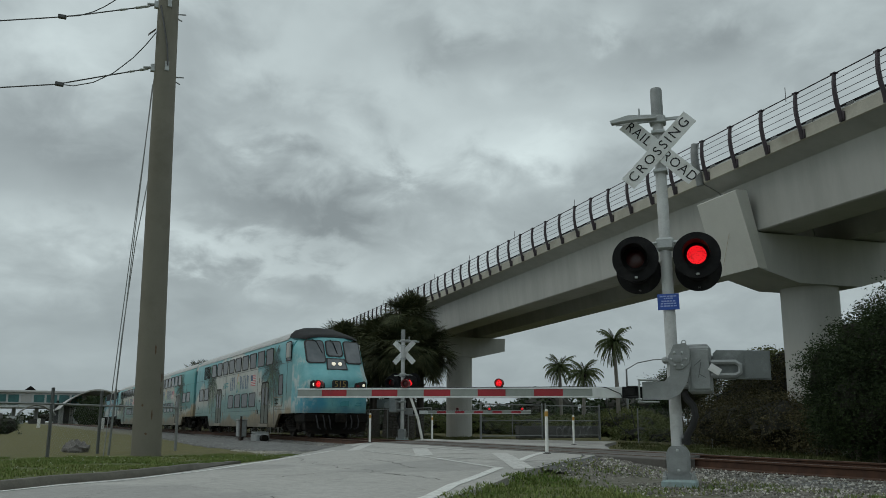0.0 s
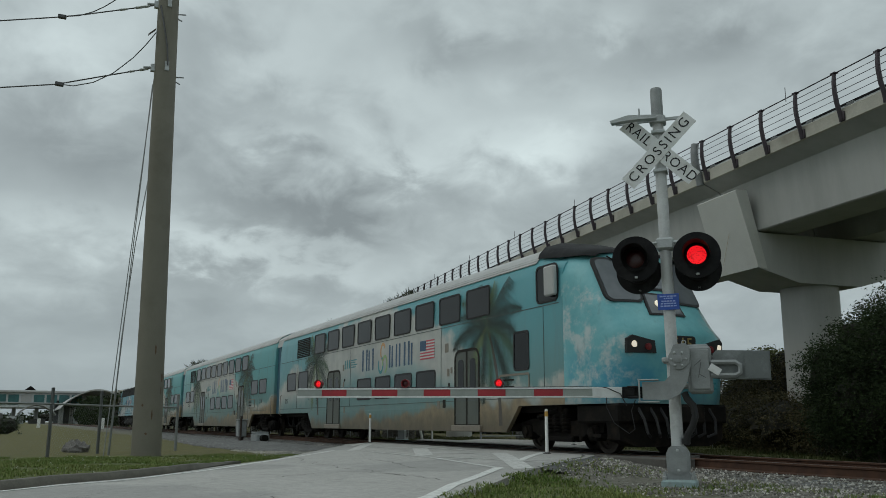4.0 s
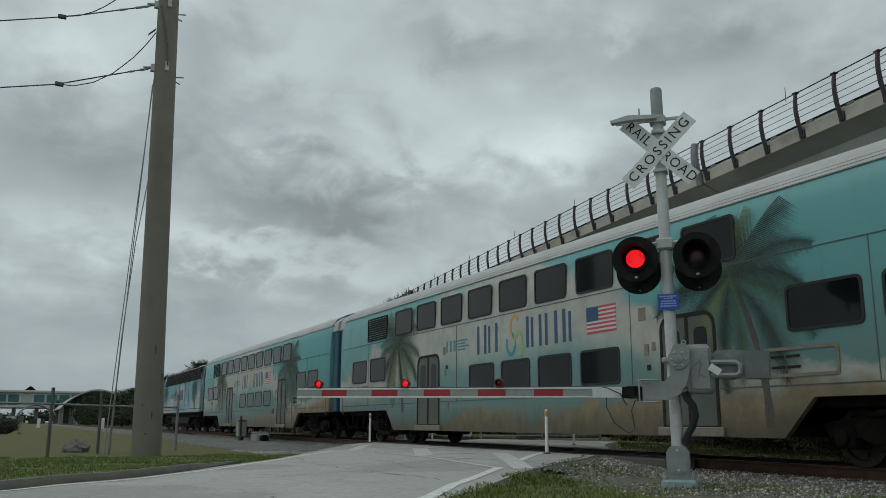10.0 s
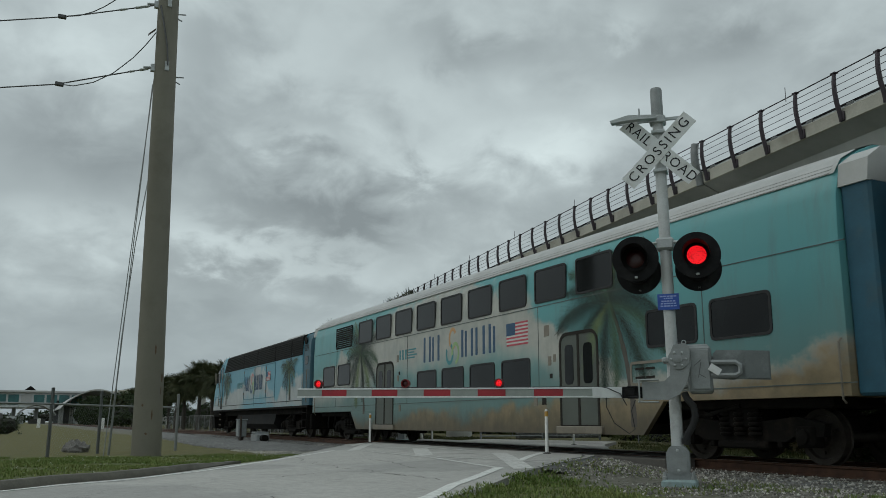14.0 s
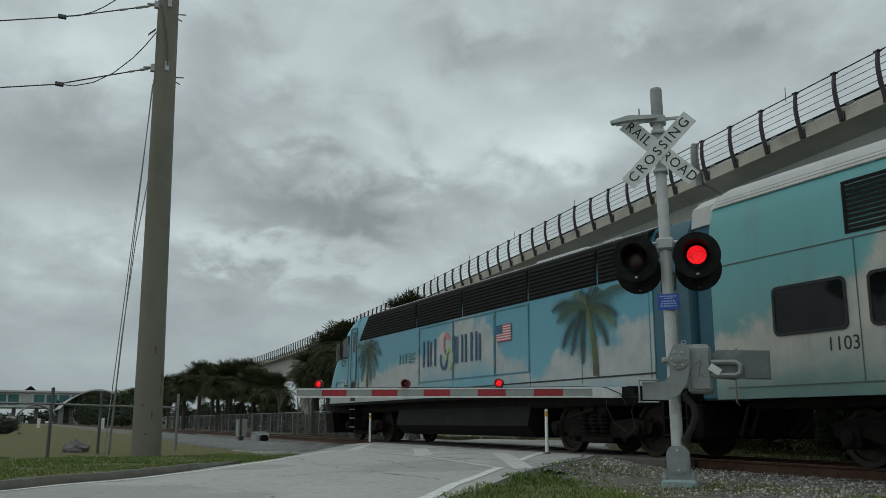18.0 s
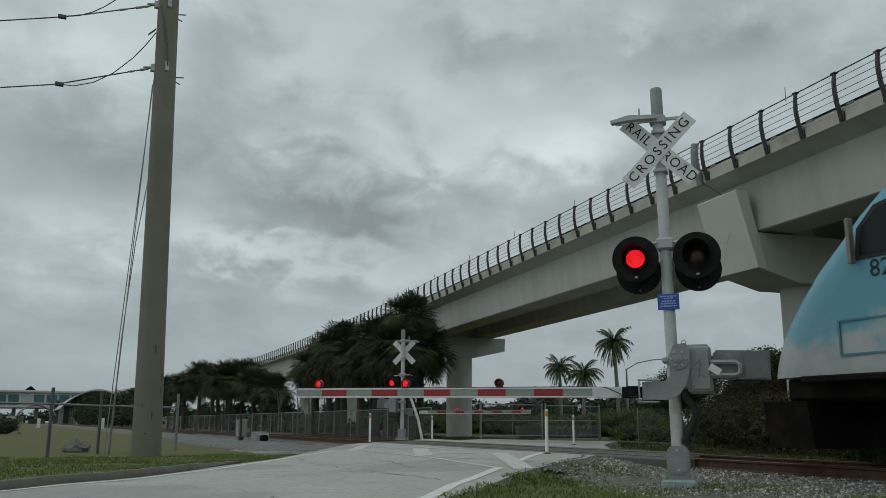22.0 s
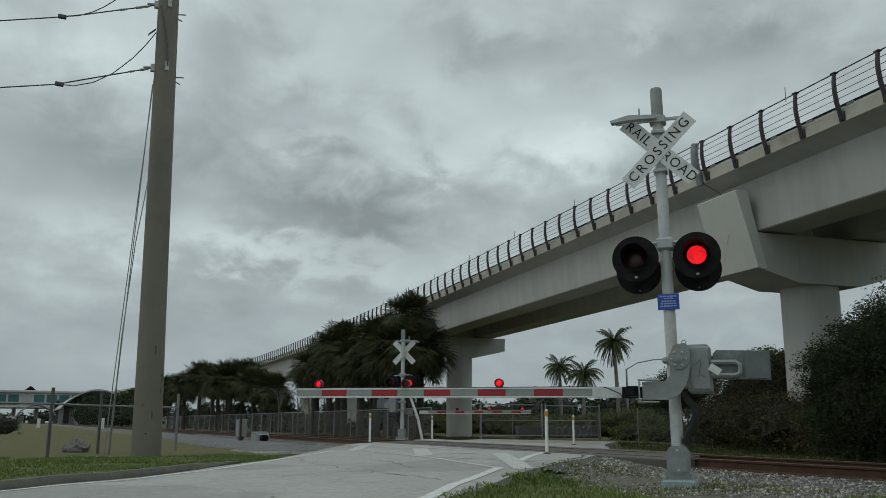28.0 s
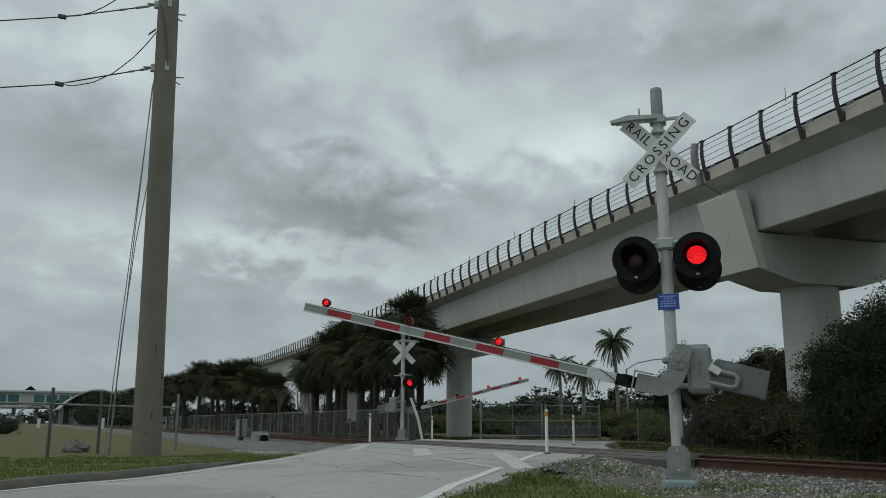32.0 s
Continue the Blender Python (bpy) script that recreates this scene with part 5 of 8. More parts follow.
def arched(x0, z0, x1, z1, r, n=4):
    """Outline of a doorway: rounded above, square below."""
    top = rounded(x0, z0, x1, z1, r, n)[:2 * n + 2]
    low = rounded(x0, z0, x1, z1, 0.02, n)[2 * n + 2:]
    return top + low


def ring(g, outer, inner, y0, y1):
    """A frame between two outlines of equal count, from depth y0 to y1."""
    n, k = len(outer), len(g.v)
    for line, y in ((outer, y0), (outer, y1), (inner, y1), (inner, y0)):
        g.v += [(x, y, z) for x, z in line]
    for a in range(3):
        for j in range(n):
            p, q = k + a * n + j, k + a * n + (j + 1) % n
            g.f.append((p, q, q + n, p + n))
    return g


def window(car, x0, z0, x1, z1, name="window", r=0.1, glass="tinted_glass", both=True):
    """A sealed window on the side: rubber frame and dark glass set into it."""
    for s in ((-1, 1) if both else (-1,)):
        y = s * SIDE
        fr = part(name, ring(G(), rounded(x0, z0, x1, z1, r), rounded(x0 + 0.045, z0 + 0.045, x1 - 0.045, z1 - 0.045, r * 0.75), y - s * 0.01, y + s * 0.018), "rubber", car)
        part("pane", G().prism(rounded(x0 + 0.03, z0 + 0.03, x1 - 0.03, z1 - 0.03, r * 0.8), y - s * 0.01, y + s * 0.007, 1), glass, fr, "dark tinted glass")
    return fr


def door(car, x0, z0, x1, z1, film):
    for s in (-1, 1):
        y = s * SIDE
        fr = part("door", ring(G(), arched(x0 - 0.045, z0, x1 + 0.045, z1 + 0.05, 0.26), arched(x0 + 0.02, z0 + 0.02, x1 - 0.02, z1 - 0.02, 0.2), y - s * 0.01, y + s * 0.014), "door_rubber", car, "closed double-leaf sliding door with dark seals")
        xm = (x0 + x1) / 2
        for a, b in ((x0 + 0.02, xm - 0.035), (xm + 0.035, x1 - 0.02)):
            part("door_leaf", G().prism([(a, z0 + 0.02), (b, z0 + 0.02), (b, z1 - 0.02), (a, z1 - 0.02)], y - s * 0.01, y + s * 0.004, 1), film, fr)
            w = (b - a)
            part("door_glass", G().prism(rounded(a + w * 0.24, z0 + 0.85, b - w * 0.24, z1 - 0.22, 0.1), y - s * 0.005, y + s * 0.009, 1), "tinted_glass", fr, "dark narrow door window")
        part("door_seal", G().box(xm - 0.04, y - 0.012, z0 + 0.02, xm + 0.04, y + 0.012, z1 - 0.02), "door_rubber", fr)
        part("step", G().box(x0 - 0.15, y - 0.06 if s < 0 else y - 0.02, z0 - 0.16, x1 + 0.15, y + 0.02 if s < 0 else y + 0.06, z0 - 0.005, 0.015), "sill_metal", fr, "worn metal step under the door")


def bogie(car, x, wheel_x, big=False):
    r = 0.51 if big else 0.42
    fr = part("bogie", G(), "bogie", car, "dirty dark bogie frame with springs")
    g = G()
    for s in (-1, 1):
        y = s * 1.07
        span = max(abs(w - x) for w in wheel_x)
        g.prism([(x - span - 0.35, 0.62), (x - span - 0.3, 0.42), (x - span + 0.25, 0.42), (x - span + 0.4, 0.34), (x + span - 0.4, 0.34), (x + span - 0.25, 0.42), (x + span + 0.3, 0.42), (x + span + 0.35, 0.62), (x + span - 0.2, 0.72), (x + 0.5, 0.66), (x - 0.5, 0.66), (x - span + 0.2, 0.72)], y - 0.07, y + 0.07, 1)
        for w in wheel_x:
            g.box(w - 0.17, y - 0.14, r - 0.16, w + 0.17, y + 0.14, r + 0.16, 0.04)
            g.lathe([(0.11, 0.0), (0.11, 0.05), (0.06, 0.07)], 12, pose(w, y + s * 0.14, r, -90 * s))
        for dx in (-0.32, 0.0, 0.32):
            for k in range(5):
                z = 0.42 + k * 0.08
                g.lathe([(0.09, 0), (0.115, 0.02), (0.115, 0.04), (0.09, 0.06)], 10, pose(x + dx, y + s * 0.1, z))
        g.tube([(x - 0.7, y + s * 0.18, 0.75), (x + 0.1, y + s * 0.18, 0.9)], 0.04, 8)
        g.box(x - 0.55, y - 0.12, 0.22, x + 0.55, y + 0.16, 0.34, 0.03)
        for w in wheel_x:
            g.box(w - 0.62 if w > x else w + 0.5, y - 0.05, 0.24, w - 0.5 if w > x else w + 0.62, y + 0.1, 0.56, 0.02)
    g.box(x - 0.4, -1.2, 0.55, x + 0.4, 1.2, 0.95, 0.03)
    g.box(x - 1.3, -0.5, 0.4, x + 1.3, 0.5, 0.75, 0.03)
    old = fr.data
    fr.data = g.mesh("bogie", "bogie")
    bpy.data.meshes.remove(old)
    for w in wheel_x:
        key = ("wheelset", r)
        if key not in CACHE:
            h = G().tube([(0, -0.95, 0), (0, 0.95, 0)], 0.085, 10)
            for s in (-1, 1):
                h.lathe([(0.1, -0.06), (0.16, -0.06), (0.18, -0.02), (r - 0.1, -0.01), (r - 0.08, -0.06), (r, -0.065), (r, 0.05), (r + 0.028, 0.055), (r + 0.025, 0.08), (r - 0.1, 0.08), (r - 0.12, 0.03), (0.18, 0.03), (0.1, 0.05)], 32, pose(0, s * 0.7525, 0, 90 * s))
                for k in range(3):
                    a = k * 2.094
                    h.lathe([(0.03, 0), (0.03, 0.03)], 6, pose(0.24 * math.cos(a), s * 0.77, 0.24 * math.sin(a), -90 * s))
            CACHE[key] = h.mesh("wheelset", "wheel_steel", 40)
            CACHE["tyre", r] = G().lathe([(r - 0.035, -0.067), (r - 0.002, -0.068), (r + 0.001, -0.06), (r - 0.035, -0.067)], 32, pose(0, 0, 0, -90), False).mesh("tyre", "tread", 40)
        ws = part("wheelset", CACHE[key], None, car, "steel wheelset with worn bright treads", pose(w, 0, r))
        for s in (-1, 1):
            part("tyre", CACHE["tyre", r], None, ws, "bright worn rim", pose(0, s * 0.7525, 0, 0, 0, 180 if s < 0 else 0))
        WHEELS.append((ws, Vector((w, 0, r)), r))


CACHE = {}


def palm_print(car, x, z0, top, spread, lean, seed, s=-1, ceiling=4.1):
    """A printed palm tree: curved trunk and feathered fronds, a thin film on the side."""
    rng = random.Random(seed)
    y = s * (SIDE + 0.0035)
    root = part("palm_print", G(), "trunk_print", car, "printed picture of a palm tree on the side")
    g = G()
    n = 10
    w0, w1 = 0.17, 0.1
    for i in range(n + 1):
        f = i / n
        cx, cz, w = x + lean * f * f, z0 + (top - z0) * f, (w0 + (w1 - w0) * f) / 1.0
        for e in (-1, 1):
            g.v.append((cx + e * w / 2 * (1 + 0.15 * math.sin(i * 2.3)), y, cz))
    g.f = [(2 * i, 2 * i + 1, 2 * i + 3, 2 * i + 2) for i in range(n)]
    hx, hz = x + lean, top
    leaf, pale, bright = G(), G(), G()
    fronds = (-40, -14, 6, 28, 52, 80, 104, 130, 154, 176, 200, 224, 250, -75)
    for k, deg in enumerate(fronds):
        a0 = radians(deg + rng.uniform(-6, 6))
        L = spread * rng.uniform(0.8, 1.12) * (0.8 if 60 < deg < 120 else 1.0)
        dst = (leaf, pale, leaf, bright, leaf, leaf)[(k * 5 + seed) % 6]
        px, pz = hx, hz
        out = 1 if math.cos(a0) > 0 else -1
        m = 66
        for i in range(m):
            f = i / m
            a = a0 - out * (0.3 + 0.65 * abs(math.cos(a0))) * f ** 1.7
            px += math.cos(a) * L / m
            pz += math.sin(a) * L / m
            bl = L * 0.34 * math.sin(math.pi * min(1, f * 0.8 + 0.14)) * rng.uniform(0.6, 1.1)
            for e in (-1, 1):
                d = Vector((math.cos(a + e * 0.85), math.sin(a + e * 0.85))) * 0.8 + Vector((0.05 * out, -0.38))
                d = d.normalized()
                tx, tz = px + d.x * bl, pz + d.y * bl
                if tz > ceiling or pz > ceiling or tz < z0 + 0.1:
                    continue
                ux, uz = math.cos(a) * L * 0.0058, math.sin(a) * L * 0.0058
                yy = y + s * 0.0007 * (k % 5)
                q = len(dst.v)
                dst.v += [(px - ux, yy, pz - uz), (px + ux, yy, pz + uz), (tx, yy, tz)]
                dst.f.append((q, q + 1, q + 2))
    old = root.data
    root.data = g.mesh("palm_print", "trunk_print", 0)
    bpy.data.meshes.remove(old)
    part("dark_fronds", leaf, "frond_print", root, "dark green printed fronds", smooth=0)
    part("pale_fronds", pale, "frond_print_light", root, "pale green printed fronds", smooth=0)
    part("bright_fronds", bright, "frond_print_bright", root, "yellowish green printed fronds", smooth=0)


def emblem(car, x0, x1, zm, h, s=-1, vivid=False):
    """The operator's mark: dark blue bars for its letters and a looped knot in between."""
    y = s * SIDE
    W = x1 - x0
    ya, yb = (y - 0.005, y) if s < 0 else (y, y + 0.005)
    bars = [(0.045, 0.026, 1.0), (0.125, 0.026, 1.0), (0.172, 0.022, 0.94), (0.25, 0.026, 1.0), (0.57, 0.026, 1.0), (0.615, 0.022, 0.94), (0.69, 0.024, 0.98), (0.745, 0.024, 0.98), (0.83, 0.026, 1.0), (0.9, 0.026, 1.0), (0.948, 0.022, 0.9)]
    mark = None
    for f, w, hh in bars:
        g = G().prism(rounded(x0 + W * (f - w / 2), zm - h / 2, x0 + W * (f + w / 2), zm - h / 2 + h * hh, 0.02), ya, yb, 1)
        if mark is None:
            mark = part("company_mark", g, "print_blue", car, "dark blue upright bars of the operator's mark with a coloured knot", smooth=0)
        else:
            part("bar", g, "print_blue", mark, smooth=0)
    cx = x0 + W * 0.44
    for k, (dx, dz, col) in enumerate(((0.02, 0.18, "print_pink" if vivid else "print_orange"), (-0.16, -0.22, "print_blue" if vivid else "print_teal"), (0.19, -0.22, "print_green"))):
        pts = [(cx + dx + 0.19 * math.cos(a), y + s * (0.004 + 0.001 * k), zm + dz + 0.25 * math.sin(a)) for a in [radians(30 + 280 * i / 18 + 120 * k) for i in range(19)]]
        q = G()
        for i, p in enumerate(pts):
            n = Vector((p[0] - cx - dx, 0, p[2] - zm - dz)).normalized() * 0.05
            q.v += [(p[0] - n.x, p[1], p[2] - n.z), (p[0] + n.x, p[1], p[2] + n.z)]
        q.f = [(2 * i, 2 * i + 1, 2 * i + 3, 2 * i + 2) for i in range(len(pts) - 1)]
        part("loop", q, col, mark, "coloured printed loop", smooth=0)
    bars = part("owner_mark", G().box(x0 - 1.65, ya, zm - 0.18, x0 - 1.55, yb, zm + 0.12).box(x0 - 1.43, ya, zm - 0.18, x0 - 1.33, yb, zm + 0.12).box(x0 - 1.21, ya, zm - 0.18, x0 - 1.1, yb, zm + 0.12).box(x0 - 0.98, ya, zm + 0.07, x0 - 0.4, yb, zm + 0.11).box(x0 - 0.98, ya, zm - 0.01, x0 - 0.55, yb, zm + 0.03).box(x0 - 0.98, ya, zm - 0.09, x0 - 0.35, yb, zm - 0.05).box(x0 - 0.98, ya, zm - 0.17, x0 - 0.5, yb, zm - 0.13), "print_teal", car, "small teal owner's mark and lines", smooth=0)


def flag(car, x0, z0, x1, z1, s=-1):
    y = s * SIDE
    f = part("flag_print", G().box(x0, min(y, y + s * 0.005), z0, x1, max(y, y + s * 0.005), z1), "print_white", car, "printed flag with red and white stripes", smooth=0)
    h = (z1 - z0) / 13
    for k in range(0, 13, 2):
        part("red_stripe", G().box(x0, min(y, y + s * 0.008), z0 + k * h, x1, max(y, y + s * 0.008), z0 + (k + 1) * h), "print_red", f, smooth=0)
    part("canton", G().box(x0, min(y, y + s * 0.011), z0 + 6 * h, x0 + (x1 - x0) * 0.42, max(y, y + s * 0.011), z1), "print_blue", f, smooth=0)


def side_number(car, text, x, z, size, s=-1):
    letters("fleet_number", text, size, "letter_black", car, pose(x, s * (SIDE + 0.002), z, 0, 0, 0 if s < 0 else 180), label="black fleet number")


def small_fittings(car, front):
    """Placards, marker lights, grab irons and panel seams on both sides."""
    for s in (-1, 1):
        y = s * (SIDE + 0.004)
        for z in (3.19, 1.18):
            part("seam", G().box(-12.45, y - 0.005, z - 0.008, 12.3 if not front else 10.0, y + 0.005, z + 0.008), "seam", car, smooth=0)
        for x in (-9.87, -3.3, 4.1, 9.37):
            part("seam", G().box(x - 0.006, y - 0.005, 1.19, x + 0.006, y + 0.005, 3.18), "seam", car, smooth=0)
        for x, z, w, h, c in ((4.45, 2.62, 0.2, 0.24, "sill_metal"), (4.55, 1.95, 0.12, 0.2, "sill_metal"), (4.75, 2.0, 0.1, 0.16, "sill_metal"), (4.6, 1.62, 0.1, 0.1, "door_rubber"), (-4.05, 2.55, 0.13, 0.22, "sill_metal"), (-3.9, 2.1, 0.1, 0.1, "door_rubber"), (-4.0, 1.95, 0.12, 0.18, "sill_metal"), (3.95, 1.1, 0.16, 0.22, "sill_metal"), (4.3, 1.12, 0.16, 0.22, "door_rubber"), (-3.85, 1.05, 0.14, 0.2, "sill_metal")):
            part("placard", G().box(x - w / 2, y - 0.006, z - h / 2, x + w / 2, y + 0.006, z + h / 2), c, car, smooth=0)
        for x in (-12.2, 12.1):
            if front and x > 0:
                continue
            part("grab_iron", G().tube([(x, s * 1.5, 0.9), (x, s * 1.56, 0.95), (x, s * 1.56, 1.75), (x, s * 1.5, 1.8)], 0.016, 6), "sill_metal", car)
        part("service_hatch", ring(G(), rounded(7.35, 1.3, 8.75, 1.75, 0.06), rounded(7.4, 1.35, 8.7, 1.7, 0.05), y, y + s * 0.012), "sill_metal", car, "outlined service hatch with small vents")
        for k in range(4):
            part("hatch_vent", G().box(7.5 + 0.3 * (k % 2), y - 0.008, 1.43 + 0.16 * (k // 2), 7.75 + 0.3 * (k % 2), y + 0.008, 1.47 + 0.16 * (k // 2)), "door_rubber", car, smooth=0)


def underframe(car, x0, x1):
    part("underframe", G().box(x0 + 0.5, -1.25, 0.85, -7.9, 1.25, 1.02, 0.03), "bogie", car, "dark dirty underframe")
    part("underframe", G().box(7.9, -1.25, 0.85, x1 - 0.5, 1.25, 1.02, 0.03), "bogie", car, "dark dirty underframe")
    for e, x in ((-1, x0), (1, x1)):
        part("coupler", G().box(min(x, x + e * 0.45), -0.12, 0.66, max(x, x + e * 0.45), 0.12, 0.92, 0.03).box(x + e * 0.2 - 0.1, -0.2, 0.62, x + e * 0.2 + 0.1, 0.2, 0.96, 0.04), "bogie", car, "rusty automatic coupler")
        for yy in (-0.75, -0.5, 0.5, 0.75):
            part("brake_hose", G().tube([(x, yy, 0.95), (x + e * 0.15, yy, 0.6), (x + e * 0.3, yy * 0.9, 0.42), (x + e * 0.42, yy * 0.8, 0.5)], 0.03, 6), "rubber", car)


def roof_parts(car, x0, x1):
    for s in (-1, 1):
        for k in range(3):
            yy, zz = s * (SIDE - 0.115 - 0.05 * k), 4.24 + 0.065 * k
            part("roof_rib", G().tube([(x0 + 0.1, yy - s * 0.0, zz), (x1 - 0.1, yy, zz)], 0.016, 5), "roof_silver", car)


def coach_body(car, film, x0, x1, front_cab):
    g = G()
    xs = [x0, x0 + 0.08, x1 - 0.08, x1] if not front_cab else [x0, x0 + 0.08, 8.9, x1]
    rings = [section(x, 1.0, tuck=0.05 if x in (x0,) or (x == x1 and not front_cab) else 0.0) for x in xs]
    if front_cab:
        rings[-1] = [(x, y, z if z < 3.9 else 3.9 + (z - 3.9) * 0.5) for x, y, z in rings[-1]]
    g.loft(rings)
    part("body", g, film, car, "film-wrapped side walls, turquoise sky fading to sand")
    r = G().loft([[(x, a, b) for a, b in ((-SIDE + 0.1, 4.225), (-SIDE + 0.28, 4.475), (-SIDE + 0.64, 4.675), (-0.5, 4.795), (0, 4.825), (0.5, 4.795), (SIDE - 0.64, 4.675), (SIDE - 0.28, 4.475), (SIDE - 0.1, 4.225))] for x in (x0 + 0.02, 8.95 if front_cab else x1 - 0.02)], closed=False)
    part("roof", r, "roof_silver", car, "weathered silver grey ribbed roof")
    roof_parts(car, x0, 9.0 if front_cab else x1)
    for s in (-1, 1):
        part("skirt", G().prism([(-8.25, 1.0), (-7.65, 0.4), (7.65, 0.4), (8.25, 1.0)], s * (SIDE - 0.1), s * SIDE, 1), film, car)
    part("floor_pan", G().box(-7.7, -1.4, 0.42, 7.7, 1.4, 0.6), "bogie", car)


def build_coach(name, film, cab, number):
    label = "turquoise double-deck cab car with palm prints and a sloped front" if cab else "turquoise double-deck passenger coach with palm prints, dusty"
    car = thing(name, label, "train car", group="double-deck cars of the train")
    x0, x1 = -12.75, (10.15 if cab else 12.15)
    coach_body(car, film, x0, x1, cab)
    for k in range(10):
        a = -7.57 + 1.65 * k
        if cab and k > 8:
            continue
        if a > 6.9:
            continue
        window(car, a, 3.26, a + 1.28, 4.03, r=0.09)
    lv = None
    for s in (-1, 1):
        y = s * SIDE
        lv = part("louvre_panel", ring(G(), [(-9.98, 3.26), (-8.25, 3.26), (-8.25, 4.02), (-9.98, 4.02)], [(-9.93, 3.31), (-8.3, 3.31), (-8.3, 3.97), (-9.93, 3.97)], y - s * 0.01, y + s * 0.014), "louvre", car, "black louvred equipment grille")
        for k in range(9):
            z = 3.33 + 0.072 * k
            part("slat", G().prism([(y - s * 0.004, z), (y + s * 0.012, z), (y - s * 0.004, z + 0.05)], -9.93, -8.3, 0), "louvre", lv, smooth=0)
    for a, b in ((-11.4, -10.05), (-9.7, -8.37)):
        window(car, a, 1.92, b, 2.68)
    if not cab:
        for a, b in ((7.86, 9.22), (9.53, 10.88)):
            window(car, a, 1.97, b, 2.67)
    else:
        window(car, 8.05, 1.8, 8.75, 2.72)
    for a in (-2.57, -0.9, 0.77, 2.42):
        window(car, a, 1.36, a + 1.32, 2.08)
    door(car, -5.8, 0.56, -4.4, 2.46, "door_film_shaded")
    door(car, 4.98, 0.56, 6.3, 2.46, "door_film_shaded")
    small_fittings(car, cab)
    underframe(car, x0, x1)
    for s in (-1, 1):
        emblem(car, -2.27, 2.3, 2.67, 0.72, s)
        flag(car, 2.68, 2.4, 3.66, 2.94, s)
        palm_print(car, -6.95, 0.9, 2.95, 1.75, -0.4, 3, s)
        palm_print(car, 7.4, 0.55, 3.0, 1.9, -0.65, 8, s)
    side_number(car, number, -11.46 if cab else 9.9, 1.5 if cab else 1.62, 0.2)
    if not cab:
        side_number(car, number, -10.17, 1.72, 0.2)
    bogie(car, -9.15, (-10.45, -7.85))
    bogie(car, 9.75 if not cab else 9.4, (8.45, 11.05) if not cab else (8.1, 10.7))
    # folding gangway at the rear end
    ends = (x0,) if cab else (x0, x1)
    for e in ends:
        d = -0.5 if e < 0 else 0.5
        part("gangway", G().box(min(e, e + d), -1.32, 1.0, max(e, e + d), 1.32, 4.05, 0.04), "diaphragm", car, "dark blue gangway bellows between cars")
        part("gangway_hood", G().loft([[(x, a, b) for a, b in ((-1.36, 4.0), (-1.3, 4.35), (-1.0, 4.55), (0, 4.62), (1.0, 4.55), (1.3, 4.35), (1.36, 4.0))] for x in (min(e, e + d), max(e, e + d))]), "diaphragm_white", car, "pale rounded hood over the gangway")
    return car


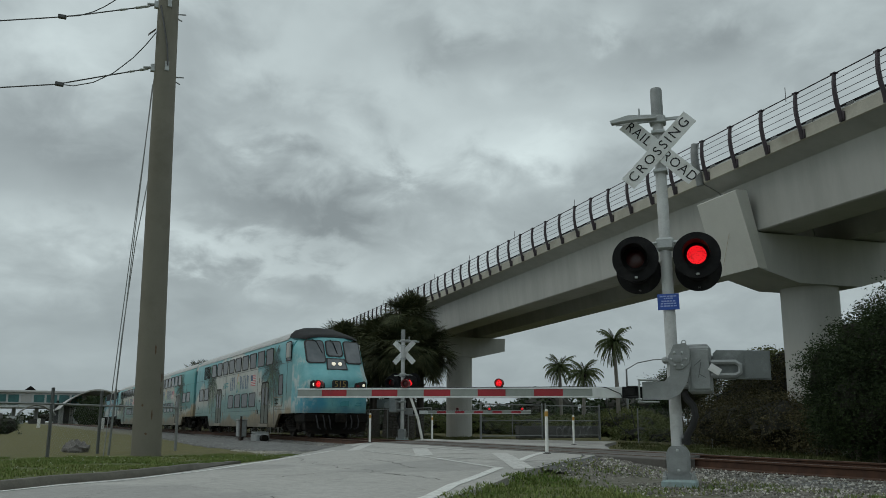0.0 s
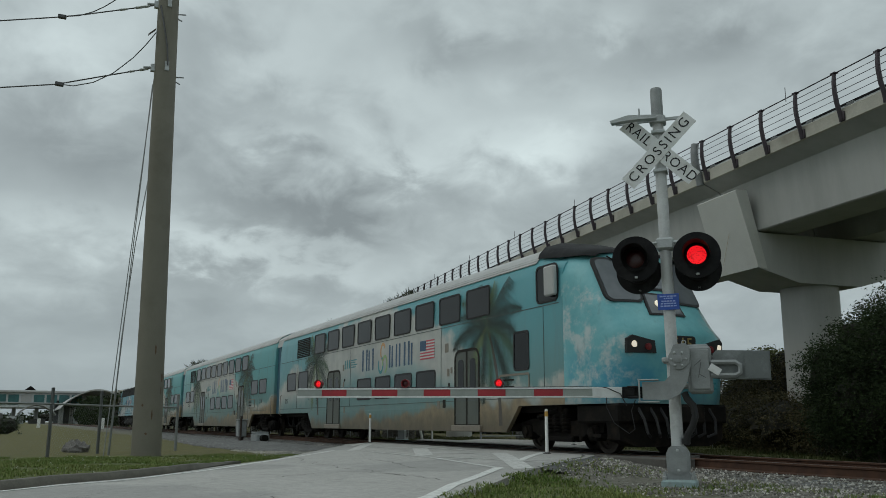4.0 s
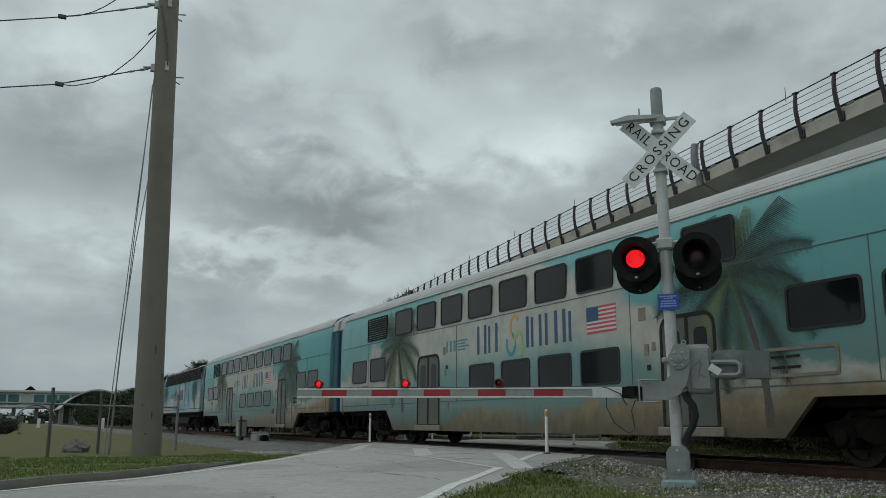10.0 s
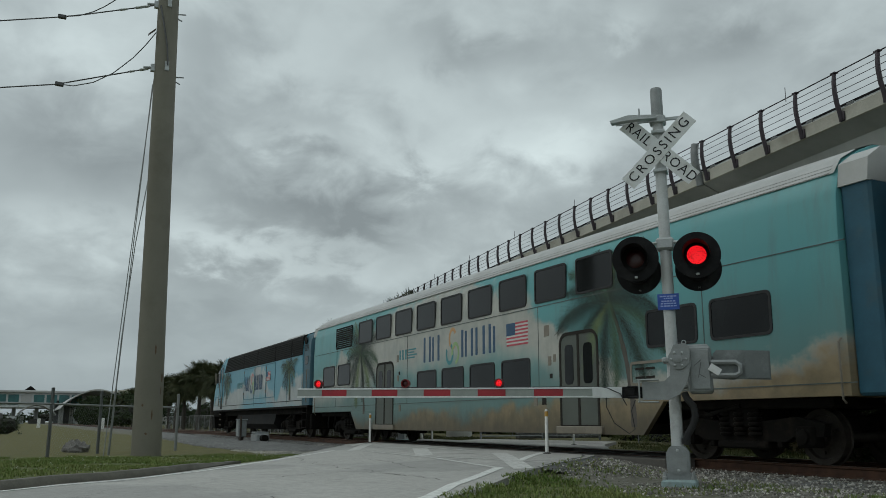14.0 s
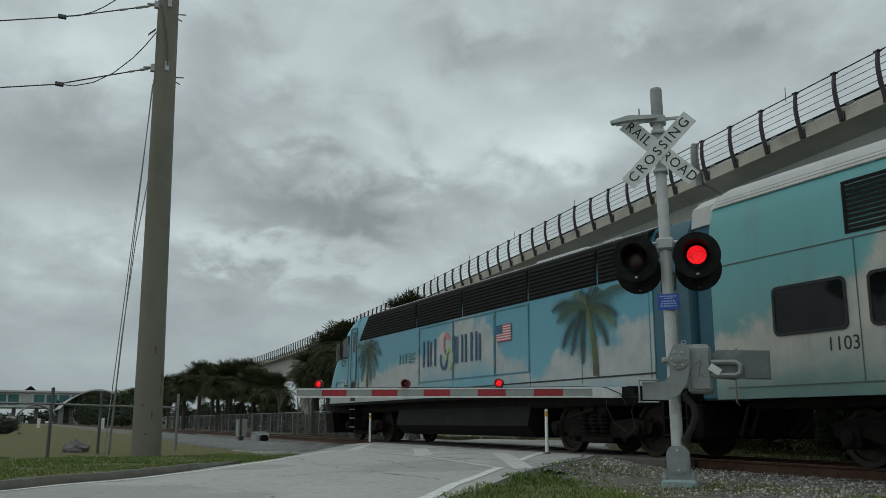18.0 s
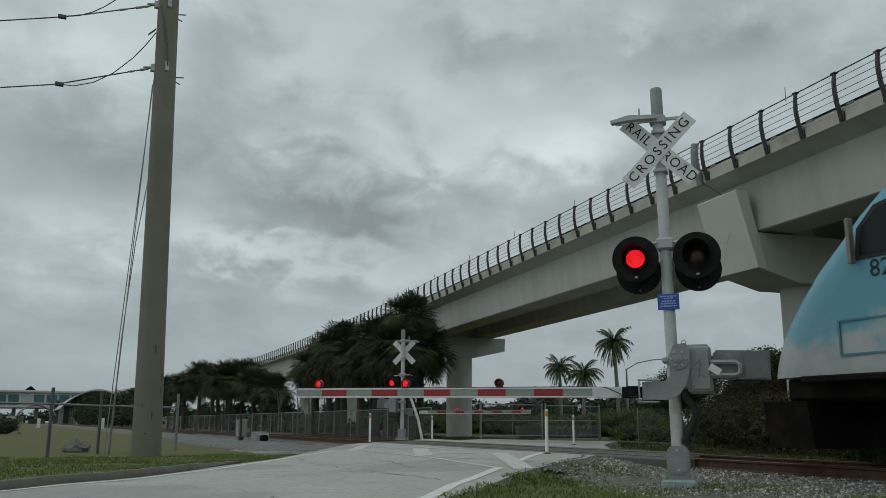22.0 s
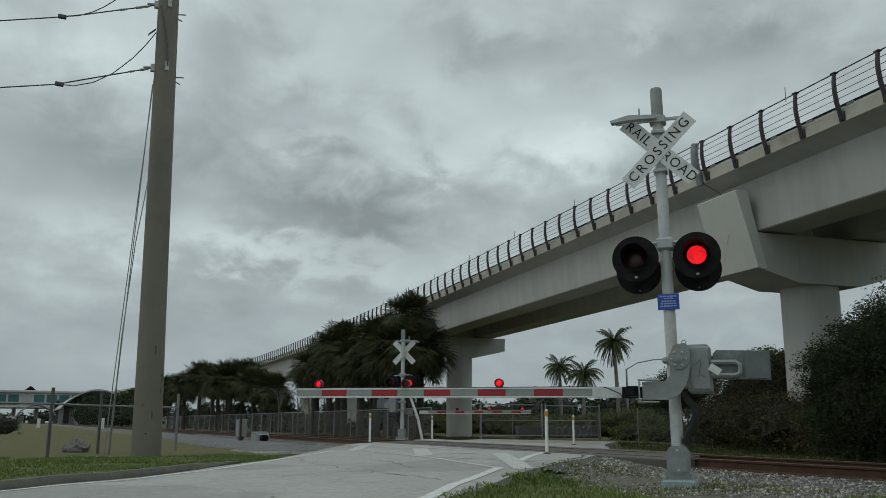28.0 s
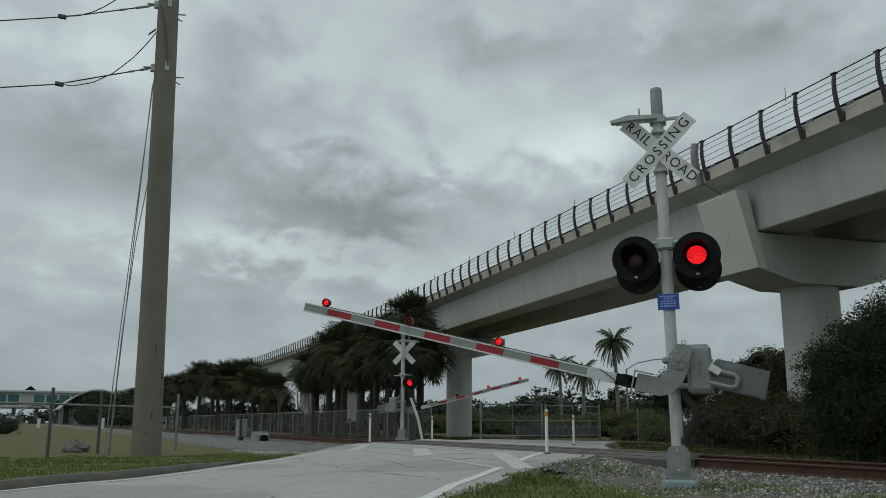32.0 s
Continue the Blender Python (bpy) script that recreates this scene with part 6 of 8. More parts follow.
def build_cab_front(car):
    """Sloped driving end with three windscreens, headlamps and a number board."""
    # front shell in four rings: straight end, shoulder, brow and nose
    g = G()
    rings = []
    zs = [1.0, 1.5, 2.0, 2.35, 2.6, 3.0, 3.4, 3.75, 4.0, 4.1, 4.16, 4.2]
    for z in zs:
        f = (z - 1.0) / 3.75
        reach = 11.75 + 0.18 * math.sin(min(1, (z - 1.0) / 1.6) * math.pi / 2)
        if z > 2.35:
            reach = 11.93 - 1.5 * ((z - 2.35) / 2.4) ** 0.8
        half = SIDE if z < 3.9 else SIDE - 0.03 - 0.75 * (z - 3.9)
        half2 = half - 0.22 - 0.1 * f
        rr = []
        for a in (-1, -0.99, -0.94, -0.8, -0.5, 0, 0.5, 0.8, 0.94, 0.99, 1):
            bow = 0.24 * (1 - abs(a) ** 2.2)
            edge = 0.0 if abs(a) < 0.9 else (0.28 if abs(a) < 0.97 else (0.75 if abs(a) < 0.995 else 1.0))
            x = (reach + bow) * (1 - edge) + 10.1 * edge
            if abs(a) > 0.97:
                x = max(10.1, min(x, reach - 0.15))
                x = 10.1 if abs(a) == 1 else reach - 0.45
            y = a * half if abs(a) > 0.9 else a / 0.94 * half2 * 1.0
            if 0.9 < abs(a) < 0.97:
                y = math.copysign(half2 + 0.06, a)
                x = reach - 0.06
            if 0.97 < abs(a) < 0.995:
                y = math.copysign(half - 0.04, a)
            rr.append((x, y, z))
        rings.append(rr)
    top = [(10.1 + (x - 10.1) * 0.75, y * 0.6, 4.23) for x, y, z in rings[-1]]
    g.loft(rings + [top], closed=False)
    g.f.append(tuple(range(len(g.v) - 11, len(g.v))))
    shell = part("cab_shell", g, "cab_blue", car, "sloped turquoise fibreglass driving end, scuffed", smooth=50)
    roof_rings = []
    for x, w, crown, edge in ((8.9, 1.3, 4.835, 4.36), (9.6, 1.32, 4.67, 4.26), (10.15, 1.33, 4.5, 4.19), (10.4, 1.3, 4.45, 4.17), (10.62, 1.25, 4.39, 4.15), (10.8, 1.17, 4.32, 4.12), (10.88, 1.12, 4.24, 4.1)):
        rise = crown - edge
        roof_rings.append([(x, e * w * u, edge + rise * v) for e, u, v in ((-1, 1.0, 0.0), (-1, 0.97, 0.25), (-1, 0.84, 0.62), (-1, 0.5, 0.92), (1, 0.0, 1.0), (1, 0.5, 0.92), (1, 0.84, 0.62), (1, 0.97, 0.25), (1, 1.0, 0.0))])
    part("cab_roof", G().loft(roof_rings, closed=False), "black_paint", car, "black weathered roof end above the windscreens")

    def front_x(y, z):
        reach = 11.93 - 1.5 * (max(0, z - 2.35) / 2.4) ** 0.8 if z > 2.35 else 11.75 + 0.18 * math.sin(min(1, (z - 1.0) / 1.6) * math.pi / 2)
        a = abs(y) / (SIDE - 0.25)
        return reach + 0.24 * (1 - min(1, a * 0.94) ** 2.2)

    def on_front(name, poly, out, mat, parent, label="", depth=0.05):
        q = G()
        n = len(poly)
        cy, cz = sum(p[0] for p in poly) / n, sum(p[1] for p in poly) / n
        q.v = [(front_x(y, z) + out, y, z) for y, z in poly] + [(front_x(y, z) - depth, y, z) for y, z in poly] + [(front_x(cy, cz) + out, cy, cz)]
        q.f = [(i, (i + 1) % n, 2 * n) for i in range(n)] + [(i, i + n, (i + 1) % n + n, (i + 1) % n) for i in range(n)]
        return part(name, q, mat, parent, label, smooth=50)
    for y0, y1 in ((-1.2, -0.46), (-0.34, 0.34), (0.46, 1.2)):
        za = 3.36 if abs(y0 + y1) < 0.1 else 3.06
        fr = on_front("windscreen", rounded(y0 - 0.03, za, y1 + 0.03, 4.08, 0.14), 0.025, "rubber", car)
        on_front("windscreen_glass", rounded(y0 + 0.02, za + 0.05, y1 - 0.02, 4.03, 0.11), 0.035, "cab_glass", fr, "pale reflecting windscreen glass")
    hl = on_front("headlight_panel", [(-0.46, 2.79), (0.46, 2.79), (0.4, 3.29), (-0.4, 3.29)], 0.03, "rubber", car, "black framed twin headlight")
    on_front("headlight_cover", [(-0.41, 2.83), (0.41, 2.83), (0.36, 3.25), (-0.36, 3.25)], 0.036, "cab_glass", hl, "smoky headlight cover")
    for y in (-0.14, 0.14):
        part("headlight", G().lathe([(0.085, 0.0), (0.085, 0.02), (0.0, 0.03)], 16, pose(front_x(y, 3.04) + 0.045, y, 3.04, 0, 62)), "headlamp_lit", hl, "lit warm headlight")
    for s in (-1, 1):
        cl = on_front("marker_lamp_housing", [(s * 0.62, 1.98), (s * 1.22, 1.98), (s * 1.22, 2.26), (s * 1.12, 2.33), (s * 0.66, 2.22)][::s], 0.03, "rubber", car, "black marker light cluster")
        part("ditch_light", G().lathe([(0.065, 0.0), (0.065, 0.02), (0.0, 0.03)], 16, pose(front_x(s * 1.08, 2.16) + 0.02, s * 1.08, 2.15, 0, 90)), "headlamp_lit", cl, "lit ditch light")
        part("marker_light", G().lathe([(0.07, 0.0), (0.07, 0.02), (0.0, 0.03)], 14, pose(front_x(s * 0.8, 2.1) + 0.03, s * 0.8, 2.1, 0, 90)), "red_housing", cl, "red marker light")
        part("mirror", G().box(9.62, min(s * 1.52, s * 1.64), 3.36, 10.02, max(s * 1.52, s * 1.64), 4.02, 0.03), "diaphragm_white", car, "large pale rear-view mirror beside the cab")
        window(car, 9.1, 3.24, 10.0, 4.1, "cab_window", 0.14) if s < 0 else None
    nb = on_front("number_board", rounded(-0.34, 2.0, 0.34, 2.34, 0.07), 0.03, "rubber", car, "number board with amber digits")
    letters("board_digits", "515", 0.24, "amber", nb, pose(front_x(0, 2.17) + 0.035, 0, 2.17, 0, 0, 90), label="amber digits")
    part("front_mark", G().box(front_x(0.35, 1.35) + 0.01, 0.05, 1.28, front_x(0.35, 1.35) + 0.02, 0.45, 1.5).box(front_x(0.8, 1.35) - 0.04, 0.55, 1.3, front_x(0.8, 1.35) + 0.01, 1.0, 1.34).box(front_x(0.8, 1.35) - 0.04, 0.55, 1.4, front_x(0.8, 1.35) + 0.01, 1.0, 1.44), "print_teal", car, smooth=0)
    for s, y0, y1 in ((1, -0.55, -0.9), (1, 0.1, -0.15)):
        part("wiper", G().tube([(front_x(y1, 4.05) + 0.05, y1, 4.1), (front_x(y1, 4.0) + 0.07, (y0 + y1) / 2, 4.0), (front_x(y0, 3.5) + 0.05, y0, 3.5)], 0.016, 5), "black_paint", car)
    part("pilot", G().prism([(-1.35, 0.95), (1.35, 0.95), (1.3, 0.3), (0.9, 0.16), (-0.9, 0.16), (-1.3, 0.3)], 11.35, 11.75, 0).box(10.4, -1.38, 0.62, 11.85, 1.38, 1.0, 0.04).box(11.0, -1.42, 0.34, 11.3, -1.1, 0.4).box(11.0, 1.1, 0.34, 11.3, 1.42, 0.4), "bogie", car, "dark steel pilot below the cab")
    part("front_coupler", G().box(11.6, -0.13, 0.64, 12.45, 0.13, 0.92, 0.04).box(12.2, -0.22, 0.6, 12.5, 0.22, 0.98, 0.05), "bogie", car)
    for yy in (-0.9, -0.6, -0.35, 0.35, 0.6, 0.9):
        part("front_hose", G().tube([(11.8, yy, 0.95), (12.0, yy, 0.7), (12.05, yy * 0.95, 0.42), (11.95, yy * 0.8, 0.35)], 0.03, 6), "rubber", car)


cab_car = build_coach("cab_car", "cab_film", True, "515")
build_cab_front(cab_car)
coach_one = build_coach("passenger_coach", "coach_film", False, "1106")
coach_two = build_coach("passenger_coach", "coach_film", False, "1103")


def build_locomotive():
    """Streamlined diesel: its nose points backwards (-x); the flat end couples to the coach."""
    car = thing("diesel_locomotive", "blue diesel locomotive with cloud and palm prints, rounded nose", "locomotive")
    W = 1.47

    def sec(x, z0, top, w, k=0.25):
        pts = [(-w, z0), (-w, top - 0.75), (-w + 0.02, top - 0.4), (-w + k * 0.7, top - 0.08), (-w + k * 1.6, top), (0, top + 0.02)]
        return [(x, a, b) for a, b in pts] + [(x, -a, b) for a, b in reversed(pts[:-1])]
    body = G().loft([sec(x, 1.3, 4.3, W) for x in (-4.6, -3.0, 11.3)])
    part("body", body, "loco_film", car, "film-wrapped hood, blue sky with white clouds")
    nose = []
    for x, top, w in ((-4.6, 4.3, W), (-4.9, 4.26, W), (-5.3, 4.15, W), (-5.87, 3.9, W), (-6.3, 3.58, W - 0.01), (-6.7, 3.22, W - 0.02), (-7.1, 2.9, W - 0.05), (-7.45, 2.55, W - 0.09), (-7.8, 2.2, W - 0.15), (-8.05, 1.9, W - 0.22), (-8.15, 1.6, W - 0.28)):
        nose.append([(p[0], p[1], max(p[2], 1.3)) for p in sec(x, 1.3, top, w, 0.2)])
    part("nose", G().loft(nose), "loco_film", car, "rounded sloping nose", smooth=60)
    part("rear_cab_end", G().loft([sec(x, 1.3, z, w) for x, z, w in ((11.3, 4.28, W - 0.02), (12.25, 4.28, W - 0.02), (12.3, 4.2, W - 0.1))]), "loco_blue", car, "blue rear end housing")
    # louvred black band below the roof
    for s in (-1, 1):
        y = s * W
        for a, b in ((-2.9, 0.55), (0.6, 3.55), (3.6, 6.9), (6.95, 9.6), (9.65, 11.28)):
            poly = [(a, 3.38), (b, 3.38), (b, 4.12), (a, 4.12)] if a > -2.8 else [(-4.3, 3.38), (b, 3.38), (b, 4.12), (-3.45, 4.12)]
            fr = part("louvre_band", G().prism(poly, y - s * 0.02, y + s * 0.012, 1), "louvre", car, "black louvred radiator band")
            for k in range(8):
                z = 3.42 + k * 0.085
                xa = poly[0][0] + (0.85 * (z - 3.38) / 0.74 + 0.05 if a < -2.8 else 0.04)
                part("slat", G().prism([(y + s * 0.012, z), (y + s * 0.035, z), (y + s * 0.012, z + 0.05)], xa, b - 0.04, 0), "louvre", fr, smooth=0)
        for x in (-4.3, 0.75, 3.0, 5.3, 6.95, 9.0, 11.2):
            part("panel_seam", G().box(x - 0.012, y - 0.006, 1.4, x + 0.012, y + 0.006, 3.36), "loco_seam", car, smooth=0)
        for a, b in ((0.78, 3.0), (3.03, 5.3), (5.33, 6.93)):
            hd = part("hood_door", ring(G(), [(a, 1.75), (b, 1.75), (b, 3.33), (a, 3.33)], [(a + 0.03, 1.78), (b - 0.03, 1.78), (b - 0.03, 3.3), (a + 0.03, 3.3)], y, y + s * 0.016), "loco_seam", car, "hinged engine room door")
            for hz in (2.0, 2.6, 3.1):
                part("hinge", G().tube([(a + 0.02, y + s * 0.02, hz), (a + 0.02, y + s * 0.02, hz + 0.12)], 0.018, 6), "sill_metal", hd)
        part("roof_edge", G().loft([[(x, s * (W + 0.012), 4.1), (x, s * (W - 0.02), 4.17), (x, s * (W - 0.16), 4.235), (x, s * (W - 0.38), 4.318), (x, s * (W - 0.42), 4.3)] for x in (-3.45, 11.28)]), "louvre", car, "black roof edge above the louvres")
        part("sill_stripe", G().box(-4.3, y - 0.01, 1.5, 11.3, y + 0.01, 1.53), "rubber", car, smooth=0)
        part("sill", G().box(-7.4, min(s * 1.38, s * 1.52), 1.2, 12.2, max(s * 1.38, s * 1.52), 1.3, 0.02), "bogie", car, "dark running board edge")
        palm_print(car, -3.46, 1.58, 3.0, 1.12, 0.15, 21, s, 3.36)
        palm_print(car, 9.5, 1.55, 2.98, 1.3, -0.24, 22, s, 3.36)
        emblem(car, 0.95, 4.75, 2.55, 0.75, s, True)
        flag(car, 5.45, 2.55, 6.15, 2.95, s)
        # cab door and side window
        dr = part("cab_door", ring(G(), rounded(-5.13, 2.03, -4.53, 3.9, 0.1), rounded(-5.09, 2.07, -4.57, 3.86, 0.08), y - 0.01 * s, y + s * 0.02), "loco_seam", car, "blue cab door with a narrow window")
        part("door_glass", G().prism(rounded(-4.93, 3.03, -4.64, 3.74, 0.1), y, y + s * 0.014, 1), "tinted_glass", dr)
        wn2 = part("side_window", G().prism([(-6.32, 2.86), (-5.33, 2.86), (-5.33, 3.62), (-5.45, 3.68), (-5.95, 3.58), (-6.25, 3.3)], y - s * 0.06, y + s * 0.012, 1), "rubber", car, "slanted cab side window")
        part("side_glass", G().prism([(-6.24, 2.92), (-5.39, 2.92), (-5.39, 3.58), (-5.47, 3.62), (-5.92, 3.52), (-6.18, 3.28)], y, y + s * 0.02, 1), "tinted_glass", wn2)
        part("nose_hatch", ring(G(), [(-6.7, 1.55), (-5.75, 1.55), (-5.75, 2.06), (-6.7, 2.06)], [(-6.67, 1.58), (-5.78, 1.58), (-5.78, 2.03), (-6.67, 2.03)], y - s * 0.08, y + s * 0.008), "loco_seam", car)
        for k in range(5):
            part("vent_slit", G().box(-5.72, y - 0.01, 1.52 + 0.09 * k, -5.36, y + 0.01, 1.57 + 0.09 * k), "rubber", car, smooth=0)
        part("cab_mirror", G().box(-6.34, min(s * (W + 0.03), s * (W + 0.14)), 2.8, -6.28, max(s * (W + 0.03), s * (W + 0.14)), 3.45, 0.01), "sill_metal", car, "slim metal mirror beside the cab window")
        for xx in (-5.22, -4.44):
            part("handrail", G().tube([(xx, y, 1.5), (xx, y + s * 0.07, 1.55), (xx, y + s * 0.07, 3.3), (xx, y, 3.35)], 0.018, 6), "sill_metal", car)
        part("ladder", G().box(-5.08, min(s * 1.3, s * 1.5), 0.35, -5.05, max(s * 1.3, s * 1.5), 1.3).box(-4.53, min(s * 1.3, s * 1.5), 0.35, -4.5, max(s * 1.3, s * 1.5), 1.3).box(-5.05, min(s * 1.34, s * 1.5), 0.45, -4.53, max(s * 1.34, s * 1.5), 0.48).box(-5.05, min(s * 1.34, s * 1.5), 0.75, -4.53, max(s * 1.34, s * 1.5), 0.78).box(-5.05, min(s * 1.34, s * 1.5), 1.05, -4.53, max(s * 1.34, s * 1.5), 1.08), "bogie", car, "dark steel cab steps")
        for zz in (0.48, 0.78, 1.08):
            part("step_edge", G().box(-5.04, min(s * 1.495, s * 1.505), zz - 0.03, -4.54, max(s * 1.495, s * 1.505), zz + 0.004), "sill_metal", car, "worn bright step edge", smooth=0)
        part("step_well", G().box(-5.07, y - 0.01, 1.35, -4.6, y + 0.012, 2.0), "rubber", car, smooth=0)
        part("end_window", G().prism(rounded(11.55, 2.95, 11.95, 3.3, 0.06), s * (W - 0.04), s * (W - 0.005), 1), "tinted_glass", car)
        part("end_handrail", G().tube([(12.0, s * 1.42, 1.4), (12.0, s * 1.52, 1.45), (12.0, s * 1.52, 2.7), (12.0, s * 1.42, 2.75)], 0.018, 6), "sill_metal", car)
        letters("fleet_number", "829", 0.24, "letter_black", car, pose(-5.85, s * (W + 0.003), 2.7, 0, 0, 0 if s < 0 else 180), label="black fleet number")
        letters("fleet_number", "829", 0.26, "letter_black", car, pose(11.7, s * (W - 0.016), 3.62, 0, 0, 0 if s < 0 else 180), label="black fleet number")
        part("porthole", G().lathe([(0.16, 0.0), (0.16, 0.03), (0.0, 0.035)], 18, pose(11.62, s * (W - 0.02), 3.95, -90 * s)), "louvre", car)
    part("windscreen", G().prism([(-1.1, 0.0), (1.1, 0.0), (0.9, 0.7), (-0.9, 0.7)], -0.02, 0.02, 0, pose(-6.75, 0, 3.12, 0, 44)), "tinted_glass", car, "dark sloped windscreen")
    part("roof_deck", G().loft([[(x, a, b) for a, b in ((-1.15, 4.29), (-1.0, 4.36), (0, 4.4), (1.0, 4.36), (1.15, 4.29))] for x in (-2.6, 11.2)], closed=False), "roof_silver", car, "grey roof deck")
    part("exhaust_box", G().box(6.0, -0.7, 4.3, 8.2, 0.7, 4.52, 0.04).box(9.2, -1.0, 4.3, 9.8, 1.0, 4.4, 0.03), "roof_silver", car)
    part("horn", G().tube([(-3.4, -0.4, 4.36), (-3.0, -0.4, 4.42)], [0.06, 0.03], 8).box(-3.6, -0.6, 4.3, -2.9, 0.6, 4.37, 0.02), "bogie", car)
    part("underframe", G().box(-7.9, -1.25, 0.95, 12.2, 1.2, 1.28, 0.04), "bogie", car, "dark underframe")
    part("fuel_tank", G().prism([(-1.25, 1.0), (-1.35, 0.55), (-1.1, 0.3), (1.1, 0.3), (1.35, 0.55), (1.25, 1.0)], -1.2, 6.6, 0), "fuel_black", car, "black fuel tank between the bogies")
    part("rear_pilot", G().box(11.9, -1.35, 0.35, 12.3, 1.35, 0.95, 0.04), "bogie", car)
    part("snow_plough", G().prism([(-1.2, 0.25), (1.2, 0.25), (1.3, 0.95), (-1.3, 0.95)], -8.35, -7.5, 0), "bogie", car)
    part("coupler", G().box(-8.8, -0.13, 0.66, -7.4, 0.13, 0.92, 0.04).box(12.2, -0.13, 0.66, 12.9, 0.13, 0.92, 0.04), "bogie", car)
    part("rear_steps", G().box(11.5, -1.5, 0.4, 12.1, -1.25, 0.43).box(11.5, -1.5, 0.7, 12.1, -1.25, 0.73).box(11.5, -1.5, 1.0, 12.1, -1.25, 1.03).box(11.48, -1.5, 0.36, 11.52, -1.25, 1.25).box(12.08, -1.5, 0.36, 12.12, -1.25, 1.25), "bogie", car)
    bogie(car, -4.6, (-6.0, -3.2), True)
    bogie(car, 9.0, (7.6, 10.4), True)
    return car


M["loco_seam"] = plain("loco_seam", (0.07, 0.21, 0.27), 0.5, 0.0, 0.2, 6, 0.0)
locomotive = build_locomotive()


# ---- where plants stand ----
GROVE_NEAR = [(-42.1, 18.4, 6.3, 0.86, 1), (-42.3, 18.0, 4.6, 0.85, 41), (-44.4, 18.6, 5.0, 0.86, 2), (-45.8, 17.9, 5.3, 0.86, 3), (-49.0, 18.1, 5.3, 0.86, 4), (-50.4, 17.6, 5.2, 0.86, 5), (-52.9, 17.5, 5.0, 0.86, 6), (-55.3, 17.3, 4.3, 0.86, 7), (-47.5, 17.6, 4.3, 0.86, 8), (-43.9, 17.9, 4.3, 0.86, 9), (-51.9, 17.7, 4.2, 0.86, 10), (-43.1, 19.4, 4.6, 0.86, 11), (-56.6, 17.8, 3.9, 0.8, 12), (-48.0, 18.5, 4.0, 0.86, 13), (-46.4, 18.8, 4.5, 0.86, 14), (-53.6, 18.6, 4.2, 0.86, 15)]
GROVE_FAR = [(-73.8, 19.1, 3.4, 1.00, 21), (-78.2, 18.9, 4.2, 1.00, 22), (-82.8, 18.7, 4.7, 1.00, 23), (-87.4, 18.3, 4.9, 1.00, 24), (-92.1, 17.8, 5.2, 1.00, 25), (-97.9, 17.4, 5.4, 1.00, 26), (-103.9, 16.9, 4.8, 1.00, 27), (-110.7, 17.0, 4.8, 1.00, 28), (-81.8, 17.4, 4.5, 1.00, 29), (-75.8, 18.2, 4.0, 0.9, 30), (-86.5, 17.3, 4.6, 1.00, 31), (-118.0, 17.3, 4.8, 1.00, 32), (-126.0, 17.0, 4.8, 1.00, 33), (-140.0, 17.0, 4.4, 1.00, 34), (-156.0, 17.0, 4.4, 1.00, 35), (-174.0, 17.0, 4.4, 1.00, 36), (-192.0, 17.0, 4.4, 1.00, 37)]
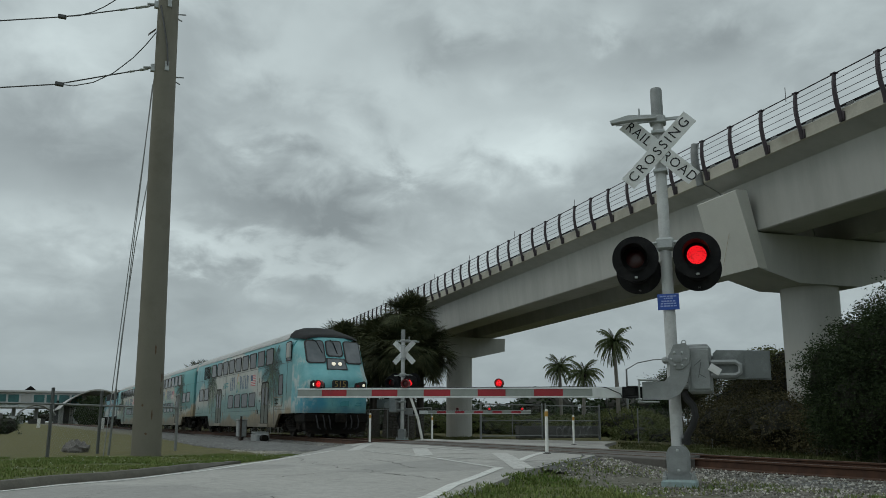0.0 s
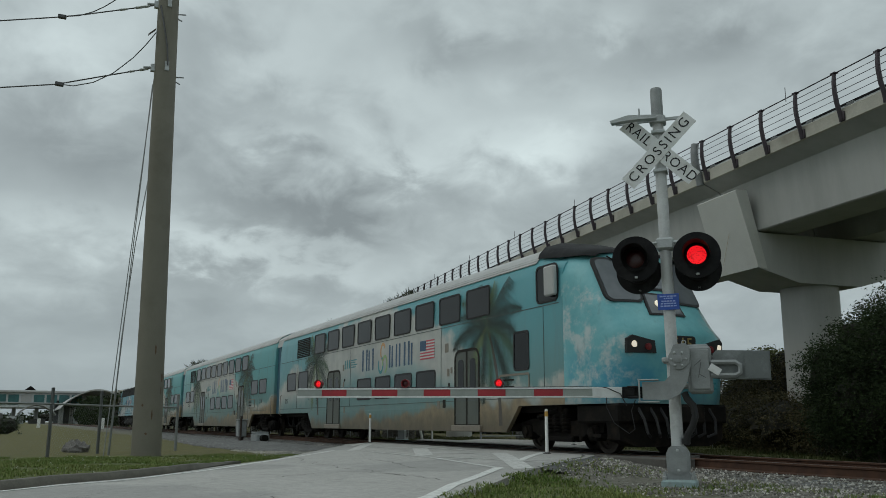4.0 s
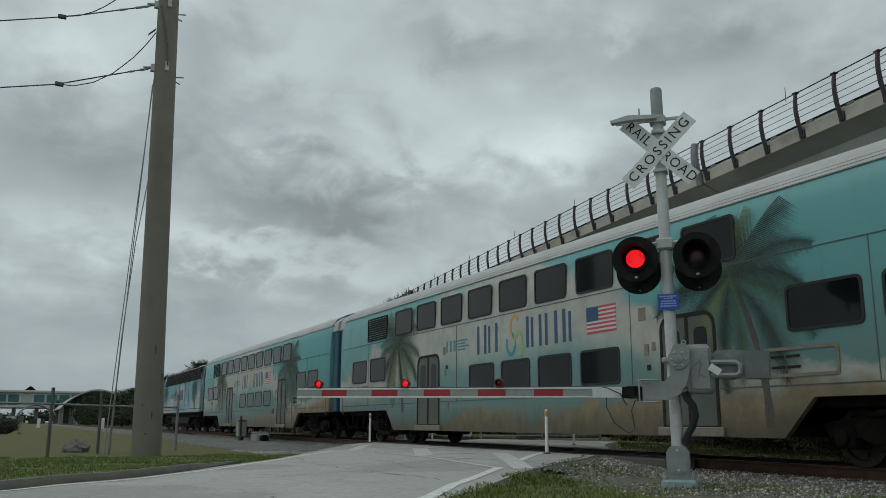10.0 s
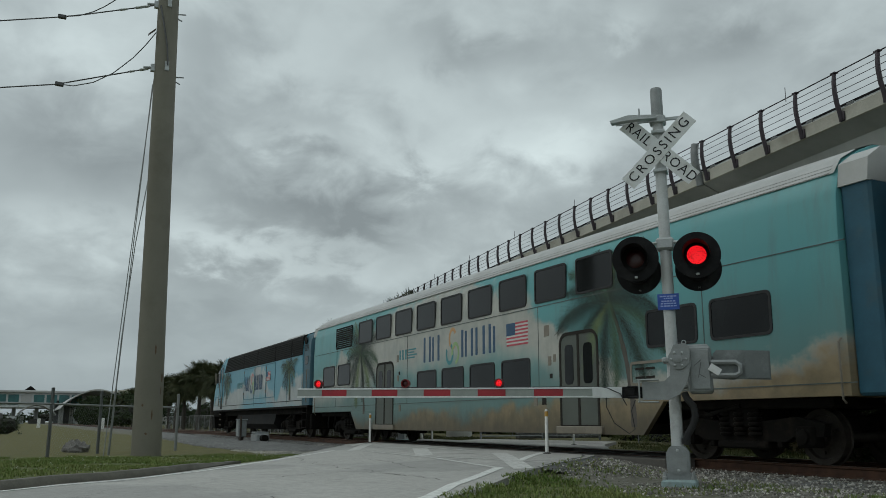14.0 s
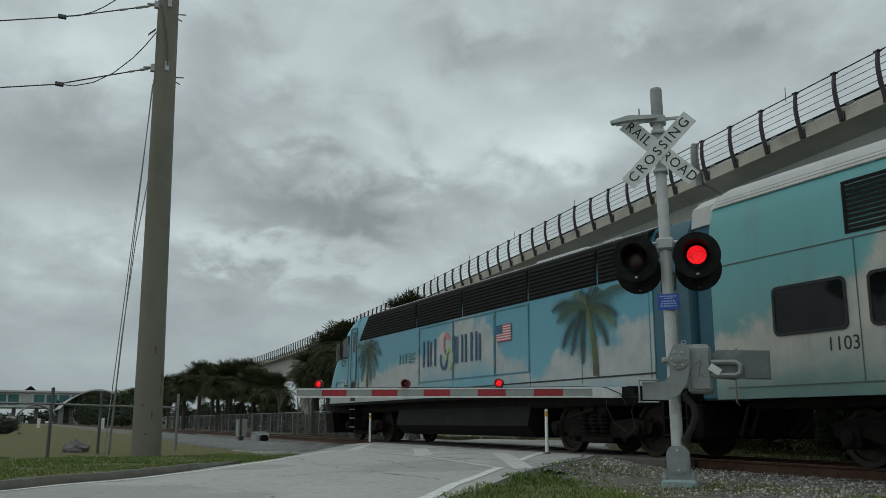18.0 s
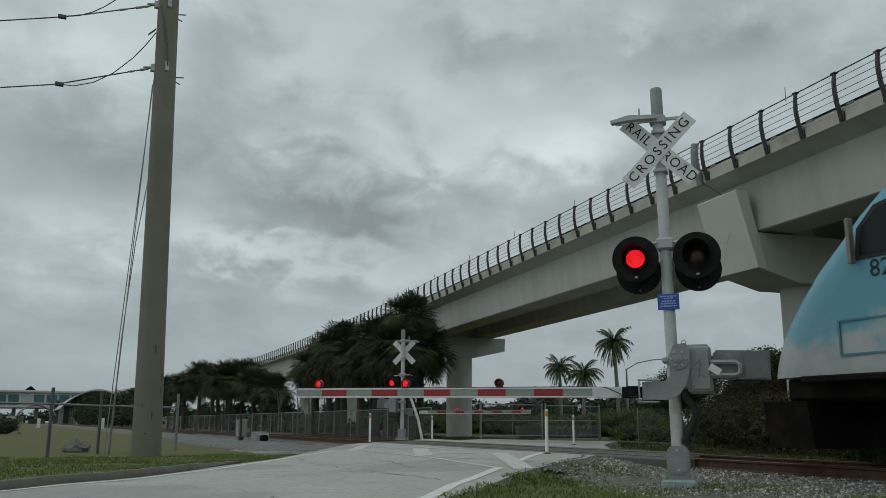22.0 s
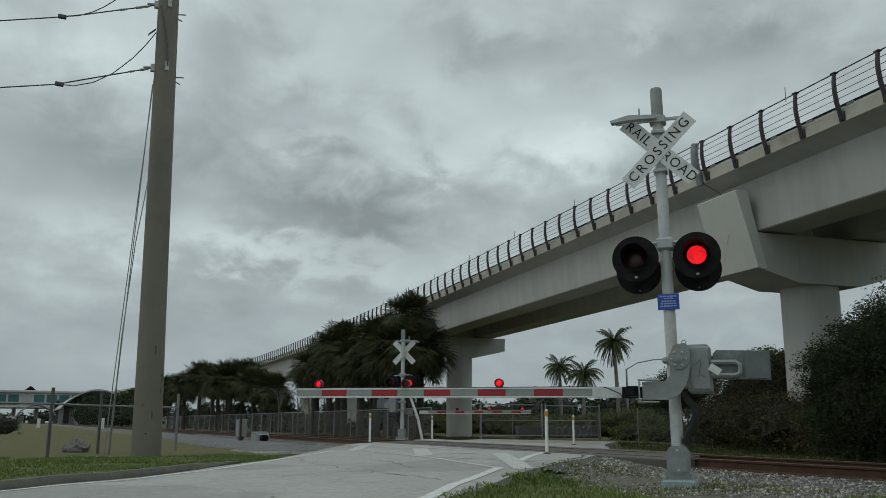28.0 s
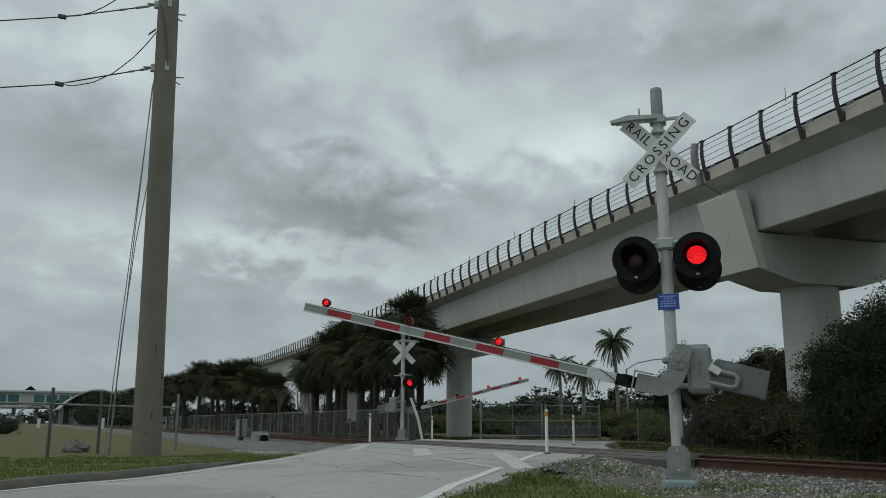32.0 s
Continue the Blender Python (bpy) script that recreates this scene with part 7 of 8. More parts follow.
SHRUBS = [
    ("broadleaf_shrub", pose(-13.6, 17.0, -0.2), [((0.5, 0, 1.3), (1.5, 1.4, 1.35)), ((1.5, -0.2, 2.4), (1.3, 1.3, 1.25)), ((0.2, 0.2, 2.45), (1.0, 1.0, 1.0)), ((2.9, -0.4, 1.7), (1.7, 1.6, 1.6)), ((-0.7, 0.1, 1.9), (0.8, 0.9, 0.9)), ((-0.5, 0.1, 1.1), (0.9, 0.9, 0.9))], 150000, 0.065, 101, "shrub_leaf", "large dark green broadleaf shrub beside the track", "shrub", 9),
    ("loose_tree", pose(-27.0, 28.2, -0.3), [((0, 0, 3.3), (1.5, 1.2, 0.9)), ((-1.6, 0.4, 3.0), (1.2, 1.0, 0.9)), ((1.5, -0.3, 3.2), (1.2, 1.0, 0.9)), ((0.3, 0, 2.2), (2.2, 1.4, 1.2))], 9000, 0.11, 118, "pale_leaf", "thin yellowish green tree behind the thicket", "tree", 12),
    ("weed_patch", pose(-33.0, 28.2, -0.3), [((0, 0, 0.3), (2.6, 1.2, 0.6)), ((3.0, -0.6, 0.35), (2.2, 1.1, 0.7)), ((-3.2, 0.6, 0.3), (2.4, 1.2, 0.6))], 16000, 0.11, 121, "reed_leaf", "pale olive weeds behind the wire fence", "weeds", 4),
    ("dark_thicket", pose(-88.0, 39.0, -0.3), [((0, 0, 1.6), (7.0, 2.0, 2.2)), ((12, -1, 1.5), (7.0, 2.0, 2.0)), ((-13, 0, 1.8), (7.0, 2.0, 2.4)), ((-27, 0, 1.8), (8.0, 2.0, 2.4))], 14000, 0.3, 120, "shrub_leaf", "dark undergrowth behind the viaduct piers", "shrub", 6),
    ("far_trees", pose(-285.0, 20.0, -0.3), [((0, 0, 4.0), (14.0, 4.0, 4.4)), ((-28, 1, 4.4), (14.0, 4.0, 4.8)), ((-56, 1, 4.6), (14.0, 4.0, 5.0)), ((26, -0.5, 3.6), (12.0, 3.5, 4.0))], 9000, 0.8, 119, "shrub_leaf", "row of dark green trees in front of the station", "tree", 6),
    ("broadleaf_shrub", pose(-18.2, 25.6, -0.2), [((0, 0, 2.7), (2.2, 1.8, 1.7)), ((2.0, 0.3, 2.9), (2.0, 1.7, 1.9)), ((-1.6, 0.3, 2.0), (1.7, 1.5, 1.4)), ((0.9, 0, 3.7), (1.1, 1.0, 0.8))], 36000, 0.09, 102, "shrub_light", "tall green shrub behind the viaduct column", "shrub", 6),
    ("dry_thicket", pose(-18.5, 20.2, -0.2), [((0, 0, 0.8), (2.0, 1.4, 1.0)), ((-2.0, 0.6, 0.9), (1.5, 1.2, 1.0)), ((2.6, -0.8, 0.9), (1.8, 1.3, 1.1)), ((-4.0, 1.4, 0.8), (1.6, 1.2, 0.9))], 34000, 0.08, 103, "thicket_leaf", "brown half-dry thicket at the foot of the viaduct", "shrub", 9),
    ("broadleaf_shrub", pose(-22.5, 25.6, -0.2), [((0, 0, 1.6), (2.5, 1.8, 1.5)), ((-2.6, 0.4, 1.5), (2.0, 1.6, 1.4)), ((2.6, -0.4, 1.4), (2.2, 1.6, 1.4))], 30000, 0.09, 104, "thicket_leaf", "olive green shrub behind the wire fence", "shrub", 6),
    ("broadleaf_shrub", pose(-27.5, 30.0, -0.2), [((0, 0, 1.8), (3.0, 2.2, 1.7)), ((3.0, 0.0, 2.2), (2.4, 2.0, 2.0)), ((-2.6, 0.2, 1.5), (2.4, 2.0, 1.5))], 30000, 0.1, 105, "shrub_light", "loose green shrub behind the wire fence", "shrub", 6),
    ("dry_thicket", pose(-25.5, 25.4, -0.3), [((-2.6, 0.6, 0.8), (1.6, 1.2, 1.1)), ((0, 0, 1.3), (2.2, 1.4, 1.8)), ((3.0, -0.5, 1.5), (2.3, 1.4, 2.0)), ((5.8, -1.2, 1.4), (2.2, 1.4, 2.0))], 60000, 0.085, 115, "thicket_leaf", "dense brown and olive thicket behind the wire fence", "shrub", 14),
    ("broadleaf_shrub", pose(-24.5, 29.5, -0.3), [((0, 0, 2.2), (2.6, 1.6, 1.9)), ((1.5, 0, 3.4), (1.5, 1.3, 1.1)), ((-1.6, 0, 3.0), (1.3, 1.2, 1.0)), ((4.4, -0.6, 2.4), (2.2, 1.5, 1.8))], 22000, 0.15, 116, "shrub_light", "tall loose olive shrub behind the thicket", "shrub", 9),
    ("broadleaf_tree", pose(-44.0, 38.5, -0.2), [((0, 0, 3.0), (2.2, 2.2, 1.8)), ((1.5, 0, 3.6), (1.6, 1.6, 1.3)), ((-1.4, 0.2, 2.6), (1.6, 1.6, 1.4))], 14000, 0.13, 106, "shrub_leaf", "round dark broadleaf tree behind the coconut palm", "tree", 5),
    ("shrub_belt", pose(-58.0, 36.0, -0.3), [((0, 0, 0.6), (4.0, 2.5, 1.0)), ((-6, -1.5, 0.7), (4.0, 2.5, 1.1)), ((6, 0.5, 0.6), (4.0, 2.5, 1.0)), ((-12, -3.0, 0.7), (4.0, 2.5, 1.0)), ((11, 0.0, 0.8), (4.0, 2.5, 1.1))], 60000, 0.17, 107, "reed_leaf", "belt of pale green reeds and scrub behind the gate", "shrub", 8),
    ("shrub_belt", pose(-80.0, 44.0, -0.3), [((0, 0, 1.4), (6.0, 4.0, 1.6)), ((-9, -3, 1.5), (6.0, 4.0, 1.7)), ((9, 1, 1.9), (5.0, 4.0, 2.3)), ((-18, -6, 1.2), (6.0, 4.0, 1.5)), ((18, 4, 1.8), (6.0, 4.0, 2.0))], 16000, 0.42, 108, "shrub_leaf", "dark belt of trees in the distance", "tree", 8),
    ("dry_thicket", pose(-66.0, 20.5, -0.3), [((0, 0, 0.7), (4.0, 1.2, 0.9)), ((-8, 0.4, 0.9), (4.0, 1.2, 1.0)), ((8, -0.2, 0.5), (4.0, 1.2, 0.6))], 7000, 0.2, 109, "dry_leaf", "dry brown scrub between the palms", "shrub", 8),
    ("round_shrub", pose(-72.5, -0.9, -0.37), [((0, 0, 0.7), (1.0, 1.0, 0.8)), ((-0.6, -0.4, 0.6), (0.8, 0.8, 0.7))], 2500, 0.12, 110, "shrub_leaf", "small dark shrub in the grass field", "shrub", 4),
    ("far_trees", pose(-170.0, 18.0, -0.3), [((0, 0, 3.0), (14.0, 4.0, 3.2)), ((-30, 1, 3.2), (14.0, 4.0, 3.4)), ((-60, 1, 3.4), (14.0, 4.0, 3.4)), ((28, -0.5, 3.0), (12.0, 3.5, 3.0))], 12000, 0.6, 111, "shrub_leaf", "row of dark trees along the track towards the station", "tree", 6),
    ("dark_thicket", pose(-95.0, 20.6, -0.3), [((0, 0, 1.5), (9.0, 1.2, 1.7)), ((16, 0.3, 1.4), (9.0, 1.2, 1.6)), ((-16, 0, 1.6), (9.0, 1.2, 1.7)), ((-34, 0, 1.6), (10.0, 1.2, 1.8))], 12000, 0.3, 112, "shrub_leaf", "dark undergrowth behind the cabbage palms", "shrub", 6),
    ("horizon_trees", pose(-760.0, -80.0, -0.5), [((0, -220, 3.5), (25.0, 70.0, 5.0)), ((0, -100, 3.5), (25.0, 70.0, 4.5)), ((0, 20, 3.5), (25.0, 70.0, 5.0)), ((0, 130, 4.5), (25.0, 70.0, 6.0))], 9000, 2.2, 114, "shrub_leaf", "low dark line of trees on the horizon", "tree", 0),
]


# ---- plants ----
def fan_leaf(g, base, d, size, rng, blades=15):
    """A fan palm leaf: a stalk and blades that spread and droop."""
    d = d.normalized()
    side = d.cross(Vector((0, 0, 1)))
    side = side.normalized() if side.length > 0.05 else Vector((1, 0, 0))
    up = side.cross(d)
    tip = base + d * size * 0.4
    # the blades hang: their fan tips over, more so the lower the leaf
    hang = 0.12 + 0.7 * max(0.0, 0.6 - d.z)
    d = (d * 0.75 + Vector((0, 0, -1)) * hang + side * rng.uniform(-0.3, 0.3)).normalized()
    side = (side - d * side.dot(d)).normalized()
    up = side.cross(d)
    k = len(g.v)
    w = side * 0.02
    g.v += [tuple(base - w), tuple(base + w), tuple(tip + w), tuple(tip - w)]
    g.f.append((k, k + 1, k + 2, k + 3))
    for i in range(blades):
        a = radians(-120 + 240 * i / (blades - 1)) + rng.uniform(-0.06, 0.06)
        v = (d * math.cos(a) + side * math.sin(a) + up * rng.uniform(-0.05, 0.18)).normalized()
        L = size * (0.62 + 0.3 * math.cos(a * 0.6)) * rng.uniform(0.88, 1.1)
        mid = tip + v * L * 0.55
        end = tip + v * L + Vector((0, 0, -L * rng.uniform(0.02, 0.24)))
        o = v.cross(up).normalized() * size * 0.034
        k = len(g.v)
        g.v += [tuple(tip), tuple(mid + o), tuple(end), tuple(mid - o)]
        g.f.append((k, k + 1, k + 2, k + 3))


def sabal_mesh(seed, crown_r, leaves):
    rng = random.Random(seed)
    g = G()
    for _ in range(leaves):
        z = rng.uniform(-0.8, 1.0)
        a = rng.uniform(0, 2 * math.pi)
        h = math.sqrt(max(0, 1 - z * z))
        d = Vector((math.cos(a) * h, math.sin(a) * h, z * 0.9))
        s = crown_r * rng.uniform(0.34, 0.48)
        fan_leaf(g, d * crown_r * rng.uniform(0.12, 0.68), d, s, rng, 19)
    return g.mesh("crown", "sabal_leaf", 0)


SABAL_CROWNS = [sabal_mesh(s, r, n) for s, r, n in ((1, 2.1, 330), (2, 1.9, 300), (3, 2.3, 360))]


def sabal_trunk(h, seed):
    rng = random.Random(seed)
    g = G()
    pts, rs = [], []
    bx, by = rng.uniform(-0.25, 0.25), rng.uniform(-0.25, 0.25)
    n = 9
    for i in range(n + 1):
        f = i / n
        pts.append((bx * f * f, by * f * f, -0.3 + (h + 0.3) * f))
        rs.append((0.24 - 0.07 * f) * (1 + 0.08 * rng.uniform(-1, 1)))
    g.tube(pts, rs, 10)
    # old leaf bases near the top
    for i in range(26):
        f = rng.uniform(0.55, 1.0)
        a = rng.uniform(0, 6.28)
        c = Vector((bx * f * f, by * f * f, h * f))
        o = Vector((math.cos(a), math.sin(a), 0))
        g.tube([c + o * 0.12, c + o * 0.3 + Vector((0, 0, 0.22))], [0.06, 0.02], 4)
    return g.mesh("trunk", "palm_trunk", 60), Vector((bx, by, h))


def sabal(x, y, h, scale, seed, label="bushy cabbage palm with dark drooping fan leaves"):
    me, top = sabal_trunk(h, seed)
    t = thing("cabbage_palm", label, "palm tree", pose(x, y, ground_z(x, y), 0, 0, seed * 47 % 360), "cabbage palms beside the viaduct")
    part("trunk", me, None, t, "brown fibrous trunk")
    crown = part("crown", SABAL_CROWNS[seed % 3], None, t, "dense dark green fan leaves", Matrix.Translation(top) @ pose(0, 0, 0, 0, 0, seed * 71 % 360) @ Matrix.Scale(scale, 4))
    return t


for x, y, h, s, seed in GROVE_NEAR + GROVE_FAR:
    sabal(x, y, h, s, seed)


def frond(size, bend, rng):
    """One feather leaf along +x, arching over, with many leaflets."""
    g = G()
    pts = []
    p, a = Vector((0, 0, 0)), radians(bend[0])
    n = 14
    for i in range(n + 1):
        pts.append(p.copy())
        a -= radians(bend[1]) / n
        p = p + Vector((math.cos(a), 0, math.sin(a))) * size / n
    g.tube(pts, [0.035 * (1 - i / (n + 1)) + 0.008 for i in range(n + 1)], 4)
    for i in range(2, n * 3):
        if rng.random() < 0.07:
            continue
        f = i / (n * 3)
        k = min(n - 1, int(f * n))
        c = pts[k].lerp(pts[k + 1], f * n - k)
        d = (pts[k + 1] - pts[k]).normalized()
        L = size * 0.27 * math.sin(math.pi * (0.15 + 0.75 * f)) * rng.uniform(0.55, 1.15)
        for s in (-1, 1):
            v = (d * 0.65 + Vector((0, s, 0)) * 0.5 + Vector((0, 0, -0.5 - 0.7 * rng.random()))).normalized()
            q = len(g.v)
            w = d * 0.024
            g.v += [tuple(c - w), tuple(c + w), tuple(c + v * L)]
            g.f.append((q, q + 1, q + 2))
    return g.mesh("frond", "coconut_leaf", 0)


M["coconut_trunk"] = plain("coconut_trunk", (0.2, 0.185, 0.165), 0.9, 0.0, 0.25, 4, 0.4)
_rng = random.Random(11)
FRONDS = [frond(1.75, b, _rng) for b in ((78, 70), (52, 105), (20, 95), (-15, 70), (-50, 35))]


def coconut(x, y, h, lean, scale, seed, label):
    rng = random.Random(seed)
    z = ground_z(x, y)
    t = thing("coconut_palm", label, "palm tree", pose(x, y, z), "coconut palms")
    n = 12
    pts = [(lean[0] * (i / n) ** 1.6, lean[1] * (i / n) ** 1.6, -0.2 + (h + 0.2) * i / n) for i in range(n + 1)]
    part("trunk", G().tube(pts, [0.16 - 0.06 * i / n + (0.08 if i == 0 else 0) for i in range(n + 1)], 9), "coconut_trunk", t, "slim grey ringed trunk")
    top = Vector(pts[-1])
    m = 0
    for ring_i, (count, kind) in enumerate(((6, 0), (9, 1), (11, 2), (11, 3), (8, 4))):
        for i in range(count):
            a = 360 * i / count + rng.uniform(-18, 18) + 31 * ring_i
            part("frond", FRONDS[kind], None, t, at=Matrix.Translation(top) @ pose(0, 0, 0, rng.uniform(-10, 10), rng.uniform(-6, 6), a) @ Matrix.Scale(scale * rng.uniform(0.85, 1.1), 4))
    for dx, dy, dz in ((0.15, 0.0, -0.15), (-0.12, -0.1, -0.2), (0.02, 0.14, -0.22)):
        part("coconut", G().lathe([(0, -0.15), (0.1, -0.1), (0.13, 0), (0.1, 0.1), (0, 0.15)], 8, pose(top.x + dx, top.y + dy, top.z + dz)), "palm_trunk", t)


coconut(-59.5, 39.3, 5.3, (0.2, -0.2), 0.95, 4, "small coconut palm with ragged fronds behind the fence")
coconut(-52.0, 36.2, 4.4, (-0.2, 0.3), 0.9, 5, "low coconut palm with yellowish fronds behind the fence")
coconut(-46.18, 34.94, 6.1, (-0.16, -0.1), 0.92, 6, "tall coconut palm with drooping fronds behind the fence")


def leaf_cloud(name, mat, blobs, count, leaf, seed, droop=0.2):
    """Leaves gathered in twiggy clumps over several lobes: (centre, radii)."""
    rng = random.Random(seed)
    g, inner = G(), []
    vol = [r[0] * r[1] * r[2] for _, r in blobs]
    tot = sum(vol)
    first = []
    for (c, r), v in zip(blobs, vol):
        first.append(len(g.f))
        # an added lumpy core; its dark colour stands in for the shade inside
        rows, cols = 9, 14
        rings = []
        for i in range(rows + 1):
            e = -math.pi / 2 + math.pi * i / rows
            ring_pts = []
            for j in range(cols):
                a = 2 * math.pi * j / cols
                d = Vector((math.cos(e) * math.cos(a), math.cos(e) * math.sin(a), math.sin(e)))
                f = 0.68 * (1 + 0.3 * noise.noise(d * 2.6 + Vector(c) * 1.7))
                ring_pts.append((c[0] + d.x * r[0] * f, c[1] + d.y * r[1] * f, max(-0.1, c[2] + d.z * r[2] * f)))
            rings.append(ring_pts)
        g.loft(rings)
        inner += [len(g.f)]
        clumps = max(3, int(count * v / tot / 26))
        for _ in range(clumps):
            d = Vector((rng.gauss(0, 1), rng.gauss(0, 1), rng.gauss(0, 1))).normalized()
            f = rng.uniform(0.66, 1.0) * (1 + 0.3 * noise.noise(d * 2.3 + Vector(c)))
            p = Vector(c) + Vector((d.x * r[0], d.y * r[1], d.z * r[2])) * f
            if p.z < 0.05:
                continue
            spread = min(r) * rng.uniform(0.07, 0.15)
            for _ in range(26):
                q = p + Vector((rng.gauss(0, 1), rng.gauss(0, 1), rng.gauss(0, 0.7))) * spread
                a = Vector((rng.gauss(0, 1), rng.gauss(0, 1), rng.gauss(-droop, 0.6))).normalized()
                b = a.cross(Vector((rng.gauss(0, 1), rng.gauss(0, 1), rng.gauss(0, 1)))).normalized()
                L = leaf * rng.uniform(0.6, 1.3)
                k = len(g.v)
                g.v += [tuple(q), tuple(q + a * L * 0.5 + b * L * 0.22), tuple(q + a * L), tuple(q + a * L * 0.5 - b * L * 0.22)]
                g.f.append((k, k + 1, k + 2, k + 3))
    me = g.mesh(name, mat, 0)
    me.materials.append(M["foliage_core_shade"])
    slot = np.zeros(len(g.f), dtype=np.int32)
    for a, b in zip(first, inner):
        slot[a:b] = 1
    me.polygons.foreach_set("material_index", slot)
    return me


def shrub(name, at, blobs, count, leaf, seed, mat, label, category="shrub", stems=5, group=""):
    rng = random.Random(seed)
    t = thing(name, label, category, at, group)
    part("foliage", leaf_cloud("foliage", mat, blobs, count, leaf, seed), None, t, "mass of small leaves over a dark filler core", smooth=0)
    for i in range(stems):
        c, r = blobs[i % len(blobs)]
        foot = Vector((c[0] * 0.45 + rng.uniform(-0.3, 0.3), c[1] * 0.45 + rng.uniform(-0.3, 0.3), -0.15))
        end = Vector((c[0] + rng.uniform(-0.4, 0.4) * r[0], c[1] + rng.uniform(-0.4, 0.4) * r[1], c[2] + rng.uniform(-0.1, 0.5) * r[2]))
        mid = foot.lerp(end, 0.5) + Vector((rng.uniform(-0.2, 0.2), rng.uniform(-0.2, 0.2), 0.15))
        part("stem", G().tube([foot, mid, end], [0.07, 0.05, 0.02], 6), "bark", t)
    return t


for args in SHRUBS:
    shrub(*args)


def bare_tree(x, y, h, seed):
    """Leafless grey sapling: trunk and forked twigs."""
    rng = random.Random(seed)
    t = thing("bare_sapling", "thin leafless grey sapling by the far fence", "tree", pose(x, y, ground_z(x, y)), "bare saplings")
    part("trunk", G().tube([(0, 0, -0.2), (rng.uniform(-0.1, 0.1), 0, h * 0.5), (rng.uniform(-0.3, 0.3), rng.uniform(-0.3, 0.3), h)], [0.08, 0.055, 0.015], 6), "twig", t)
    g = G()

    def twig(p, d, L, r, depth):
        e = p + d * L
        g.tube([p, e], [r, r * 0.55], 3, False)
        if depth:
            for _ in range(3):
                n = (d + Vector((rng.gauss(0, 0.45), rng.gauss(0, 0.45), rng.uniform(-0.05, 0.35)))).normalized()
                twig(p.lerp(e, rng.uniform(0.45, 1.0)), n, L * rng.uniform(0.5, 0.75), r * 0.55, depth - 1)
    for i in range(9):
        a = rng.uniform(0, 6.28)
        twig(Vector((0, 0, h * rng.uniform(0.3, 0.9))), Vector((math.cos(a) * 0.7, math.sin(a) * 0.7, 0.8)).normalized(), h * 0.22, 0.025, 3)
    tagged(part("twig_spray", g, "twig", t, "fine bare twigs"), kind="stuff")


M["twig"] = plain("twig", (0.12, 0.105, 0.095), 0.9, 0.0, 0.3, 6, 0.0)
for k, (x, y, h) in enumerate(((-66.0, 19.3, 4.2), (-69.0, 18.6, 3.6), (-74.0, 19.6, 4.5), (-62.0, 19.0, 3.5), (-80.0, 20.0, 4.0), (-57.0, 18.6, 3.4))):
    bare_tree(x, y, h, 40 + k)


# ---- utility pole and wires ----
def build_pole():
    px, py, z0 = -24.95, 3.12, -0.3
    t = thing("utility_pole", "tall tapered concrete utility pole with rust streaks", "utility pole", pose(px, py, z0) @ pose(0, 0, 0, 1.1, -0.13, 0))
    prof = [(0.4, -0.3), (0.395, 0.0), (0.36, 3.4), (0.338, 6.7), (0.316, 10.0), (0.297, 13.4), (0.27, 18.0), (0.265, 18.02)]
    part("shaft", G().lathe(prof, 28), "concrete_pole", t, "tapered spun concrete shaft")

    def radius(z):
        return float(np.interp(z, [0, 3.4, 13.4, 18], [0.395, 0.36, 0.297, 0.27]))
    for z, a, w, h in ((2.85, 12, 0.035, 0.32), (1.75, 46, 0.022, 0.25), (0.6, -12, 0.05, 0.1), (1.35, -30, 0.04, 0.09), (2.1, 50, 0.05, 0.34), (1.1, 8, 0.03, 0.3)):
        r, aa = radius(z) + 0.002, radians(a)
        part("rust_streak", G().prism([(w * (0.35 + 0.4 * abs(math.sin(5.3 * i + z))) * math.cos(0.524 * i), h * 0.45 * (0.6 + 0.4 * abs(math.sin(3.1 * i + a))) * math.sin(0.524 * i)) for i in range(12)], -0.006, 0.003, 0, pose(r * math.cos(aa), r * math.sin(aa), z, 0, 0, a)), "rust_stain", t, "rust coloured streak", smooth=0)
    for z in (11.1, 13.1):
        r = radius(z)
        part("line_clamp", G().box(-0.06, -r - 0.1, z - 0.12, 0.06, -r + 0.03, z + 0.1, 0.01).tube([(0, -r - 0.05, z), (0, -r - 0.3, z - 0.03)], 0.035, 6), "galvanised", t, "steel line clamp bolted to the pole")
        part("through_bolt", G().tube([(0.0, r - 0.02, z - 0.2), (0.02, r + 0.22, z - 0.18)], 0.02, 5), "fence_metal", t)
        part("through_bolt", G().tube([(0.0, r - 0.02, z - 0.34), (0.0, r + 0.12, z - 0.4)], 0.02, 5), "fence_metal", t)
        part("eye_plate", G().box(r - 0.03, -0.06, z - 0.15, r + 0.03, 0.06, z + 0.13, 0.01), "galvanised", t)
    part("jumper_cable", G().tube([(0.2, -0.24, 13.0), (0.3, -0.14, 12.4), (0.34, -0.02, 11.7), (0.35, 0.02, 11.1)], 0.024, 6), "wire", t)
    for k in range(4):
        part("insulator_shed", G().lathe([(0.035, 0.0), (0.075, 0.014), (0.035, 0.035)], 10, pose(0.05, -0.34 - 0.05 * k, 12.25 - 0.05 * k, 60)), "porcelain", t)
    return Vector((px, py, z0))


POLE = build_pole()


M["guy_steel"] = plain("guy_steel", (0.3, 0.31, 0.31), 0.5, 0.3, 0.15, 4, 0.0)


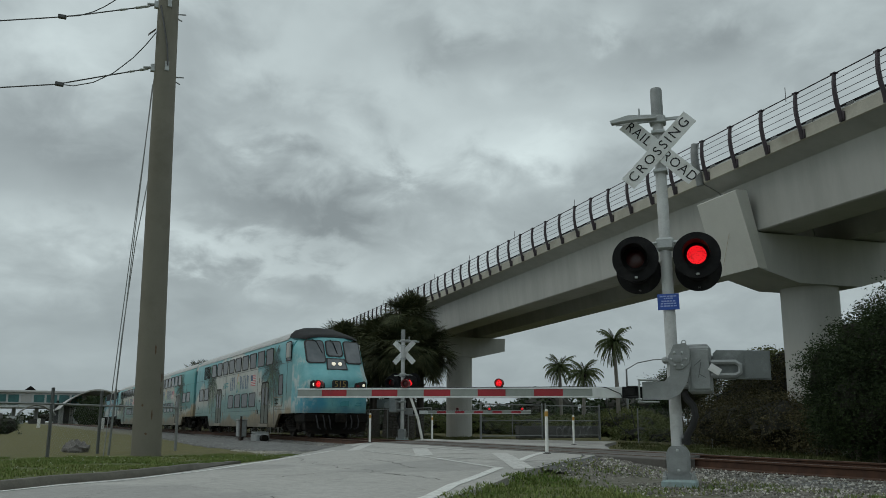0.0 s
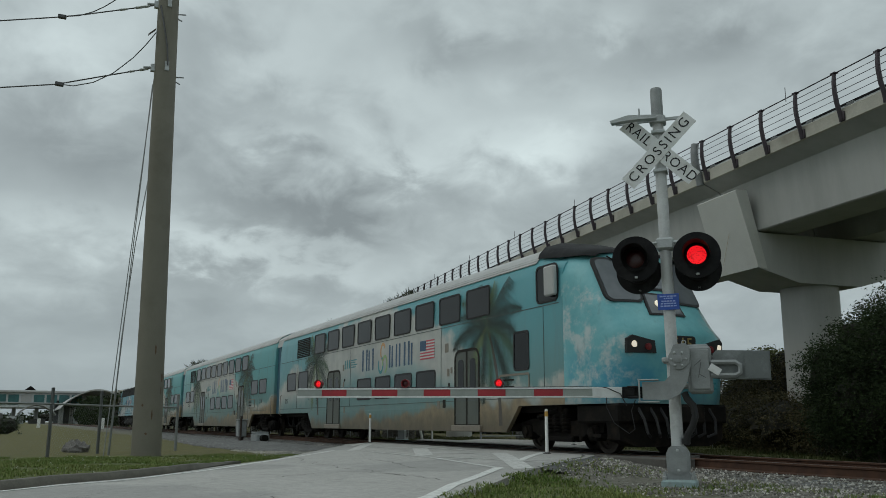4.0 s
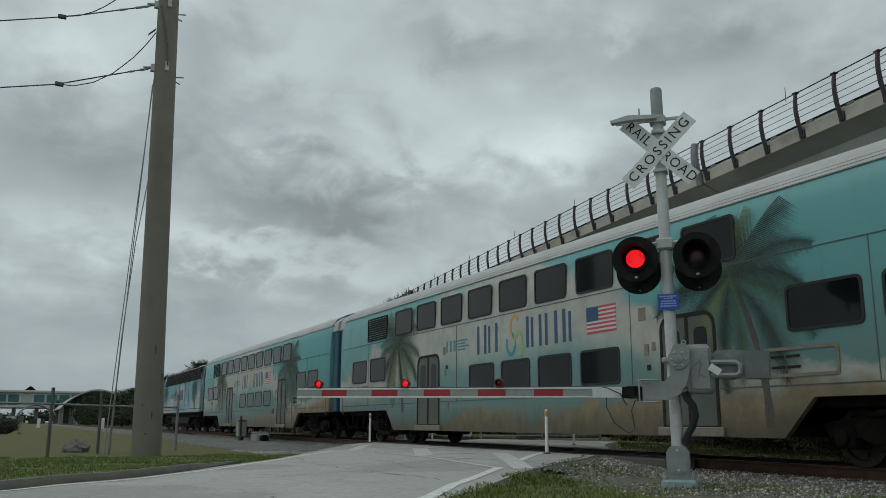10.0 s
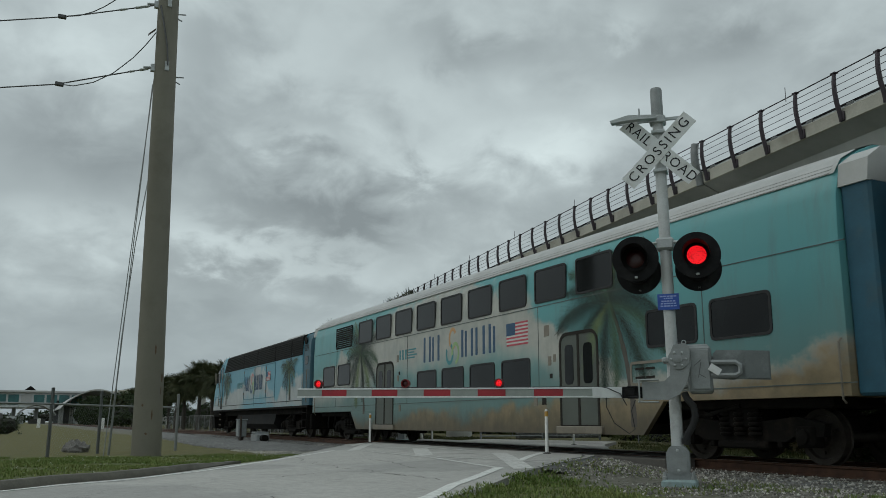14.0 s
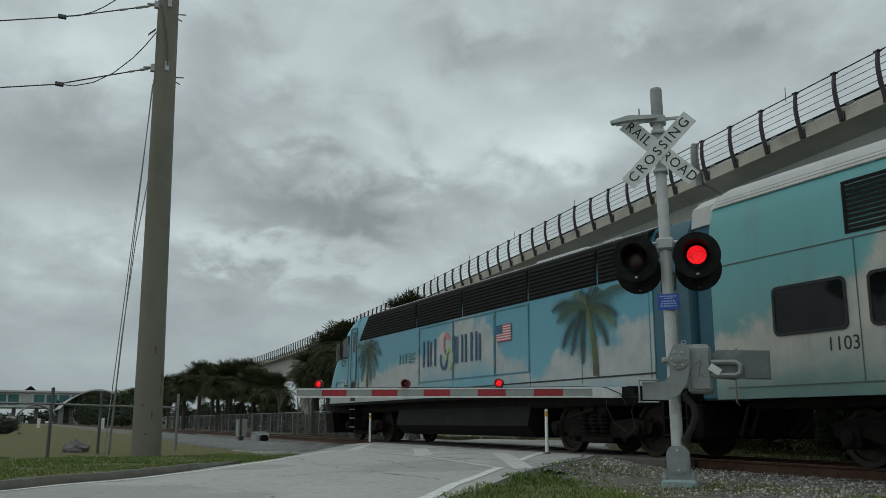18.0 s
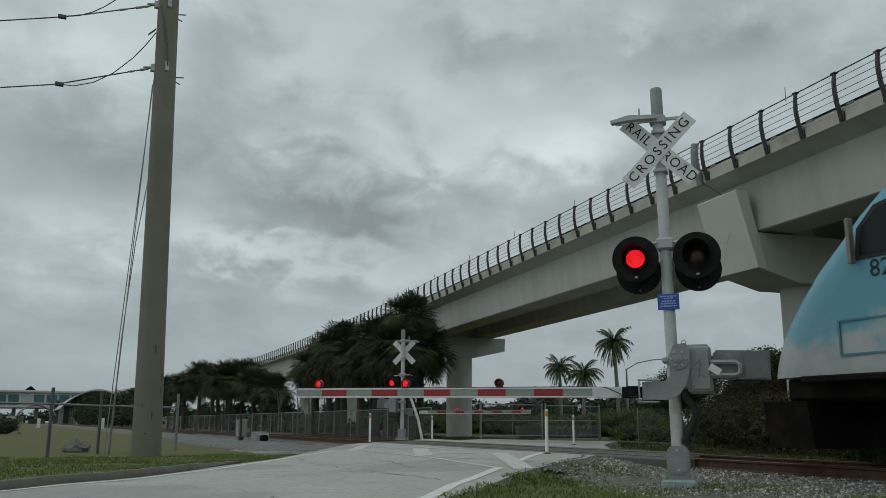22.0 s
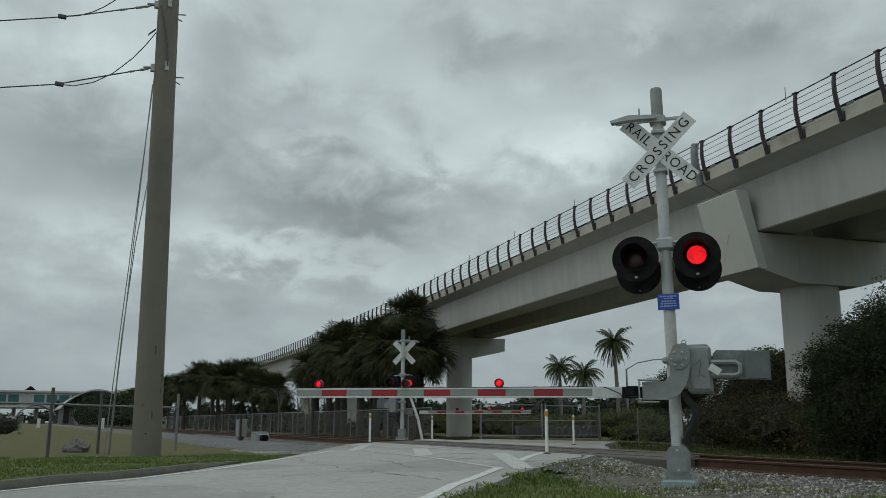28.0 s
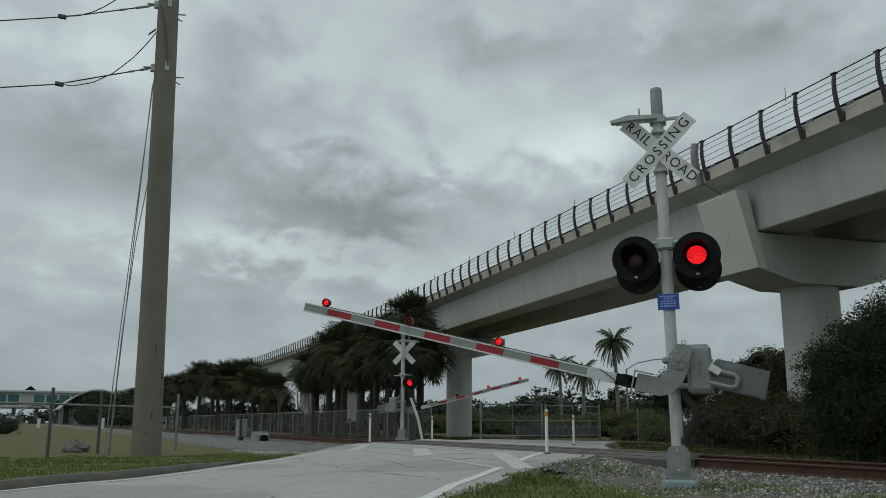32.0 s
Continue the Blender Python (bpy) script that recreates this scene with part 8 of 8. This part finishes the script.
def build_wires():
    t = thing("overhead_lines", "thin dark overhead wires leading off from the pole", "power line")
    upper = [(-25.24, 2.59, 12.91), (-26.18, 0.63, 12.59), (-26.54, -0.12, 12.50), (-27.27, -1.64, 12.38), (-28.37, -3.92, 12.28)]
    lower = [(-25.23, 2.61, 10.90), (-25.82, 1.39, 10.65), (-26.46, 0.06, 10.37), (-27.18, -1.44, 10.26), (-28.25, -3.68, 10.16)]
    for pts in (upper, lower):
        part("wire", G().tube(pts, 0.02, 5), "wire", t)
        a, b = Vector(pts[0]), Vector(pts[1])
        part("splice", G().tube([a.lerp(b, 0.12), a.lerp(b, 0.3)], 0.04, 6), "galvanised", t)
        part("splice", G().tube([a.lerp(b, 0.42), a.lerp(b, 0.52)], 0.035, 6), "galvanised", t)
    part("tap_wire", G().tube([(-25.24, 2.60, 12.02), (-25.35, 2.35, 11.62), (-25.51, 2.03, 11.20), (-25.75, 1.53, 10.72), (-25.99, 1.03, 10.43), (-26.24, 0.51, 10.32), (-26.42, 0.13, 10.37)], 0.016, 5), "wire", t)
    part("tap_wire", G().tube([(-25.79, 1.44, 13.07), (-25.93, 1.15, 12.85), (-26.07, 0.86, 12.68), (-26.25, 0.48, 12.55), (-26.47, 0.03, 12.52)], 0.016, 5), "wire", t)
    for p in ((-26.42, 0.13, 10.37), (-26.47, 0.03, 12.52)):
        part("tap_clamp", G().box(p[0] - 0.06, p[1] - 0.12, p[2] - 0.06, p[0] + 0.06, p[1] + 0.12, p[2] + 0.06, 0.02), "wire", t)
    guys = thing("guy_wires", "three steel guy wires anchored in the grass", "guy wire")
    for pts in ([(-25.21, 2.65, 10.76), (-25.48, 2.09, -0.30)], [(-25.23, 2.61, 10.37), (-25.42, 2.21, -0.27)], [(-25.20, 2.68, 7.43), (-25.29, 2.48, 5.60), (-25.37, 2.31, 2.87), (-25.42, 2.21, -0.27)]):
        part("guy_wire", G().tube(pts, 0.014, 5), "guy_steel", guys)
    part("guy_guard", G().tube([(-25.42, 2.21, -0.27), (-25.22, 2.26, 1.5)], 0.03, 6), "fence_metal", guys, "grey guard sleeve on the guy wire")


build_wires()


# ---- small things beside the track ----
def build_trackside():
    t = thing("relay_cabinet", "small grey weathered cabinet on a post by the track", "cabinet", pose(-41.2, 9.35, -0.3))
    part("case", G().box(-0.25, -0.2, 0.25, 0.25, 0.2, 1.0, 0.03), "cast_grey", t)
    part("lid", G().box(-0.28, -0.23, 1.0, 0.28, 0.23, 1.05, 0.015), "cast_grey", t)
    part("leg", G().box(-0.1, -0.1, -0.2, 0.1, 0.1, 0.25, 0.01), "wood_tie", t)
    part("stake", G().tube([(0.33, -0.1, -0.2), (0.33, -0.1, 1.2)], 0.05, 8), "wood_tie", t, "weathered brown stake")
    s = thing("switch_machine", "low grey switch machine beside the rails", "switch machine", pose(-39.6, 9.85, -0.3))
    part("case", G().box(-0.55, -0.3, 0.05, 0.55, 0.3, 0.42, 0.05), "cast_grey", s)
    part("cover", G().box(-0.3, -0.33, 0.4, 0.3, 0.33, 0.5, 0.04), "cast_grey", s)
    part("motor", G().tube([(0.55, 0, 0.22), (0.95, 0, 0.22)], 0.16, 10), "bogie", s)
    part("plinth", G().box(-0.7, -0.4, -0.2, 0.8, 0.4, 0.06, 0.03), "wood_tie", s)
    rng = random.Random(3)
    g = G()
    n, k = 26, 16
    rings = []
    for i in range(k + 1):
        e = -math.pi / 2 + math.pi * i / k
        rings.append([(0.62 * math.cos(e) * math.cos(a) * (1 + 0.35 * noise.noise((math.cos(a) * 1.7, math.sin(a) * 1.7, e * 2))), 0.42 * math.cos(e) * math.sin(a) * (1 + 0.3 * noise.noise((math.cos(a) * 2, math.sin(a) * 2, e * 2 + 4))), 0.2 + 0.3 * math.sin(e) * (1 + 0.4 * noise.noise((math.cos(a), math.sin(a), e))) + 0.12 * noise.noise((math.cos(a) * 4, math.sin(a) * 4, e * 5))) for a in [2 * math.pi * j / n for j in range(n)]])
    g.loft(rings)
    solid("boulder", g, "stone", "dark weathered limestone boulder in the grass", "rock", pose(-29.4, 1.6, -0.4, 0, 0, 20) @ Matrix.Scale(0.85, 4), smooth=30)
    for x, y in ((-149.5, 2.5), (-120.0, 9.4)):
        p = thing("white_stake", "white wooden marker stake in the grass", "stake", pose(x, y, -0.4), "white stakes")
        part("stake", G().box(-0.25, -0.25, 0, 0.25, 0.25, 1.5, 0.05), "post_white", p)
    d = thing("waste_bin", "dark green waste bin behind the fence", "bin", pose(-24.6, 25.0, -0.2))
    part("body", G().loft([[(x * s, y * s, z) for x, y in ((-0.3, -0.3), (0.3, -0.3), (0.3, 0.3), (-0.3, 0.3))] for s, z in ((0.85, 0.0), (1.0, 0.9), (1.05, 0.95))]), "bin_green", d)
    part("lid", G().box(-0.33, -0.33, 0.95, 0.33, 0.33, 1.02, 0.03), "bin_green", d)
    # double wire gate across the closed road beyond the crossing
    a, b = Vector(GATE[0]), Vector(GATE[1])
    gate = thing("wire_gate", "double chain-link gate across the closed road, sprayed with graffiti", "gate")
    for f, r in ((0.0, 0.05), (0.485, 0.035), (0.515, 0.035), (1.0, 0.06)):
        p = a.lerp(b, f)
        part("gate_post", G().tube([(p.x, p.y, -0.3), (p.x, p.y, 1.52 + 0.05), (p.x, p.y, 1.6)], [r, r, r * 0.5], 8), "fence_metal", gate)
    for f0, f1 in ((0.0, 0.485), (0.515, 1.0)):
        p, q = a.lerp(b, f0), a.lerp(b, f1)
        leaf = part("gate_leaf", G().tube([(p.x, p.y, 0.02), (q.x, q.y, 0.02), (q.x, q.y, 1.5), (p.x, p.y, 1.5), (p.x, p.y, 0.02)], 0.03, 6), "fence_metal", gate, "pale tube frame of a gate leaf")
        part("mid_bar", G().tube([(p.x, p.y, 0.75), (q.x, q.y, 0.75)], 0.025, 6), "fence_metal", leaf)
        m = p.lerp(q, 0.5)
        part("upright", G().tube([(m.x, m.y, 0.02), (m.x, m.y, 1.5)], 0.022, 6), "fence_metal", leaf)
        g = G()
        mesh_panel(g, p, q, 0.03, 1.49, 0.13, 0.004)
        part("wire_mesh", g, "fence_metal", leaf, smooth=0)
    wall = thing("concrete_barrier", "low concrete barrier behind the gate, covered in grey graffiti", "barrier")
    o = Vector((-0.4, 0.1))
    p, q = a.lerp(b, 0.3) + o, a.lerp(b, 1.02) + o
    turn = math.degrees(math.atan2(q.y - p.y, q.x - p.x))
    L = (q - p).length
    m = pose(p.x, p.y, -0.12, 0, 0, turn)
    part("block", G().box(0, -0.15, 0, L, 0.15, 0.62, 0.03, m), "stone_block", wall)
    rng = random.Random(9)
    x = L * 0.42
    sd = 0.156
    for k in range(6):
        w = 0.48
        pts = [(x + w * (0.5 + 0.42 * math.cos(t2) + rng.uniform(-0.04, 0.04)), 0.3 + 0.24 * math.sin(t2) + rng.uniform(-0.03, 0.03)) for t2 in [i * 0.5236 + k for i in range(9)]]
        for face in (-1, 1):
            part("sprayed_shape", G().tube([m @ Vector((u, face * sd, v)) for u, v in pts], 0.05, 4), "graffiti", wall, "pale grey sprayed loop")
        x += w
    # street lamp far behind
    sl = thing("street_lamp", "slender grey street lamp with a curved arm in the distance", "street lamp", pose(-49.2, 38.0, -0.2))
    part("column", G().tube([(0, 0, -0.2), (0, 0, 4.6)], [0.09, 0.06], 8), "fence_metal", sl)
    part("arm", G().tube([(0, 0, 4.55), (0.5, 0.6, 5.0), (1.2, 1.4, 5.2), (1.9, 2.2, 5.25)], 0.04, 6), "fence_metal", sl)
    part("lantern", G().box(1.75, 2.0, 5.17, 2.3, 2.5, 5.28, 0.04), "cast_grey", sl)


M["stone_block"] = plain("stone_block", (0.11, 0.11, 0.105), 0.85, 0.0, 0.25, 2, 0.3, (0.07, 0.07, 0.065), 40)
GATE = ((-36.0, 19.3), (-38.2, 27.6))
build_trackside()


# ---- the station at the far end of the track ----
M["shed_grey"] = plain("shed_grey", (0.1, 0.105, 0.105), 0.8, 0.0, 0.3, 0.25, 0.0)


def build_station():
    t = thing("railway_station", "distant pale station with glazed concourse and arched platform roofs", "station", pose(-480.0, 9.0, 0) @ Matrix.Diagonal((1, 1, 1.22, 1)))

    def vault(x0, x1, y0, y1, z0, rise, name):
        n = 16
        rings = []
        for x in (x0, x1):
            out = [(x, y0 + (y1 - y0) * i / n, z0 + rise * math.sin(math.pi * i / n) ** 0.8) for i in range(n + 1)]
            inn = [(x, y0 + (y1 - y0) * i / n, z0 - 0.4 + (rise - 0.1) * math.sin(math.pi * i / n) ** 0.8) for i in range(n, -1, -1)]
            rings.append(out + inn)
        part(name, G().loft(rings), "station_roof", t, "pale arched platform roof")
    vault(-20, 60, 6.0, 37.0, 5.4, 7.0, "platform_roof")
    vault(20, 50, -11.0, 5.0, 3.2, 3.8, "entrance_roof")
    for y in (8.0, 13.0, 30.0, 35.0):
        for x in (0.0, 20.0, 40.0):
            part("roof_column", G().lathe([(0.4, -0.5), (0.4, 6.0)], 8, pose(x, y, 0)), "station_wall", t)
    part("platform", G().box(-20, 14.5, -0.5, 60, 30, 0.9), "station_wall", t)
    part("train_shed_back", G().box(-22, 6, -0.5, -20, 37, 9.5), "shed_grey", t, "dim grey interior under the roof")
    part("concourse", G().box(-60, -60, 6.3, -20, 34, 12.6, 0.3), "station_wall", t, "pale elevated concourse")
    part("concourse_roof", G().box(-62, -62, 12.6, -18, 36, 13.6, 0.3), "station_roof", t)
    part("roof_gable", G().prism([(-9.0, 13.6), (-3.0, 13.6), (-6.0, 15.6)], -40, -22, 0), "bogie", t, "small dark gable on the roof")
    for k in range(15):
        y = -58 + k * 6.0
        part("glass_bay", G().box(-20.1, y, 7.6, -19.7, y + 5.0, 11.8), "station_glass" if k % 5 != 3 else "station_roof", t, "green tinted glazing bay", smooth=0)
    for k in range(9):
        part("support", G().box(-40, -58 + 11 * k, -0.5, -38.5, -56 + 11 * k, 6.3), "station_wall", t)
    for k in range(7):
        part("low_wall", G().box(10 + 3 * k, -60 + 9 * k, -0.5, 22 + 3 * k, -53 + 9 * k, 1.6 + (k * 5 % 3)), "station_wall" if k % 2 else "stone_block", t, smooth=0)


build_station()


M["petal_white"] = plain("petal_white", (0.55, 0.56, 0.48), 0.7, 0.0, 0.1, 9, 0.0)
M["grey_stone"] = leaf_material("grey_stone", (0.06, 0.06, 0.058), (0.15, 0.148, 0.142), (0.36, 0.35, 0.33), 1.5)
M["pale_stone"] = leaf_material("pale_stone", (0.2, 0.19, 0.165), (0.36, 0.345, 0.305), (0.58, 0.56, 0.5), 1.5)


def shoulder_edge(x):
    """How far the ballast spreads from the track towards the field."""
    return float(np.interp(x, [-75, -60, -45, -38, -33, -29, -26.5], [8.6, 7.6, 7.0, 6.5, 6.3, 6.9, 8.4])) + 0.25 * noise.noise((x * 0.8, 0.0, 6.0))


def far_ground_cover():
    """Grass of the verges, loose stones and gravel: too many to count."""
    rng = random.Random(21)

    def grass(name, regions, density, h, label, mat="grass_blade"):
        g = G()
        for x0, y0, x1, y1, inside, k in regions:
            n = int((x1 - x0) * (y1 - y0) * density * k)
            for _ in range(n):
                x, y = rng.uniform(x0, x1), rng.uniform(y0, y1)
                if not inside(x, y) or noise.noise((x * 0.7, y * 0.7, 9.0)) < -0.3 + 0.35 * rng.random():
                    continue
                z = road_z(y) - 0.02 if y < 10 and -0.4 < side_of(ROAD_RIGHT, x, y) <= 0.05 else ground_z(x, y) - 0.01
                hh = h * rng.uniform(0.4, 1.3)
                for _ in range(3):
                    a = rng.uniform(0, 6.28)
                    dx, dy = math.cos(a) * hh * 0.55, math.sin(a) * hh * 0.55
                    w = 0.008 + 0.006 * rng.random()
                    px, py = -math.sin(a) * w, math.cos(a) * w
                    i = len(g.v)
                    g.v += [(x - px, y - py, z), (x + px, y + py, z), (x + dx, y + dy, z + hh)]
                    g.f.append((i, i + 1, i + 2))
        solid(name, g, mat, label, "grass", kind="stuff", smooth=0)

    def right_of_road(x, y):
        return side_of(ROAD_RIGHT, x, y) > -0.12 + 0.1 * noise.noise((x * 2, y * 2, 1.0)) and y < 9.6 - 0.6 * noise.noise((x * 0.8, 0, 0)) and not (y > 6.9 + 0.5 * noise.noise((x, y, 2.0)) and rng.random() < 0.75)

    def left_verge(x, y):
        return (side_of(ROAD_LEFT, x, y) < -0.55 or y < 4.3) and (y > 4.9 or side_of(KERB, x, y) < -0.18) and y < 8.2 + 0.05 * (x + 20)
    grass("verge_grass", [(-13.5, 1.5, -2.0, 9.8, right_of_road, 1.0), (-8.5, 8.2, -3.0, 9.7, lambda x, y: noise.noise((x * 1.1, y * 1.6, 3.0)) > 0.05, 0.9)], 430, 0.055, "green and straw-coloured tufts of grass beside the road")
    grass("field_grass", [(-27.0, -4.0, -10.0, 7.0, lambda x, y: left_verge(x, y) and x > -24.5 + 2.0 * noise.noise((x, y, 7.0)), 1.6)], 260, 0.06, "short green grass with weeds along the kerb")
    flowers = G()
    for _ in range(260):
        x, y = rng.uniform(-23.5, -13.0), rng.uniform(-3.0, 5.0)
        if left_verge(x, y):
            flowers.lathe([(0.0, 0.0), (0.013, 0.004), (0.0, 0.009)], 5, pose(x, y, ground_z(x, y) + rng.uniform(0.045, 0.08), rng.uniform(-30, 30), rng.uniform(-30, 30)), False)
    solid("small_flowers", flowers, "petal_white", "small whitish flowers scattered in the grass", "flowers", kind="stuff", smooth=0)
    grass("far_grass", [(-60.0, 14.5, -8.0, 24.0, lambda x, y: y > 15.0 and not (-38 < x < -20 and side_of(ROAD_RIGHT, x, y) < 0.3 and y < 24), 1.0)], 60, 0.13, "rough olive green grass beyond the track", "rough_grass")

    def stones(name, regions, label, mat="loose_stone"):
        g = G()
        for x0, y0, x1, y1, inside, n, size in regions:
            for _ in range(n):
                x, y = rng.uniform(x0, x1), rng.uniform(y0, y1)
                if not inside(x, y):
                    continue
                s = size * rng.uniform(0.5, 1.0) * (2.0 if rng.random() < 0.012 else 1.0)
                z = stone_z(x, y) + s * 0.2
                c = Vector((x, y, z))
                pts = [c + Vector((sx * s * rng.uniform(0.5, 1.0), sy * s * rng.uniform(0.5, 1.0), sz * s * rng.uniform(0.35, 0.8))) for sx, sy, sz in ((1, 0, 0), (-1, 0, 0), (0, 1, 0), (0, -1, 0), (0, 0, 1), (0, 0, -1))]
                g.add(pts, [(0, 2, 4), (2, 1, 4), (1, 3, 4), (3, 0, 4), (2, 0, 5), (1, 2, 5), (3, 1, 5), (0, 3, 5)])
        solid(name, g, mat, label, "gravel", kind="stuff", smooth=0)
    bank = G()
    bank.loft([[(x, shoulder_edge(x) + (9.7 - shoulder_edge(x)) * f, ground_z(x, shoulder_edge(x) + (9.7 - shoulder_edge(x)) * f) + 0.012 + 0.03 * math.sin(math.pi * f * 0.5)) for f in (0, 0.2, 0.4, 0.6, 0.8, 1.0)] for x in [-75 + 0.8 * i for i in range(61)]], closed=False)
    tagged(new("ballast_shoulder", bank.mesh("ballast_shoulder", "ballast", 80)), "grey crushed stone spread beside the track", "ballast", kind="structure")
    off = lambda x, y: side_of(ROAD_RIGHT, x, y) > 0.15
    stones("loose_gravel", [(-15.0, 6.6, -1.0, 10.9, lambda x, y: off(x, y) and y > 7.0 + 0.9 * noise.noise((x * 0.5, y, 4.0)), 9000, 0.032),
                            (-15.0, 8.6, -1.0, 11.0, off, 7000, 0.042)], "loose pale limestone gravel around the signal mast")
    stones("pale_gravel", [(-32.5, 5.6, -22.0, 10.4, lambda x, y: side_of(ROAD_LEFT, x, y) < -0.06 and y > 6.0 + 0.5 * noise.noise((x, y, 1.0)) - 0.42 * (x + 31.0) * (x < -31.0) - 0.3 * min(0.0, x + 24.0) * 0.3 and noise.noise((x * 0.6, y * 0.6, 8.0)) > -0.25, 11000, 0.03)], "pale limestone gravel beside the road and the ballast", "pale_stone")
    stones("ballast_stones", [(-60.0, 8.6, -26.4, 11.0, lambda x, y: True, 20000, 0.04), (-60.0, 6.2, -27.0, 9.0, lambda x, y: y > shoulder_edge(x) - 0.1, 14000, 0.04), (-28.0, 4.8, -21.5, 9.0, lambda x, y: side_of(ROAD_LEFT, x, y) < -0.1 and y > 4.6 - 0.45 * (x + 20.5), 5000, 0.035), (-14.0, 11.1, 2.0, 12.5, lambda x, y: True, 5000, 0.04), (-60, 12.6, -28, 13.9, lambda x, y: True, 6000, 0.04)], "grey crushed ballast stones along the track", "grey_stone")


def stone_z(x, y):
    dy = abs(y - TRACK_Y)
    prof = [(0, -0.185), (1.4, -0.185), (1.75, -0.24), (2.4, -0.4), (99, -0.4)]
    for (a, b), (c, d) in zip(prof, prof[1:]):
        if a <= dy <= c:
            return max(ground_z(x, y), b + (d - b) * (dy - a) / (c - a))
    return ground_z(x, y)


far_ground_cover()


# ---- what moves ----
def train_x(t):
    """How far the train has come along the track."""
    return TRAIN_X0 + np.interp(t, TRAIN_T, TRAIN_S)


TRAIN_X0 = 5.85
TRAIN_T = [0, 1, 2, 3, 6, 7, 8, 9, 10, 11, 12, 13, 14, 17, 18, 19, 20, 21, 22, 24, 32]
TRAIN_S = [-52.34, -47.1, -41.9, -36.75, -20.45, -14.75, -8.95, -3.1, 2.79, 8.6, 14.4, 20.1, 25.75, 42.5, 48.05, 53.55, 59.05, 64.55, 70.05, 81.0, 125.0]


def gate_angle(t):
    return float(np.interp(t, [0, 30.52, 30.6, 30.8, 31.0, 31.2, 31.4, 31.6, 31.8, 32.0], [0, 0, 0.9, 2.95, 4.65, 6.5, 8.35, 10.15, 11.85, 13.5]))


def motions():
    for car, back in ((cab_car, 0.0), (coach_one, 25.91), (coach_two, 52.17), (locomotive, 77.73)):
        walk(car, [(t, pose(train_x(t) - back, TRACK_Y, 0)) for t in TRAIN_T])
    for ws, at, r in WHEELS:
        rows, turn = [], 0.0
        for i in range(321):
            t = i / 10
            turn = math.degrees((train_x(t) - train_x(0)) / r)
            rows.append((t, pose(at.x, at.y, at.z, 0, turn, 0)))
        walk(ws, rows)
    for lens, at, phase in LENSES:
        if phase is None:
            continue
        half = phase  # half turns made so far; even: the lit face looks out
        rows = [(0, at @ pose(0, 0, 0, 0, 0, 180 * half))]
        for k, t in enumerate(FLASH):
            for f, part_turn in ((-0.05, 0), (-0.0167, 60), (0.0167, 120), (0.05, 180)):
                if 0 < t + f < SECONDS:
                    rows.append((t + f, at @ pose(0, 0, 0, 0, 0, 180 * half + part_turn)))
            half += 1
        rows.append((SECONDS, at @ pose(0, 0, 0, 0, 0, 180 * half)))
        walk(lens, rows)
    for (arm, at), rest in zip(ARMS, (1.0, 0.0)):
        walk(arm, [(t, at @ pose(0, 0, 0, 0, gate_angle(t) + rest, 0)) for t in (0, 30.5, 30.6, 30.8, 31.0, 31.2, 31.4, 31.6, 31.8, 32.0)])
    walk(sky_sheet, [(0, pose(0, 0, 0)), (16, pose(0, 0, 0, 0, 0, -1.4)), (SECONDS, pose(0, 0, 0, 0, 0, -2.8))])


motions()
